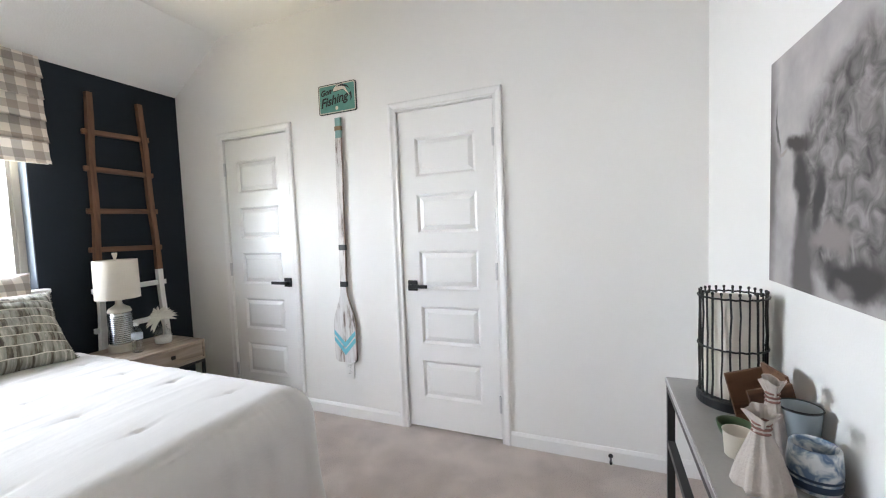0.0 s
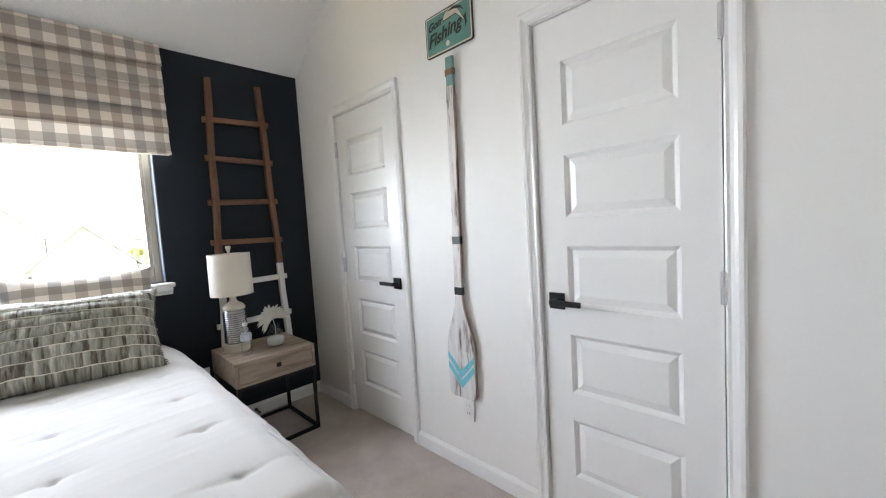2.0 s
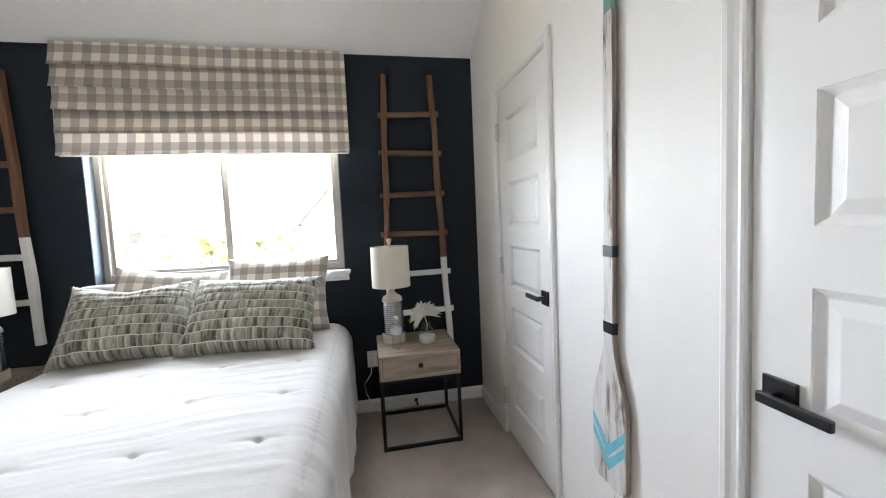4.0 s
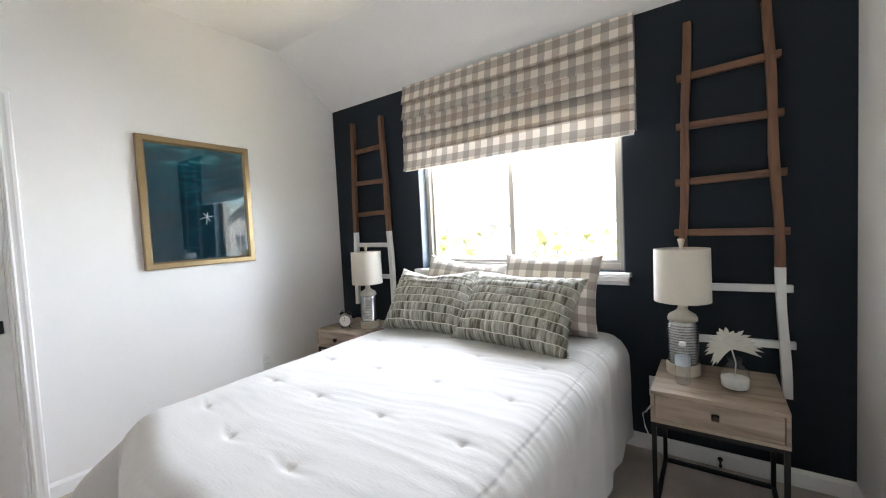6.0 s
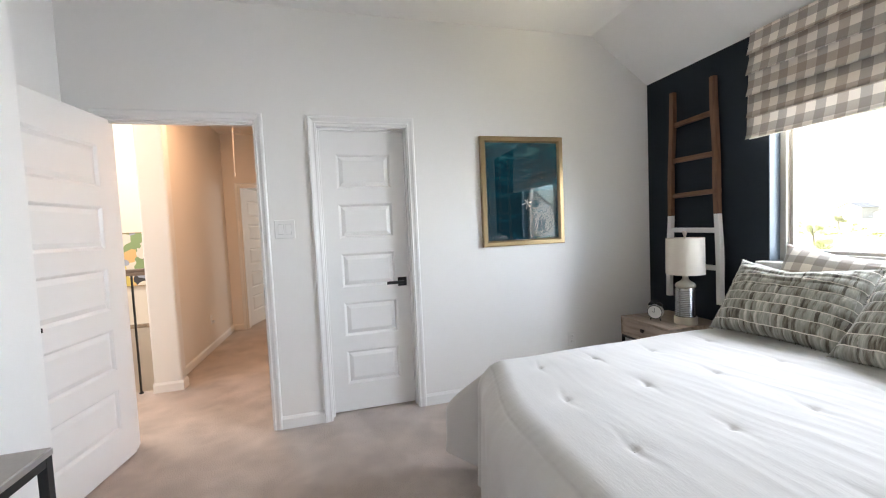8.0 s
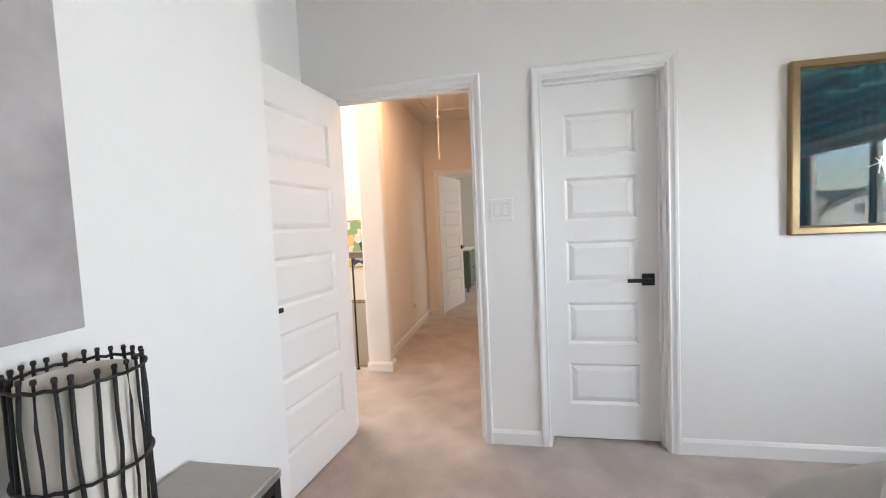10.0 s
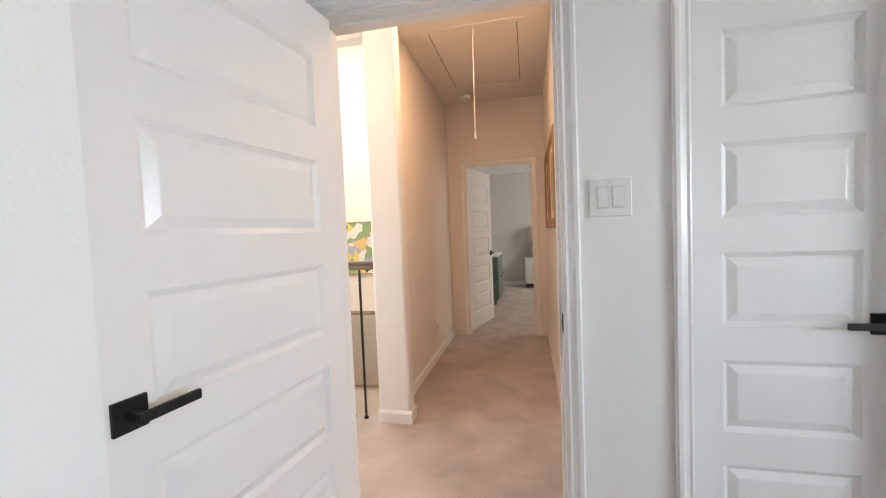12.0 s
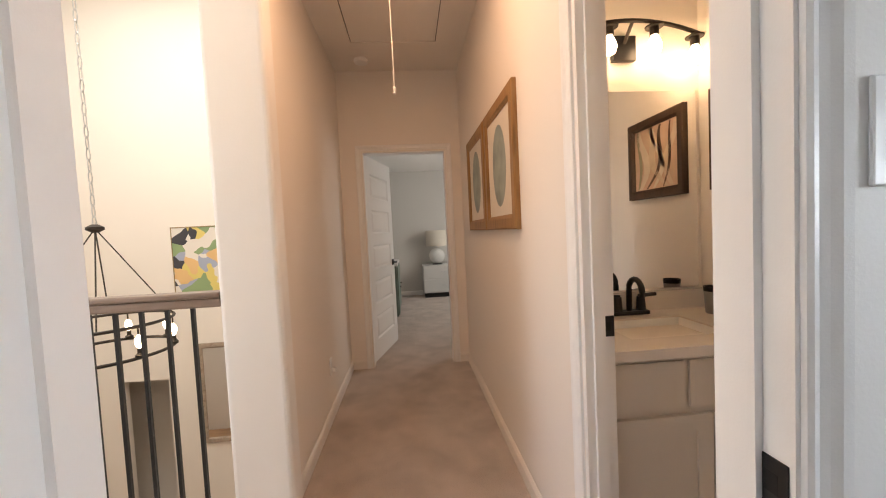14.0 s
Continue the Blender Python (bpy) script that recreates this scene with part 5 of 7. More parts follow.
for m, lab in ((Matrix.Translation((0.172, OAR - 0.014, 0.045)) @ pose(0, 0, 0, 0, 0, 180), "black spring door stop on the baseboard"), (Matrix.Translation((NX + 0.014, 2.00, 0.045)) @ pose(0, 0, 0, 0, 0, -90), "black spring door stop under the nightstand")):
    ds = base("door_stop", m, lab, "door stop")
    part("mount", lathe([(0.012, 0), (0.012, 0.004), (0.006, 0.007)], 16, m=pose(0, 0, 0, -90, 0, 0)), BLACK, ds)
    pts = [(0.0045 * math.cos(k * 0.9), 0.006 + 0.0011 * k, 0.0045 * math.sin(k * 0.9)) for k in range(50)]
    part("spring", tube(pts, 0.0013, 5), BLACK, ds)
    part("tip", lathe([(0.006, 0.060), (0.008, 0.063), (0.007, 0.075)], 14, m=pose(0, 0, 0, -90, 0, 0)), BLACK, ds)

for m in (pose(DOORWAY[0], NYW - 0.028, 0.945), pose(-0.156, BATH_HOLE[0] + 0.02, 0.955, 0, 0, 90)):
    st = base("strike_plate", m, "black strike plate let into the door jamb", "strike plate")
    part("plate_body", boxes((0, 0.0022, -0.017, 0.022, -0.032, 0.032), bevel=0.0008), BLACK, st)
    # no hole is cut: a near-black block paints the shade inside it
    part("latch_hole_shade", boxes((0.0022, 0.0027, -0.009, 0.009, -0.013, 0.013)), material("dark_hole_shade", (0.004, 0.004, 0.004), 0.8), st)

# ---------------------------------------------------------------- teal picture
px0, px1, pz0, pz1 = -2.250, -1.555, 1.159, 1.997
pic = base("framed_picture", pose(px1, NYW + 0.001, pz0, 0, 0, 180), "deep teal water picture under glass in a gold frame", "picture")
pw, phh = px1 - px0, pz1 - pz0


def picture_frame(parent, w, h, fw, d, mat, y_out=-1, name="frame", label=""):
    """Mitred moulding in local x-z, the face towards y_out."""
    bm = bmesh.new()
    prof = [(0, 0), (0, d * 0.85), (fw * 0.12, d), (fw * 0.75, d), (fw * 0.86, d * 0.8), (fw, d * 0.62), (fw, 0.0)]
    cols_ = []
    for u, v in prof:
        cols_.append([bm.verts.new((x, y_out * v, z)) for x, z in ((u, u), (w - u, u), (w - u, h - u), (u, h - u))])
    for a, b in zip(cols_, cols_[1:]):
        for k in range(4):
            q = (k + 1) % 4
            bm.faces.new((a[k], a[q], b[q], b[k]))
    bmesh.ops.recalc_face_normals(bm, faces=bm.faces)
    return part(name, bm, mat, parent, label)


picture_frame(pic, pw, phh, 0.044, 0.034, GOLD, label="brushed gold frame")
WATER = material("deep_teal_print", (0.01, 0.06, 0.08), 0.9, spec=0.08)
nt = WATER.node_tree
tcn = nt.nodes.new("ShaderNodeTexCoord")
mpn = nt.nodes.new("ShaderNodeMapping")
mpn.inputs["Scale"].default_value = (5, 1, 14)
mpn.inputs["Rotation"].default_value = (0, radians(12), 0)
nt.links.new(tcn.outputs["Object"], mpn.inputs[0])
nzn = nt.nodes.new("ShaderNodeTexNoise")
nzn.inputs["Detail"].default_value = 5
nzn.inputs["Scale"].default_value = 1.0
nzn.inputs["Distortion"].default_value = 1.4
nt.links.new(mpn.outputs[0], nzn.inputs["Vector"])
sepn = nt.nodes.new("ShaderNodeSeparateXYZ")
nt.links.new(tcn.outputs["Object"], sepn.inputs[0])
up_ = nt.nodes.new("ShaderNodeMapRange")
up_.inputs[1].default_value, up_.inputs[2].default_value = 0.25, 0.80
up_.inputs[3].default_value, up_.inputs[4].default_value = -0.28, 0.06
nt.links.new(sepn.outputs[2], up_.inputs[0])
addn = nt.nodes.new("ShaderNodeMath")
nt.links.new(nzn.outputs[0], addn.inputs[0])
nt.links.new(up_.outputs[0], addn.inputs[1])
rmp = ramp_of(nt, addn.outputs[0], [(0.25, (0.003, 0.024, 0.036)), (0.42, (0.005, 0.048, 0.070)), (0.55, (0.010, 0.085, 0.110)), (0.68, (0.06, 0.20, 0.23))])
nt.links.new(rmp.outputs[0], nt.nodes["Principled BSDF"].inputs["Base Color"])
part("print", boxes((0.040, pw - 0.040, -0.012, -0.006, 0.040, phh - 0.040)), WATER, pic)
for pts in (((0.36, 0.355), (0.40, 0.30)), ((0.335, 0.315), (0.42, 0.335)), ((0.385, 0.36), (0.375, 0.28))):
    part("white_stroke", tube([(pts[0][0], -0.0128, pts[0][1]), ((pts[0][0] + pts[1][0]) / 2, -0.0135, (pts[0][1] + pts[1][1]) / 2 + 0.006), (pts[1][0], -0.0128, pts[1][1])], 0.0022, 6), CHALK, pic)
part("glass", boxes((0.042, pw - 0.042, -0.020, -0.018, 0.042, phh - 0.042)), PICTURE_GLASS, pic)

# ---------------------------------------------------------------- console table by the wall
CX0, CX1, CY0, CY1, CZ = 0.357, 0.605, 0.515, 1.905, 0.726
console = base("console_table", pose(CX0, CY0, 0), "slim console table, grey top on black metal frame", "console table")
cl, cd = CY1 - CY0, CX1 - CX0
bm = bmesh.new()
box(bm, 0, cd, 0, cl, CZ - 0.022, CZ, bevel=0.002)
part("tabletop", bm, CONCRETE, console, "grey concrete-look top")
part("edge_band", boxes((-0.003, 0.0, 0, cl, CZ - 0.020, CZ - 0.003)), STEEL, console, "thin metal edge")
r = 0.0125
for x in (r, cd - r):
    for y in (r, cl - r):
        part("leg", boxes((x - r, x + r, y - r, y + r, 0, CZ - 0.0225), bevel=0.0015), BLACK, console, "black square-tube leg")
for x in (r, cd - r):
    part("top_rail", boxes((x - r, x + r, 2 * r + 0.0005, cl - 2 * r - 0.0005, CZ - 0.0475, CZ - 0.0225), bevel=0.0015), BLACK, console)
for y in (r, cl - r):
    part("top_rail", boxes((2 * r + 0.0005, cd - 2 * r - 0.0005, y - r, y + r, CZ - 0.0475, CZ - 0.0225), bevel=0.0015), BLACK, console)
    part("stretcher", boxes((2 * r + 0.0005, cd - 2 * r - 0.0005, y - r, y + r, 0.10, 0.125), bevel=0.0015), BLACK, console)
part("stretcher", boxes((0, 2 * r, 2 * r + 0.0005, cl - 2 * r - 0.0005, 0.47, 0.495), bevel=0.0015), BLACK, console)

TWIG = material("black_bamboo_stick", (0.007, 0.006, 0.005), 0.55, vary=0.4, scale=60, bump=0.0008, bump_scale=150)
LINEN = material("pale_linen_drum", (0.72, 0.67, 0.60), 0.9, vary=0.05, scale=40, bump=0.0005, bump_scale=600)


def cage_lamp(m, label, seed):
    """Linen drum inside a cage of bamboo sticks on a round black base."""
    root = base("cage_lamp", m, label, "lamp", "pair of caged lamps")
    part("foot", lathe([(0.092, 0.0), (0.094, 0.004), (0.094, 0.026), (0.090, 0.032), (0.02, 0.034)], 44), BLACK, root, "round black foot")
    part("drum", lathe([(0.076, 0.034), (0.078, 0.335), (0.0755, 0.335), (0.0735, 0.036)], 48, closed=False), LINEN, root, "pale linen drum", smooth=True)
    part("drum_floor", lathe([(0.0735, 0.040), (0.0735, 0.042)], 32), LINEN, root)
    rr = random.Random(seed)
    n = 24
    for k in range(n):
        a = 2 * math.pi * k / n + rr.uniform(-0.05, 0.05)
        pts = []
        for q in range(6):
            z = 0.028 + 0.324 * q / 5
            rad = 0.0855 + rr.uniform(-0.002, 0.002)
            aa = a + rr.uniform(-0.02, 0.02)
            pts.append((rad * math.cos(aa), rad * math.sin(aa), z))
        top_ = Vector(pts[-1])
        part("nub", lathe([(0.0038, -0.001), (0.0042, 0.004), (0.003, 0.007)], 7, m=Matrix.Translation(top_)), TWIG, root)
        part("stick", tube(pts, 0.0027 + rr.uniform(-0.0004, 0.0008), 7), TWIG, root, smooth=True)
    for z in (0.185, 0.340):
        pts = [(0.0895 * math.cos(2 * math.pi * q / 40), 0.0895 * math.sin(2 * math.pi * q / 40), z + 0.0015 * math.sin(q * 3)) for q in range(41)]
        part("hoop", tube(pts, 0.0030, 7, cap=False), TWIG, root, smooth=True)
    return root


cage_lamp(pose(0.514, 1.735, CZ + 0.0005), "linen drum lamp caged in black sticks by the corner", 3)
cage_lamp(pose(0.512, 0.805, CZ + 0.0005, 0, 0, 20), "linen drum lamp caged in black sticks at the table's end", 4)

# basket group on the console
WALNUT = wood("dark_brown_crate_wood", (0.15, 0.075, 0.04), (0.07, 0.032, 0.018), "x")
crate = base("wooden_crate", pose(0.548, 1.535, CZ + 0.012, 0, 0, 10) @ pose(0, 0, 0.0, 0, -14, 0), "small brown wooden crate tipped against the wall", "crate")
for nm, it in (("side", (-0.050, 0.050, -0.062, -0.054, 0.0, 0.150)), ("side", (-0.050, 0.050, 0.054, 0.062, 0.0, 0.150)), ("back", (0.042, 0.050, -0.0535, 0.0535, 0.0, 0.165)), ("bottom", (-0.050, 0.0415, -0.0535, 0.0535, 0.0, 0.008))):
    part(nm, boxes(it, bevel=0.002), WALNUT, crate)
MOSS = material("dark_green_glaze", (0.035, 0.075, 0.025), 0.35, vary=0.2, scale=30)
bowl = base("green_bowl", pose(0.455, 1.485, CZ + 0.0005), "small dark green glazed bowl", "bowl")
part("bowl_body", lathe([(0.020, 0), (0.024, 0.003), (0.036, 0.030), (0.040, 0.048), (0.037, 0.048), (0.032, 0.030), (0.018, 0.008)], 32), MOSS, bowl, smooth=True)
pot = base("white_pot", pose(0.442, 1.408, CZ + 0.0005), "plain cream ceramic pot on the console", "pot")
part("pot_body", lathe([(0.024, 0), (0.027, 0.003), (0.031, 0.060), (0.033, 0.063), (0.030, 0.063), (0.024, 0.010)], 32), CERAMIC, pot, smooth=True)
SACK = material("ivory_gauze", (0.46, 0.405, 0.36), 0.95, vary=0.15, scale=30, bump=0.002, bump_scale=160, sheen=0.2)
STRIPE = material("brown_ribbon", (0.20, 0.10, 0.08), 0.8, vary=0.2, scale=40)


def sack(m, h, r0, label, seed):
    root = base("cloth_sack", m, label, "cloth bag")
    rr = random.Random(seed)
    ph_ = [rr.uniform(0, 6) for _ in range(4)]
    bm = bmesh.new()
    rings = []
    for q in range(17):
        f_ = q / 16
        z = h * f_
        rad = r0 * (1.15 - 0.85 * (f_ / 0.78) ** 1.1) if f_ < 0.78 else r0 * (0.30 + 0.42 * (f_ - 0.82) / 0.18)
        if f_ >= 0.76 and f_ < 0.84:
            rad = r0 * 0.30
        ring = []
        for k in range(36):
            a = 2 * math.pi * k / 36
            w_ = 1 + 0.10 * math.sin(7 * a + ph_[0] + 3 * f_) + 0.07 * math.sin(11 * a + ph_[1])
            ring.append(bm.verts.new((rad * w_ * math.cos(a), rad * w_ * math.sin(a), z + 0.006 * math.sin(3 * a + ph_[2]) * f_)))
        rings.append(ring)
    for a, b in zip(rings, rings[1:]):
        for k in range(36):
            bm.faces.new((a[k], a[(k + 1) % 36], b[(k + 1) % 36], b[k]))
    bm.faces.new(rings[0][::-1])
    part("bag", bm, SACK, root, smooth=True)
    for dz in (-0.010, 0.0, 0.010):
        pts = [(r0 * 0.35 * math.cos(2 * math.pi * q / 24), r0 * 0.35 * math.sin(2 * math.pi * q / 24), h * 0.79 + dz) for q in range(25)]
        part("tie", tube(pts, 0.0028, 6, cap=False), STRIPE, root, "dark cord tie", smooth=True)
    return root


sack(pose(0.455, 1.300, CZ + 0.0005, 0, 0, 20), 0.165, 0.046, "ivory gauze bag tied with a dark cord", 1)
sack(pose(0.512, 1.418, CZ + 0.0005, 0, 0, 70), 0.195, 0.036, "taller ivory cloth bag tied with a dark cord", 2)
ENAMEL = material("pale_blue_enamel", (0.29, 0.33, 0.35), 0.35, vary=0.12, scale=12)
MARBLED = material("blue_and_white_glaze", (0.42, 0.46, 0.50), 0.3)
nt = MARBLED.node_tree
nzn = nt.nodes.new("ShaderNodeTexNoise")
nzn.inputs["Scale"].default_value = 26
nzn.inputs["Detail"].default_value = 3
nzn.inputs["Distortion"].default_value = 1.5
tcn = nt.nodes.new("ShaderNodeTexCoord")
nt.links.new(tcn.outputs["Object"], nzn.inputs["Vector"])
rmp = ramp_of(nt, nzn.outputs[0], [(0.40, (0.10, 0.16, 0.26)), (0.50, (0.34, 0.39, 0.44)), (0.60, (0.60, 0.61, 0.60))])
nt.links.new(rmp.outputs[0], nt.nodes["Principled BSDF"].inputs["Base Color"])
DEEP = material("deep_blue_glaze", (0.018, 0.036, 0.075), 0.3, vary=0.25, scale=25)
pail = base("enamel_pail", pose(0.566, 1.425, CZ + 0.0005), "pale blue enamel pail with a dark rim", "pail")
part("pail_body", lathe([(0.032, 0), (0.034, 0.004), (0.041, 0.130), (0.042, 0.134), (0.039, 0.134), (0.031, 0.008)], 40), ENAMEL, pail, smooth=True)
part("rim", lathe([(0.0418, 0.131), (0.0435, 0.134), (0.0415, 0.137), (0.0395, 0.134)], 40, closed=False), BLACK, pail, smooth=True)
mug = base("blue_jar", pose(0.556, 1.330, CZ + 0.0005), "blue and white glazed jar with dark bands", "jar")
part("jar_body", lathe([(0.040, 0), (0.044, 0.004), (0.047, 0.050), (0.043, 0.090), (0.040, 0.094), (0.037, 0.090), (0.040, 0.010)], 36), MARBLED, mug, smooth=True)
part("band", lathe([(0.0456, 0.010), (0.0464, 0.012), (0.0472, 0.023), (0.0466, 0.025)], 36, closed=False), DEEP, mug, "deep blue band", smooth=True)
part("band", lathe([(0.0468, 0.030), (0.0474, 0.031), (0.0476, 0.035), (0.0470, 0.036)], 36, closed=False), DEEP, mug, "deep blue band", smooth=True)
card = base("folded_card", pose(0.450, 1.190, CZ + 0.0005, 0, 0, 15), "folded printed card lying on the table", "card")
part("leaf", boxes((-0.035, 0.035, -0.05, 0.05, 0.0, 0.0015)), CHALK, card)
part("printed_bars", boxes((-0.02, -0.012, -0.035, 0.03, 0.0017, 0.0022), (0.0, 0.006, -0.035, 0.035, 0.0017, 0.0022)), material("red_print", (0.35, 0.06, 0.04), 0.6), card, "dark red printed bars")

# large grey canvas: soft dark shapes on a pale ground
BULL = material("grey_photo_canvas", (0.3, 0.29, 0.28), 0.75)
nt = BULL.node_tree
n, l = nt.nodes, nt.links
tcn = n.new("ShaderNodeTexCoord")
wrp = n.new("ShaderNodeTexNoise")
wrp.inputs["Scale"].default_value = 9
wrp.inputs["Detail"].default_value = 5
l.new(tcn.outputs["Object"], wrp.inputs["Vector"])
offs = n.new("ShaderNodeVectorMath")
offs.operation = "MULTIPLY_ADD"
l.new(wrp.outputs["Color"], offs.inputs[0])
offs.inputs[1].default_value = (0, 0.10, 0.10)
l.new(tcn.outputs["Object"], offs.inputs[2])


def blob(cy, cz, ry, rz, soft=0.5):
    q = n.new("ShaderNodeVectorMath")
    q.operation = "SUBTRACT"
    l.new(offs.outputs[0], q.inputs[0])
    q.inputs[1].default_value = (0, cy + 0.05, cz + 0.05)
    g = n.new("ShaderNodeVectorMath")
    g.operation = "MULTIPLY"
    l.new(q.outputs[0], g.inputs[0])
    g.inputs[1].default_value = (0, 1 / ry, 1 / rz)
    ln_ = n.new("ShaderNodeVectorMath")
    ln_.operation = "LENGTH"
    l.new(g.outputs[0], ln_.inputs[0])
    mr = n.new("ShaderNodeMapRange")
    mr.interpolation_type = "SMOOTHSTEP"
    mr.inputs[1].default_value, mr.inputs[2].default_value = 1 - soft, 1.0
    mr.inputs[3].default_value, mr.inputs[4].default_value = 1, 0
    l.new(ln_.outputs["Value"], mr.inputs[0])
    return mr.outputs[0]


def lay_over(under, colour, amount):
    q = n.new("ShaderNodeMix")
    q.data_type = "RGBA"
    l.new(amount, q.inputs[0])
    l.new(under, q.inputs[6])
    q.inputs[7].default_value = (*colour, 1)
    return q.outputs[2]


ground_ramp = ramp_of(nt, wrp.outputs[0], [(0.3, (0.33, 0.305, 0.30)), (0.7, (0.47, 0.44, 0.43))])
col_ = ground_ramp.outputs[0]
fur = n.new("ShaderNodeTexNoise")
fur.inputs["Scale"].default_value = 21
fur.inputs["Detail"].default_value = 4
fur.inputs["Distortion"].default_value = 1.0
l.new(tcn.outputs["Object"], fur.inputs["Vector"])
mottle = ramp_of(nt, fur.outputs[0], [(0.30, (0.055, 0.050, 0.048)), (0.48, (0.15, 0.137, 0.133)), (0.70, (0.29, 0.268, 0.262))])
INK_DARK, INK_MID = (0.042, 0.038, 0.037), (0.11, 0.10, 0.097)
for cy, cz, ry, rz, soft, c in (
        (0.0, 0.30, 0.07, 0.60, 0.9, (0.15, 0.137, 0.13)),
        (-0.42, 0.27, 0.27, 0.29, 0.25, None),
        (-0.20, 0.06, 0.09, 0.20, 0.5, INK_MID),
        (-0.19, 0.27, 0.055, 0.13, 0.6, INK_DARK),
        (-0.17, 0.365, 0.10, 0.030, 0.6, (0.045, 0.038, 0.036)),
        (-0.075, 0.345, 0.05, 0.010, 0.6, (0.33, 0.29, 0.27)),
        (-0.052, 0.42, 0.010, 0.085, 0.6, INK_MID),
        (-0.27, 0.23, 0.035, 0.10, 0.6, INK_DARK),
        (-0.33, 0.14, 0.10, 0.035, 0.6, (0.24, 0.21, 0.20)),
        (-0.40, 0.06, 0.15, 0.05, 0.5, INK_DARK),
        (-0.37, 0.035, 0.05, 0.035, 0.7, (0.20, 0.18, 0.175)),
        (-0.66, 0.25, 0.055, 0.15, 0.6, INK_DARK),
        (-0.68, 0.06, 0.09, 0.20, 0.5, INK_MID)):
    amount = blob(cy, cz, ry, rz, soft)
    if c is None:
        q = n.new("ShaderNodeMix")
        q.data_type = "RGBA"
        l.new(amount, q.inputs[0])
        l.new(col_, q.inputs[6])
        l.new(mottle.outputs[0], q.inputs[7])
        col_ = q.outputs[2]
    else:
        col_ = lay_over(col_, c, amount)
l.new(col_, n["Principled BSDF"].inputs["Base Color"])
canvas = base("canvas_print", pose(PX - 0.001, 1.690, 1.122), "large grey canvas print with soft dark shapes", "picture")
bm = bmesh.new()
box(bm, -0.028, -0.018, -0.96, 0, 0, 0.612, bevel=0.002)
part("canvas", bm, BULL, canvas, "printed canvas face")
STRETCHER = wood("pale_pine_stretcher", (0.46, 0.34, 0.22), (0.34, 0.24, 0.15), "z")
for it in ((-0.96, -0.92, 0, 0.612), (-0.04, 0, 0, 0.612), (-0.9195, -0.0405, 0, 0.04), (-0.9195, -0.0405, 0.572, 0.612)):
    part("stretcher_bar", boxes((-0.0178, 0, *it)), STRETCHER, canvas, "pine stretcher bar behind the canvas")

# ---------------------------------------------------------------- hall
hatch = base("attic_hatch", pose(0.10, -3.66, HALL_CEIL), "attic hatch panel in the hall ceiling with pull cord", "attic hatch")
hw_, hl_ = 0.76, 1.24
picture = [(0, 0.05, 0, hl_, -0.014, -0.001), (hw_ - 0.05, hw_, 0, hl_, -0.014, -0.001), (0.05, hw_ - 0.05, 0, 0.05, -0.014, -0.001), (0.05, hw_ - 0.05, hl_ - 0.05, hl_, -0.014, -0.001)]
part("trim_frame", boxes(*picture), LAMPLIT_WHITE, hatch, "painted trim round the hatch")
part("hatch_panel", boxes((0.056, hw_ - 0.056, 0.056, hl_ - 0.056, -0.010, -0.001)), LAMPLIT_WHITE, hatch)
# black sheet behind the panel paints the shade of the gap
part("gap", boxes((0.0505, hw_ - 0.0505, 0.0505, hl_ - 0.0505, -0.0045, -0.0008)), BLACK, hatch, "black sheet for the shade in the gap round the panel")
cx, cy = 0.468 - 0.10, -2.385 + 3.66
part("pull_cord", tube([(cx, cy - 0.10, -0.012), (cx + 0.002, cy - 0.05, -0.15), (cx, cy, -0.80)], 0.0022, 6), CHALK, hatch, "thin white pull cord")
part("cord_weight", lathe([(0.004, -0.835), (0.008, -0.832), (0.007, -0.805), (0.003, -0.798)], 14, m=pose(cx, cy, 0)), CHALK, hatch, "small white cord weight")
for nm, m in (("smoke_detector", pose(0.768, -3.93, HALL_CEIL)),):
    sd = base(nm, m, "round white smoke detector on the hall ceiling", "smoke detector")
    part("detector_body", lathe([(0.060, -0.001), (0.062, -0.012), (0.055, -0.032), (0.03, -0.036)], 32), PLASTIC, sd, smooth=False)

FRAME_WOOD = wood("golden_brown_frame", (0.30, 0.165, 0.06), (0.18, 0.09, 0.03), "z")
MAT = material("ivory_mat_board", (0.70, 0.66, 0.58), 0.85, vary=0.03, scale=20)
OVAL = material("faded_blue_green_print", (0.28, 0.33, 0.31), 0.7, vary=0.5, scale=8)
for k, (ya, yb) in enumerate(((-2.258, -2.935), (-2.965, -3.64))):
    hp = base("hall_picture", Matrix.Translation((HALL_R + 0.001, yb, 1.262)) @ pose(0, 0, 0, 0, 0, 90), "brown framed oval print hung on the hall wall", "picture", "hall pictures")
    w_, h_ = ya - yb, 0.69
    picture_frame(hp, w_, h_, 0.075, 0.026, FRAME_WOOD)
    part("mat_board", boxes((0.073, w_ - 0.073, -0.012, -0.004, 0.073, h_ - 0.073)), MAT, hp)
    flat_shape([(w_ / 2 + 0.15 * math.cos(radians(a)), h_ / 2 + 0.22 * math.sin(radians(a))) for a in range(0, 360, 10)], -0.0128, OVAL, hp, "oval_print", "faded blue-green oval print")

# stair railing
RAILWOOD = wood("brown_handrail_wood", (0.22, 0.165, 0.13), (0.14, 0.10, 0.075), "x", rough=0.4)
railing = base("stair_railing", pose(1.135, -2.00, 0), "wooden handrail on thin black iron balusters", "railing")
bm = bmesh.new()
box(bm, 0.001, 1.41, -0.026, 0.026, 1.033, 1.067, bevel=0.006, seg=3)
box(bm, 0.001, 1.41, -0.034, 0.034, 1.067, 1.090, bevel=0.008, seg=3)
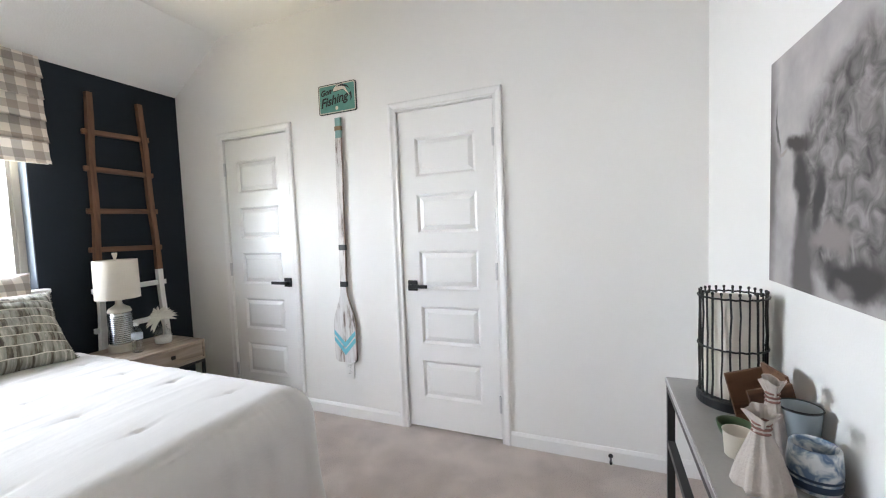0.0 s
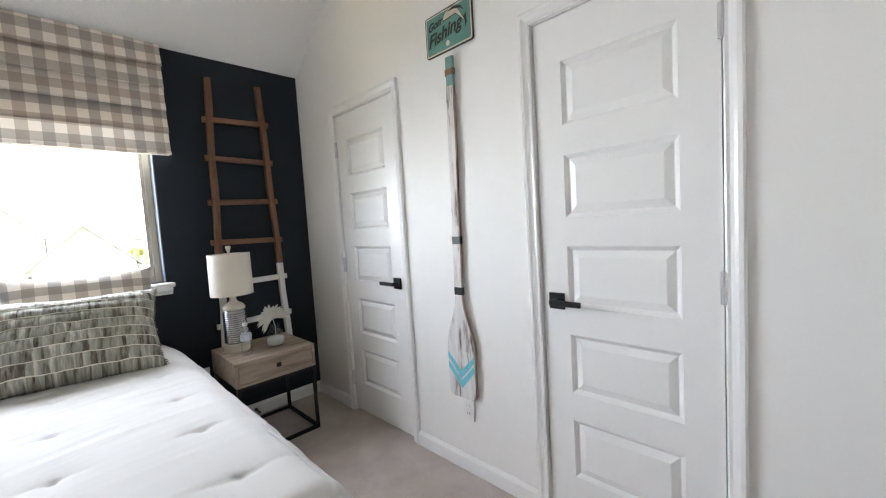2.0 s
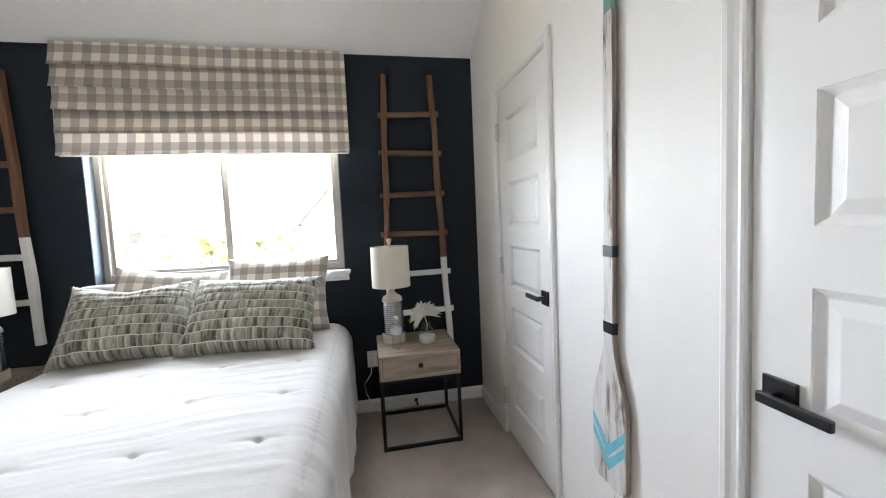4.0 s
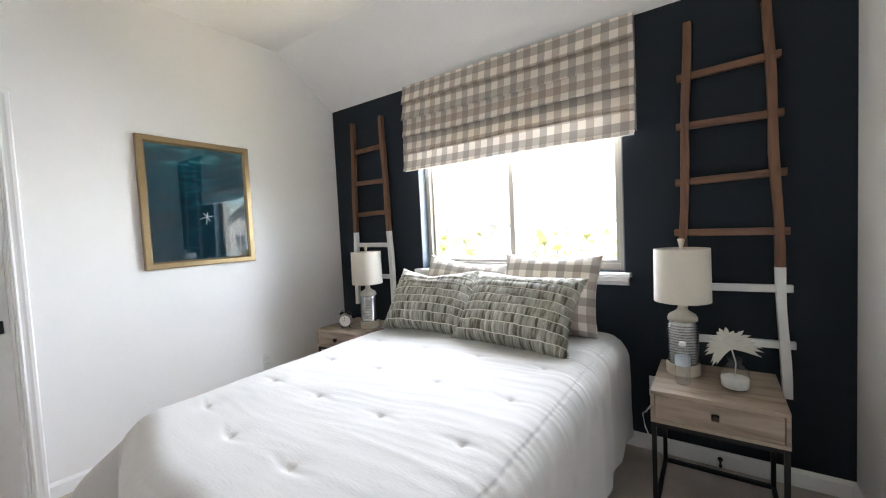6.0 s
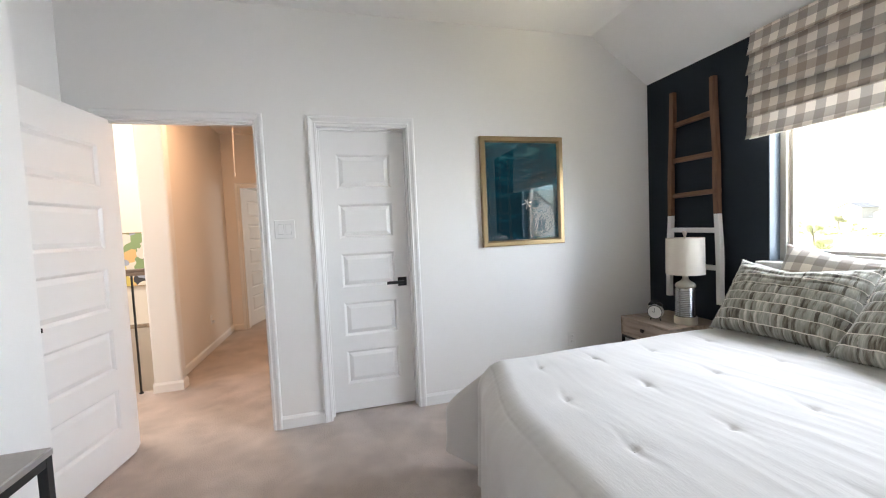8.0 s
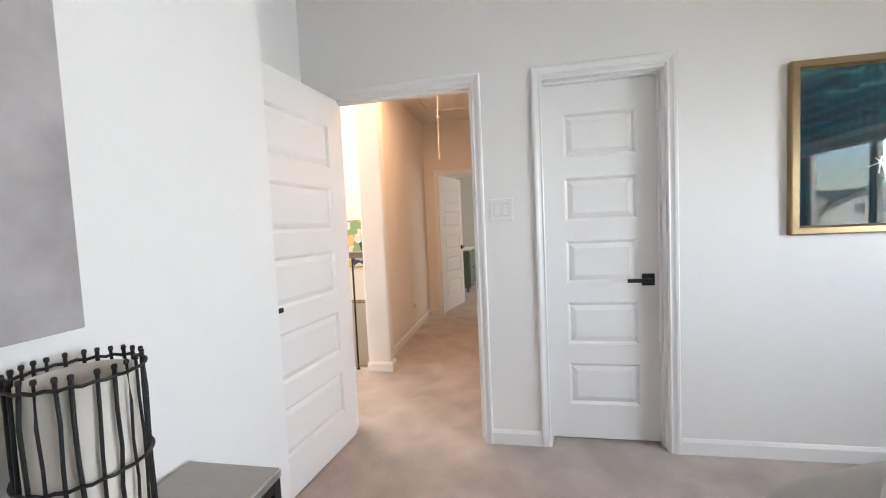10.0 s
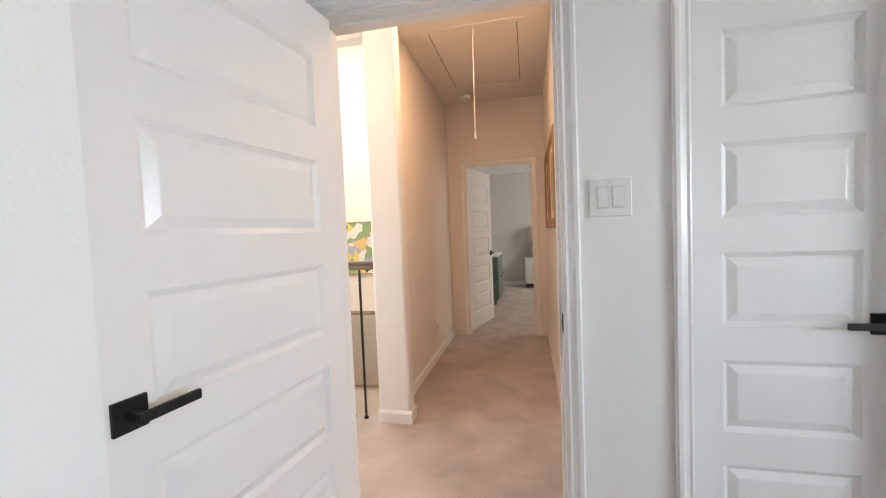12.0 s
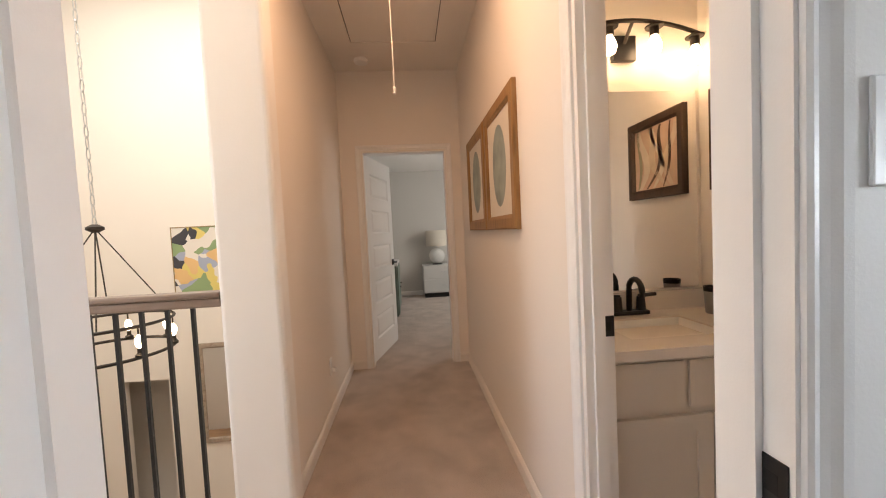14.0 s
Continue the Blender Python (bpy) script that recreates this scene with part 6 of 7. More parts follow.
part("handrail", bm, RAILWOOD, railing, "brown wooden handrail")
for k in range(15):
    x = 0.1105 + 0.0900 * k
    part("baluster", boxes((x - 0.0065, x + 0.0065, -0.0065, 0.0065, 0.0, 1.033)), BLACK, railing, "thin black iron baluster")
    part("shoe", lathe([(0.017, 0), (0.017, 0.008), (0.010, 0.018)], 12, m=pose(x, 0, 0)), BLACK, railing)

# chandelier in the stair void
ch = base("chandelier", pose(2.72, -3.55, 0.71), "dark iron ring chandelier with candle bulbs on a chain", "chandelier")
IRON = material("dark_bronze_iron", (0.03, 0.024, 0.02), 0.45, metal=0.4, vary=0.2, scale=20)
BULB = glow("warm_bulb", (1.0, 0.66, 0.37), 7.0)
for z, rad in ((0.0, 0.43), (-0.22, 0.43)):
    part("ring", tube([(rad * math.cos(2 * math.pi * q / 48), rad * math.sin(2 * math.pi * q / 48), z) for q in range(49)], 0.012, 8, cap=False), IRON, ch, smooth=True)
for k in range(8):
    a = 2 * math.pi * (k + 0.35) / 8
    x, y = 0.43 * math.cos(a), 0.43 * math.sin(a)
    part("upright", tube([(x, y, -0.22), (x, y, 0.0)], 0.006, 6), IRON, ch)
    part("candle_cup", lathe([(0.028, -0.005), (0.030, 0.012), (0.016, 0.022), (0.014, 0.06)], 16, m=pose(x, y, -0.21)), IRON, ch)
    part("bulb", lathe([(0.010, 0.06), (0.026, 0.10), (0.022, 0.13), (0.004, 0.155)], 16, m=pose(x, y, -0.21)), BULB, ch, "glowing clear bulb", smooth=True)
for k in range(4):
    a = 2 * math.pi * (k + 0.35) / 4
    part("stay", tube([(0.43 * math.cos(a), 0.43 * math.sin(a), 0.0), (0, 0, 0.70)], 0.005, 6), IRON, ch)
part("hub", lathe([(0.02, 0.67), (0.055, 0.69), (0.055, 0.71), (0.02, 0.73)], 20), IRON, ch)
for k in range(44):
    z = 0.745 + 0.082 * k
    pts = [(0.013 * math.cos(2 * math.pi * q / 12), 0, z + 0.048 * math.sin(2 * math.pi * q / 12)) for q in range(13)]
    if k % 2:
        pts = [(0, p[0], p[2]) for p in pts]
    part("chain_link", tube(pts, 0.0045, 5, cap=False), STEEL, ch, smooth=True)
part("canopy", lathe([(0.07, 4.72), (0.06, 4.76), (0.06, 4.779)], 20), IRON, ch)

# bright abstract painting on the far wall of the void
ABS = material("abstract_paint", (0.5, 0.5, 0.4), 0.6)
nt = ABS.node_tree
tcn = nt.nodes.new("ShaderNodeTexCoord")
vor = nt.nodes.new("ShaderNodeTexVoronoi")
vor.inputs["Scale"].default_value = 6.0
nz2 = nt.nodes.new("ShaderNodeTexNoise")
nz2.inputs["Scale"].default_value = 3.0
mixv = nt.nodes.new("ShaderNodeVectorMath")
mixv.operation = "MULTIPLY_ADD"
nt.links.new(tcn.outputs["Object"], nz2.inputs["Vector"])
nt.links.new(nz2.outputs["Color"], mixv.inputs[0])
mixv.inputs[1].default_value = (0.35, 0.35, 0.35)
nt.links.new(tcn.outputs["Object"], mixv.inputs[2])
nt.links.new(mixv.outputs[0], vor.inputs["Vector"])
sepc = nt.nodes.new("ShaderNodeSeparateColor")
nt.links.new(vor.outputs["Color"], sepc.inputs[0])
rmp = ramp_of(nt, sepc.outputs[0], [(0.0, (0.05, 0.05, 0.06)), (0.14, (0.26, 0.36, 0.18)), (0.34, (0.70, 0.58, 0.18)), (0.54, (0.74, 0.70, 0.64)), (0.74, (0.36, 0.40, 0.52)), (0.9, (0.72, 0.48, 0.22))])
rmp.color_ramp.interpolation = "CONSTANT"
nt.links.new(rmp.outputs[0], nt.nodes["Principled BSDF"].inputs["Base Color"])
art = base("abstract_painting", pose(2.75, -6.098, 0.55, 0, 0, 0), "colourful abstract painting in a thin gold frame", "picture")
part("painting_canvas", boxes((0.012, 0.90, 0.001, 0.030, 0.012, 0.93)), ABS, art)
picture_frame(art, 0.912, 0.942, 0.014, 0.036, GOLD, y_out=1)

# lower storey seen between the balusters
lean = base("wall_mirror", pose(2.70, -6.098, -1.54), "wood-framed mirror hanging on the lower wall", "mirror")
MIRROR = material("mirror_silver", (0.85, 0.85, 0.85), 0.02, metal=1.0, vary=0.0)
picture_frame(lean, 0.75, 1.41, 0.07, 0.03, OAK, y_out=1)
part("mirror_glass", boxes((0.07, 0.68, 0.005, 0.012, 0.07, 1.34)), MIRROR, lean)
bench = base("bench", pose(3.3, -5.75, -3.3), "dark grey upholstered bench downstairs", "bench")
for nm, it in (("seat", (0, 0.9, -0.2, 0.2, 0.30, 0.46)), ("leg", (0.02, 0.06, -0.18, -0.14, 0, 0.30)), ("leg", (0.84, 0.88, -0.18, -0.14, 0, 0.30)), ("leg", (0.02, 0.06, 0.14, 0.18, 0, 0.30)), ("leg", (0.84, 0.88, 0.14, 0.18, 0, 0.30))):
    part(nm, boxes(it, bevel=0.004), BLACK if nm == "leg" else material("charcoal_cloth", (0.06, 0.06, 0.065), 0.9), bench)

# ---------------------------------------------------------------- far bedroom
GREYP = material("pale_grey_furniture_paint", (0.60, 0.60, 0.59), 0.4, vary=0.03, scale=6)
dresser = base("dresser", pose(-0.70, -8.27, 0), "pale grey two-drawer dresser by the far wall", "dresser")
part("body", boxes((0, 0.92, 0, 0.42, 0.09, 0.62), bevel=0.004), GREYP, dresser)
part("plinth", boxes((0.03, 0.89, 0.02, 0.39, 0, 0.09)), BLACK, dresser, "dark recessed plinth")
for z in (0.11, 0.365):
    bm = bmesh.new()
    box(bm, 0.02, 0.90, 0.421, 0.437, z, z + 0.235, bevel=0.003)
    dw_ = part("drawer", bm, GREYP, dresser)
    part("pull", tube([(0.36, 0.437, z + 0.13), (0.37, 0.457, z + 0.13), (0.55, 0.457, z + 0.13), (0.56, 0.437, z + 0.13)], 0.006, 8), STEEL, dw_, "steel bar pull")
fl = base("ball_lamp", pose(-0.08, -8.05, 0.6205), "white ball-based lamp with a white drum shade", "lamp")
part("foot", lathe([(0.10, 0), (0.10, 0.012), (0.02, 0.02)], 28), BLACK, fl)
part("ball", lathe([(0.15 * math.sin(math.pi * (0.06 + 0.88 * q / 16)), 0.165 - 0.15 * math.cos(math.pi * (0.06 + 0.88 * q / 16))) for q in range(17)], 32), material("white_coral_ball", (0.72, 0.71, 0.69), 0.8, vary=0.1, scale=60, bump=0.006, bump_scale=60), fl, smooth=True)
part("stem", lathe([(0.012, 0.31), (0.012, 0.40)], 12), STEEL, fl)
part("shade", lathe([(0.205, 0.36), (0.200, 0.66), (0.197, 0.66), (0.202, 0.362)], 40, closed=False), SHADE, fl, smooth=True)
SAGE = material("sage_green_paint", (0.16, 0.21, 0.18), 0.45, vary=0.08, scale=8)
desk = base("cabinet", pose(0.64, -7.0, 0), "sage green cabinet half hidden by the far door", "cabinet")
part("cabinet_body", boxes((0, 0.45, 0, 1.0, 0.08, 0.80), bevel=0.004), SAGE, desk)
part("cabinet_top", boxes((-0.015, 0.465, -0.015, 1.015, 0.80, 0.828), bevel=0.004), CHALK, desk, "white top")
for y in (0.03, 0.51):
    bm = bmesh.new()
    box(bm, -0.016, -0.001, y, y + 0.46, 0.10, 0.78, bevel=0.002)
    dr_ = part("cabinet_door", bm, SAGE, desk)
    part("knob", lathe([(0.006, 0), (0.006, 0.012), (0.014, 0.018), (0.012, 0.026)], 14, m=Matrix.Translation((-0.016, y + 0.08, 0.45)) @ pose(0, 0, 0, 0, -90, 0)), BLACK, dr_)
for sx in (0.03, 0.38):
    for sy in (0.03, 0.93):
        part("cabinet_foot", boxes((sx, sx + 0.04, sy, sy + 0.04, 0, 0.08)), SAGE, desk)
sd = base("smoke_detector", pose(0.30, -6.3, 2.47), "round white smoke detector in the far bedroom", "smoke detector")
part("detector_body", lathe([(0.065, -0.001), (0.068, -0.014), (0.058, -0.038), (0.03, -0.044)], 32), PLASTIC, sd)

# ---------------------------------------------------------------- bathroom
QUARTZ = material("white_quartz", (0.74, 0.68, 0.62), 0.2, vary=0.04, scale=14)
VANITY = material("putty_cabinet_paint", (0.63, 0.57, 0.50), 0.45, vary=0.03, scale=6)
BXL, BXR, BYB, BYF = -0.933, HALL_R - 0.094, -2.218, -1.68
vanity = base("bath_vanity", pose(BXL, BYB, 0), "putty painted vanity cabinet with shaker fronts", "vanity")
vw, vd = BXR - BXL, BYF - BYB
part("body", boxes((0, vw, 0, vd - 0.035, 0.09, 0.818)), VANITY, vanity)
part("plinth", boxes((0, vw, 0, vd - 0.09, 0, 0.09)), VANITY, vanity)


def shaker(name, x0, x1, z0, z1, parent, rail):
    y = vd - 0.035
    bm = boxes((x0, x1, y + 0.0005, y + 0.011, z0, z1))
    part(name, bm, VANITY, parent)
    if rail:
        bm = boxes((x0, x0 + rail, y + 0.011, y + 0.019, z0, z1), (x1 - rail, x1, y + 0.011, y + 0.019, z0, z1), (x0 + rail, x1 - rail, y + 0.011, y + 0.019, z0, z0 + rail), (x0 + rail, x1 - rail, y + 0.011, y + 0.019, z1 - rail, z1))
        part(name + "_frame", bm, VANITY, parent)


shaker("drawer_front", 0.004, 0.455, 0.640, 0.800, vanity, 0)
shaker("drawer_front", 0.475, vw - 0.004, 0.640, 0.800, vanity, 0)
shaker("cabinet_door", 0.004, vw / 2 - 0.003, 0.10, 0.615, vanity, 0.055)
shaker("cabinet_door", vw / 2 + 0.003, vw - 0.004, 0.10, 0.615, vanity, 0.055)
ctop = base("quartz_countertop", pose(BXL, BYB, 0.818), "white quartz vanity top with an undermount basin", "countertop")
bx0, bx1, by0, by1 = 0.22, 0.60, 0.14, 0.42
part("slab", boxes((0, vw, 0, by0, 0.001, 0.036), (0, vw, by1, vd, 0.001, 0.036), (0, bx0, by0, by1, 0.001, 0.036), (bx1, vw, by0, by1, 0.001, 0.036)), QUARTZ, ctop)
part("backsplash", boxes((0, vw, 0, 0.02, 0.036, 0.125)), QUARTZ, ctop)
bm = bmesh.new()
lp = []
for ins, z in ((0, 0.030), (0.01, 0.0), (0.03, -0.05), (0.07, -0.075)):
    lp.append([bm.verts.new(p) for p in ((bx0 + ins, by0 + ins, z), (bx1 - ins, by0 + ins, z), (bx1 - ins, by1 - ins, z), (bx0 + ins, by1 - ins, z))])
for a, b in zip(lp, lp[1:]):
    for k in range(4):
        bm.faces.new((a[k], a[(k + 1) % 4], b[(k + 1) % 4], b[k]))
bm.faces.new(lp[-1])
part("basin", bm, PLASTIC, ctop, "white basin")
fau = base("faucet", pose(-0.535, BYB + 0.062, 0.8545), "matt black gooseneck faucet with two levers", "faucet")
bm = bmesh.new()
box(bm, -0.085, 0.085, -0.024, 0.024, 0, 0.018, bevel=0.004)
part("deck_plate", bm, BLACK, fau)
pts = [(0, 0, 0.018), (0, 0, 0.115)] + [(0, 0.05 - 0.05 * math.cos(radians(a)), 0.115 + 0.05 * math.sin(radians(a))) for a in range(20, 181, 20)] + [(0, 0.10, 0.095)]
part("spout", tube(pts, 0.0125, 12), BLACK, fau, smooth=True)
for sx in (-1, 1):
    part("valve", lathe([(0.022, 0.014), (0.019, 0.05), (0.017, 0.080)], 18, m=pose(sx * 0.055, 0, 0)), BLACK, fau)
    part("lever", tube([(sx * 0.045, 0, 0.082), (sx * 0.125, 0.0, 0.086)], 0.009, 8), BLACK, fau)
mir = base("bath_mirror", pose(BXL + 0.02, BYB + 0.002, 0.955), "frameless mirror over the vanity", "mirror")
part("mirror_glass", boxes((0, vw - 0.025, 0, 0.005, 0, 0.905)), MIRROR, mir)
bar = base("vanity_light", pose(-0.565, BYB + 0.001, 2.045), "dark curved vanity light bar with bare bulbs", "wall light")
bm = bmesh.new()
box(bm, -0.055, 0.055, 0, 0.025, -0.055, 0.055, bevel=0.003)
part("back_plate", bm, BLACK, bar)
part("arm", tube([(0, 0.025, 0.02), (0, 0.09, 0.080)], 0.008, 8), IRON, bar)
part("curved_bar", tube([(-0.30 + 0.60 * q / 16, 0.09, 0.085 - 0.055 * (2 * q / 16 - 1) ** 2) for q in range(17)], 0.009, 8), IRON, bar, smooth=True)
for x in (-0.283, -0.098, 0.105, 0.283):
    z = 0.085 - 0.055 * (x / 0.30) ** 2
    part("socket", lathe([(0.036, -0.012), (0.038, -0.006), (0.022, 0.0), (0.020, 0.004)], 18, m=pose(x, 0.09, z - 0.012)), IRON, bar)
    part("socket_neck", lathe([(0.019, -0.045), (0.019, -0.012)], 16, m=pose(x, 0.09, z - 0.012)), IRON, bar)
    part("bulb", lathe([(0.012, -0.045), (0.026, -0.075), (0.030, -0.095), (0.022, -0.118), (0.004, -0.127)], 18, m=pose(x, 0.09, z - 0.012)), BULB, bar, "glowing clear bulb", smooth=True)
bp_ = base("bath_picture", Matrix.Translation((-0.934, -1.66, 1.395)) @ pose(0, 0, 0, 0, 0, -90) @ Matrix.Diagonal((1, 1, 1, 1)), "dark framed picture of tall pale strokes", "picture")
picture_frame(bp_, 0.47, 0.44, 0.05, 0.03, wood("dark_walnut_frame", (0.06, 0.032, 0.018), (0.03, 0.015, 0.009), "z"), y_out=1)
part("print", boxes((0.048, 0.422, 0.006, 0.012, 0.048, 0.392)), material("blush_print_ground", (0.60, 0.44, 0.33), 0.7, vary=0.25, scale=9), bp_)
for x0, x1, bow, wide_, c in ((0.10, 0.14, 0.05, 0.030, (0.70, 0.62, 0.50)), (0.16, 0.33, 0.05, 0.016, (0.10, 0.06, 0.045)), (0.33, 0.15, -0.05, 0.026, (0.62, 0.52, 0.40)), (0.22, 0.26, 0.06, 0.020, (0.72, 0.66, 0.56)), (0.37, 0.36, -0.05, 0.026, (0.66, 0.55, 0.42)), (0.08, 0.10, 0.02, 0.014, (0.30, 0.30, 0.20)), (0.30, 0.38, 0.02, 0.010, (0.13, 0.07, 0.05))):
    bm = bmesh.new()
    pair_ = []
    for q in range(13):
        f_ = q / 12
        x = x0 + (x1 - x0) * f_ + bow * math.sin(math.pi * 1.5 * f_)
        x = min(0.400, max(0.070, x))
        hw = wide_ * (0.25 + 0.75 * math.sin(math.pi * (0.1 + 0.8 * f_)))
        z = 0.055 + 0.33 * f_
        pair_.append([bm.verts.new((min(0.42, max(0.05, x + e * hw)), y, z)) for y in (0.0122, 0.0130) for e in (-1, 1)])
    for p0, p1 in zip(pair_, pair_[1:]):
        for i, j in ((2, 3), (3, 1), (1, 0), (0, 2)):
            bm.faces.new((p0[i], p0[j], p1[j], p1[i]))
    bmesh.ops.recalc_face_normals(bm, faces=bm.faces)
    part("stroke", bm, material("painted_stroke", c, 0.7, vary=0.2, scale=12), bp_)
cup = base("tumbler", pose(-0.875, -2.075, 0.8545), "grey tumbler with a dark rim on the vanity", "cup")
part("cup_body", lathe([(0.030, 0), (0.032, 0.003), (0.038, 0.10), (0.036, 0.10), (0.029, 0.008)], 28), material("grey_glaze", (0.22, 0.21, 0.20), 0.4), cup, smooth=True)
part("cup_rim", lathe([(0.0385, 0.098), (0.040, 0.118), (0.036, 0.118), (0.0362, 0.098)], 28, closed=False), BLACK, cup)

# ---------------------------------------------------------------- outside the window
GROUND = -3.35
GRASS = material("sunlit_lawn", (0.36, 0.33, 0.16), 0.95, vary=0.3, scale=0.25, fine=0.6, bump_scale=3)
tagged(part("ground", boxes((-1500, -3.6, -1500, 1500, GROUND - 0.5, GROUND)), GRASS), "sunlit grass reaching to the horizon", "ground", kind="structure")
ASPH = material("pale_street", (0.22, 0.21, 0.20), 0.9, vary=0.1, scale=0.6)
tagged(part("road", boxes((-24, -17, -300, 300, GROUND, GROUND + 0.02)), ASPH), "pale street below the window", "road", kind="structure")
tagged(part("pavement", boxes((-27, -25.4, -300, 300, GROUND, GROUND + 0.08)), CONCRETE), "pale concrete pavement", "pavement", kind="structure")
SIDING = material("white_board_siding", (0.76, 0.74, 0.71), 0.8, vary=0.05, scale=2)
BRICK = material("tan_brick", (0.46, 0.40, 0.35), 0.9, vary=0.2, scale=12)
SHINGLE = material("grey_shingle", (0.15, 0.145, 0.14), 0.9, vary=0.25, scale=9)
PANE = material("dark_window_pane", (0.17, 0.18, 0.20), 0.08, vary=0.2, scale=2)


def house(m, w, d, eave, rise, mat, storeys, label):
    """Gabled house, the gable towards local -y; windows with frames on the gable front."""
    root = base("house", m, label, "house", "houses outside")
    bm = bmesh.new()
    prof = [(-w / 2, 0), (w / 2, 0), (w / 2, eave), (0, eave + rise), (-w / 2, eave)]
    a = [bm.verts.new((x, 0, z)) for x, z in prof]
    b = [bm.verts.new((x, d, z)) for x, z in prof]
    bm.faces.new(a)
    bm.faces.new(b[::-1])
    for k in range(5):
        bm.faces.new((a[k], a[(k + 1) % 5], b[(k + 1) % 5], b[k]))
    bmesh.ops.recalc_face_normals(bm, faces=bm.faces)
    part("wall", bm, mat, root)
    for sgn in (-1, 1):
        bm = bmesh.new()
        o = 0.45
        ex, ez = sgn * (w / 2 + o), eave - o * rise / (w / 2)
        vs = []
        for y in (-o, d + o):
            for dz in (0.02, 0.20):
                vs += [bm.verts.new((0, y, eave + rise + dz)), bm.verts.new((ex, y, ez + dz))]
        for q in ((0, 1, 3, 2), (4, 5, 7, 6), (0, 1, 5, 4), (2, 3, 7, 6), (0, 2, 6, 4), (1, 3, 7, 5)):
            bm.faces.new([vs[i] for i in q])
        bmesh.ops.recalc_face_normals(bm, faces=bm.faces)
        part("roof", bm, SHINGLE, root, "grey shingle roof slope")
    for st_ in range(storeys):
        for x in (-w * 0.28, w * 0.28) if st_ < storeys - 1 or storeys == 1 else (-w * 0.12, w * 0.12):
            z = 0.9 + 2.9 * st_
            wn_ = part("window", boxes((x - 0.55, x + 0.55, -0.05, 0.02, z, z + 1.5)), TRIM, root)
            part("pane", boxes((x - 0.46, x + 0.46, -0.07, -0.051, z + 0.09, z + 1.41)), PANE, wn_)
            part("bar", boxes((x - 0.03, x + 0.03, -0.085, -0.071, z + 0.09, z + 1.41)), TRIM, wn_)
    z = eave + rise * 0.25
    wn_ = part("attic_window", boxes((-0.55, 0.55, -0.05, 0.02, z, z + 0.9)), TRIM, root)
    part("pane", boxes((-0.46, 0.46, -0.07, -0.051, z + 0.08, z + 0.82)), PANE, wn_)
    return root


house(pose(-45, 2.97, GROUND, 0, 0, 90), 6.6, 8, 2.9, 3.2, SIDING, 1, "white gabled garage wing across the street")
house(pose(-46, -2.4, GROUND, 0, 0, 90), 6.0, 10, 5.3, 3.3, SIDING, 2, "white two-storey gabled house across the street")
house(pose(-24.4, 40.4, GROUND, 0, 0, 28.5), 5.2, 9, 6.2, 2.4, SIDING, 2, "white two-storey gabled house down the street")
house(pose(-48.3, 70.4, GROUND, 0, 0, 70), 10, 11, 4.6, 2.9, BRICK, 1, "tan brick house at the far end of the street")
house(pose(-46.6, 57.4, GROUND, 0, 0, 32), 9, 11, 4.9, 2.6, SIDING, 2, "white two-storey house beside the far lawn")
for k in range(16):
    house(pose(-230 - 14 * (k % 3), -290 + 30 * k, GROUND, 0, 0, 80 + 7 * (k % 4)), 11, 12, 3.2 + 2.6 * (k % 2), 2.8, (SIDING, BRICK)[k % 2], 1 + k % 2, "distant gabled house beyond the field")

# yellow-green leaves, paled so that outdoor haze and glare sit in the colour
LEAF = material("glare_paled_foliage", (0.30, 0.31, 0.11), 0.8, vary=0.35, scale=1.2)
BARK = material("grey_brown_bark", (0.12, 0.09, 0.07), 0.95, vary=0.3, scale=6)


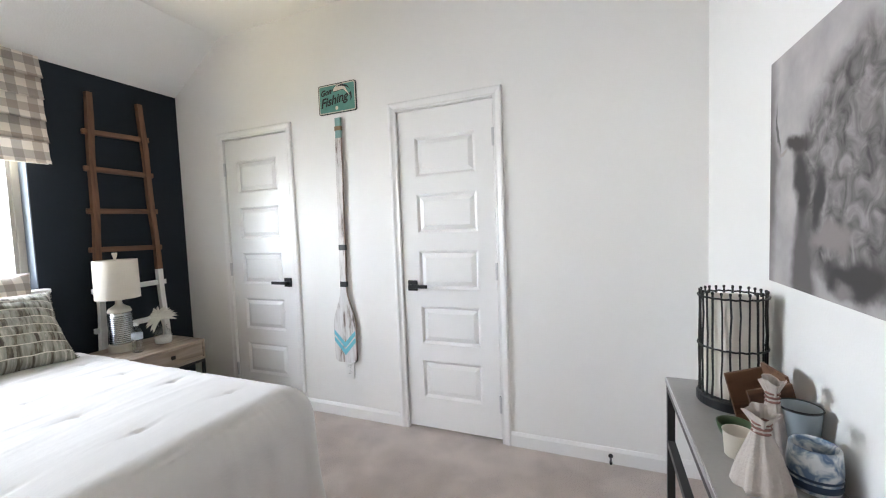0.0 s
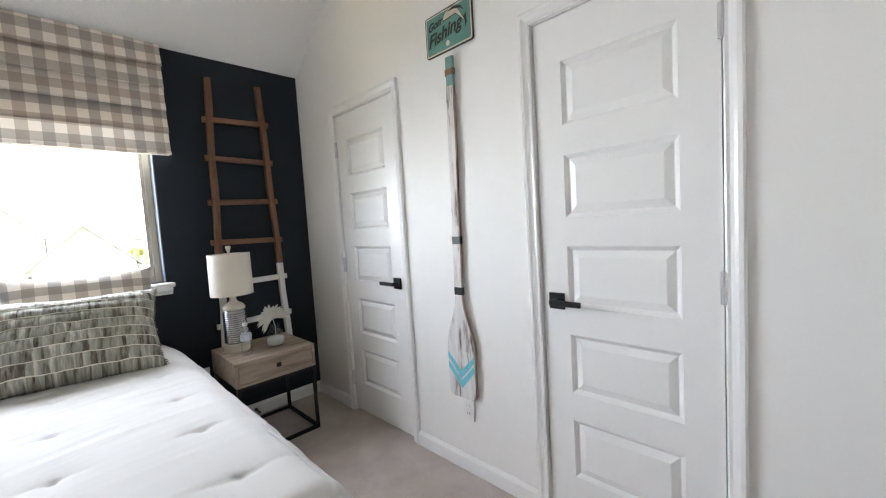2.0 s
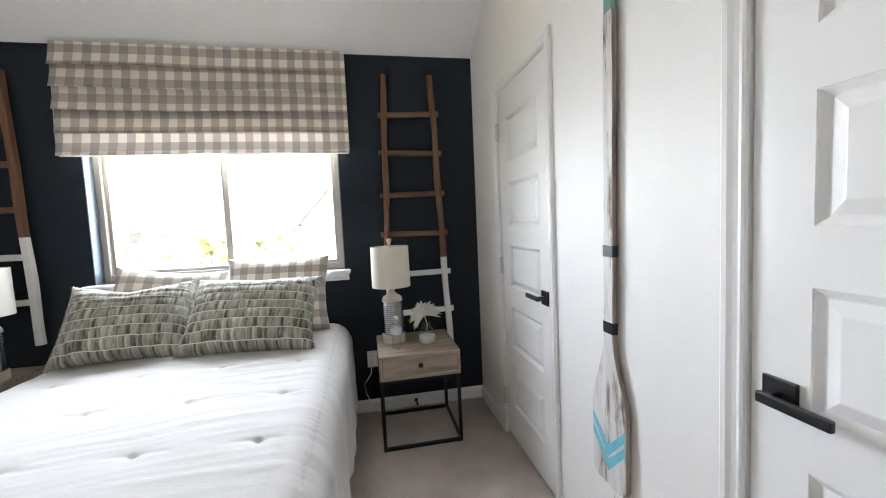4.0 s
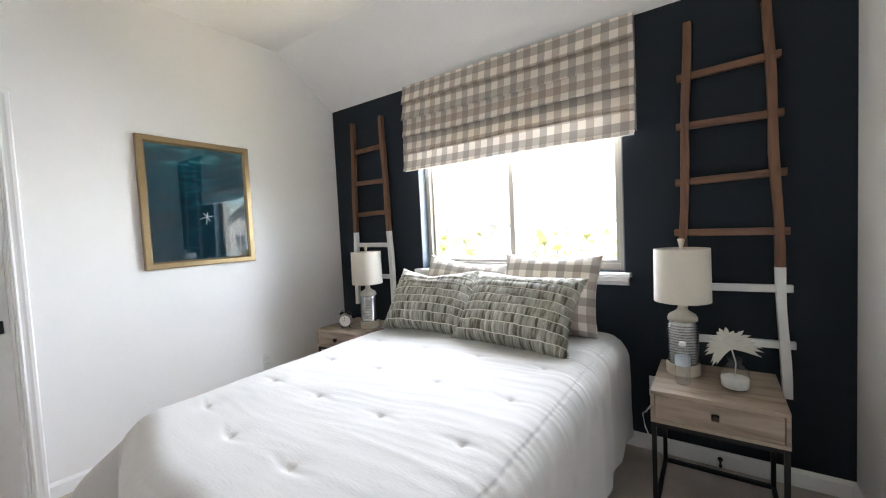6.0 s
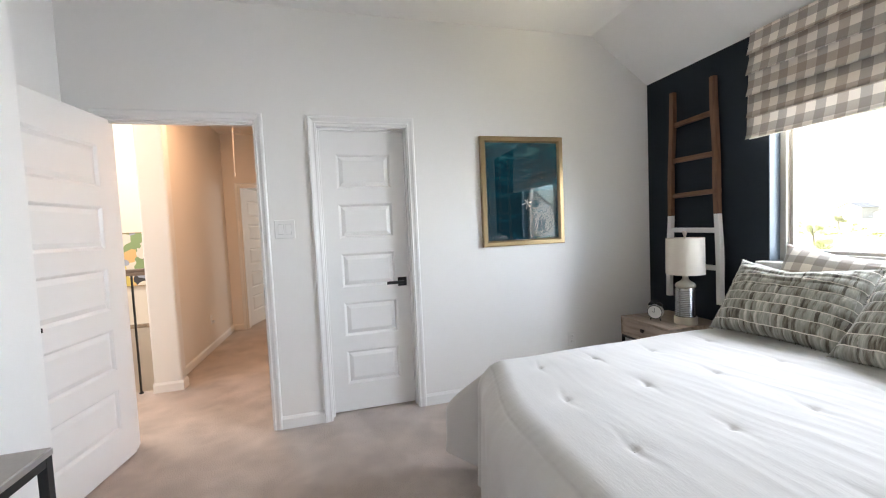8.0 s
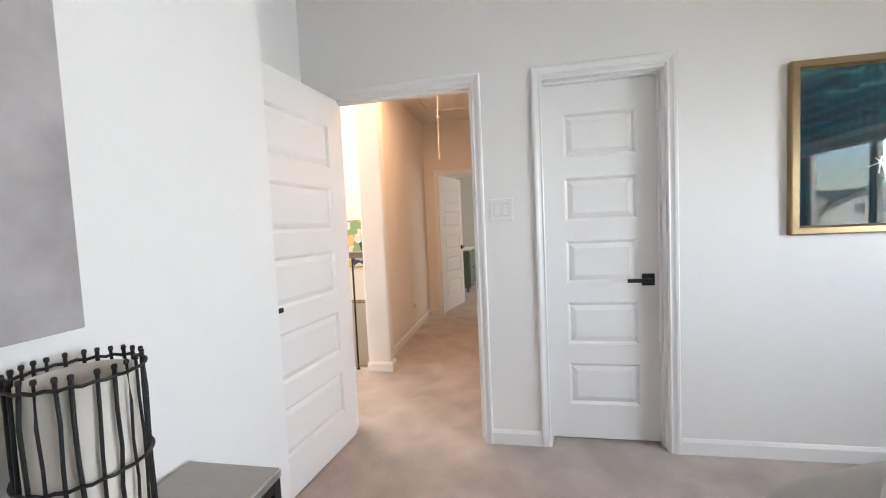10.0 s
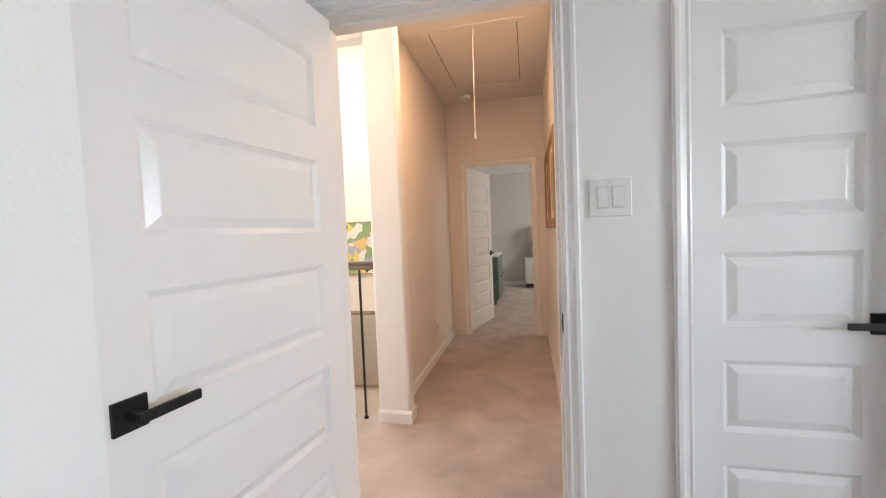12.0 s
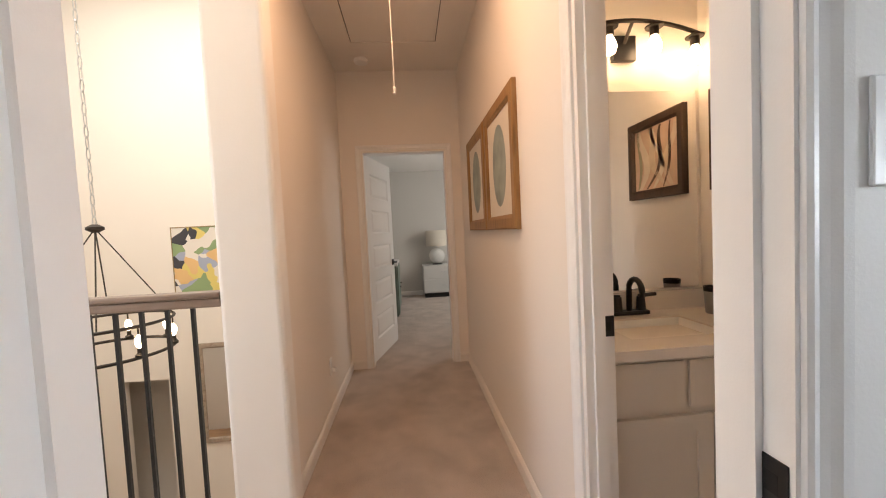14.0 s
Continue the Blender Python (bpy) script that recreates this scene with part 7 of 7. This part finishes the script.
def tree(m, h, seed, label):
    rr = random.Random(seed)
    root = base("tree", m, label, "tree", "trees outside")
    bm = bmesh.new()
    lean_ = (rr.uniform(-0.2, 0.2), rr.uniform(-0.2, 0.2))
    top_ = Vector((lean_[0], lean_[1], h * 0.75))
    for k, (p0, p1, r0, r1) in enumerate([((0, 0, 0), tuple(top_), 0.035 * h, 0.012 * h)] + [((lean_[0] * f_, lean_[1] * f_, h * 0.75 * f_), (lean_[0] + h * 0.25 * math.cos(a), lean_[1] + h * 0.25 * math.sin(a), h * (0.55 + 0.2 * f_)), 0.014 * h, 0.005 * h) for f_, a in ((0.45, 0.4), (0.55, 2.6), (0.65, 4.4), (0.75, 1.5))]):
        d_ = Vector(p1) - Vector(p0)
        rot = d_.to_track_quat("Z", "Y").to_matrix().to_4x4()
        lathe([(r0, 0), ((r0 + r1) / 2, d_.length * 0.5), (r1, d_.length)], 8, m=Matrix.Translation(p0) @ rot, bm=bm)
    part("trunk", bm, BARK, root)
    vs, fs = [], []
    clumps = [(Vector((rr.uniform(-1, 1), rr.uniform(-1, 1), rr.uniform(-0.8, 1.0))), rr.uniform(0.45, 0.8)) for _ in range(16)]
    for _ in range(1500):
        c, cr = rr.choice(clumps)
        d_ = Vector((rr.gauss(0, 1), rr.gauss(0, 1), rr.gauss(0, 1))).normalized() * cr * rr.uniform(0.5, 1.0)
        p = Vector(((c.x * 0.62 + d_.x * 0.5) * h * 0.34, (c.y * 0.62 + d_.y * 0.5) * h * 0.34, h * 0.66 + (c.z * 0.62 + d_.z * 0.5) * h * 0.30))
        u = Vector((rr.gauss(0, 1), rr.gauss(0, 1), rr.gauss(0, 1))).normalized() * h * 0.021
        w_ = u.orthogonal().normalized() * h * 0.014
        i0 = len(vs)
        vs += [p - u, p + w_, p + u, p - w_]
        fs.append((i0, i0 + 1, i0 + 2, i0 + 3))
    me = bpy.data.meshes.new("crown")
    me.from_pydata([tuple(v) for v in vs], [], fs)
    me.materials.append(LEAF)
    ob = new("crown", me)
    ob.parent = root
    return root


rng = random.Random(11)
for x, y, h in ((-40, 8.2, 4.6), (-21, 33.0, 4.2), (-21, 28.5, 3.6), (-48, -14, 5), (-44, -24, 4.5), (-60, -20, 6), (-52, -34, 5), (-66, -38, 6), (-40, -31, 4), (-75, -8, 6), (-70, -52, 6.5), (-58, -50, 5), (-85, -30, 7), (-90, -60, 7), (-80, -75, 7), (-62, 4, 5), (-78, 12, 6), (-55, -66, 5)):
    tree(pose(x, y, GROUND, 0, 0, rng.uniform(0, 360)), h * (0.52 if x < -35 else 1.0), int(-x * 10 + y), "young yellow-green tree on the lawn")
for k in range(16):
    x, y = -rng.uniform(75, 125), -130 + 9.5 * k + rng.uniform(-3, 3)
    tree(pose(x, y, GROUND, 0, 0, rng.uniform(0, 360)), rng.uniform(2.6, 4.2), 900 + k, "small yellow-green tree beyond the lawn")
vs, fs = [], []
for k in range(190):
    cx_, cy_ = -rng.uniform(45, 150), rng.uniform(-170, 70)
    rad, hgt = rng.uniform(0.5, 1.7), rng.uniform(0.4, 1.7)
    for q in range(34):
        a, f_ = rng.uniform(0, 2 * math.pi), rng.random()
        rr_ = rad * math.sqrt(1 - 0.75 * f_) * rng.uniform(0.35, 1.0)
        p = Vector((cx_ + rr_ * math.cos(a), cy_ + rr_ * math.sin(a), GROUND + 0.1 + f_ * hgt))
        u = Vector((rng.gauss(0, 1), rng.gauss(0, 1), rng.gauss(0, 1))).normalized() * rng.uniform(0.12, 0.30)
        w_ = u.orthogonal().normalized() * 0.16
        i0 = len(vs)
        vs += [p - u, p + w_, p + u, p - w_]
        fs.append((i0, i0 + 1, i0 + 2, i0 + 3))
me = bpy.data.meshes.new("shrubs")
me.from_pydata([tuple(v) for v in vs], [], fs)
me.materials.append(LEAF)
tagged(new("shrubs", me), "scattered yellow-green shrubs across the far field", "shrubs", kind="stuff")
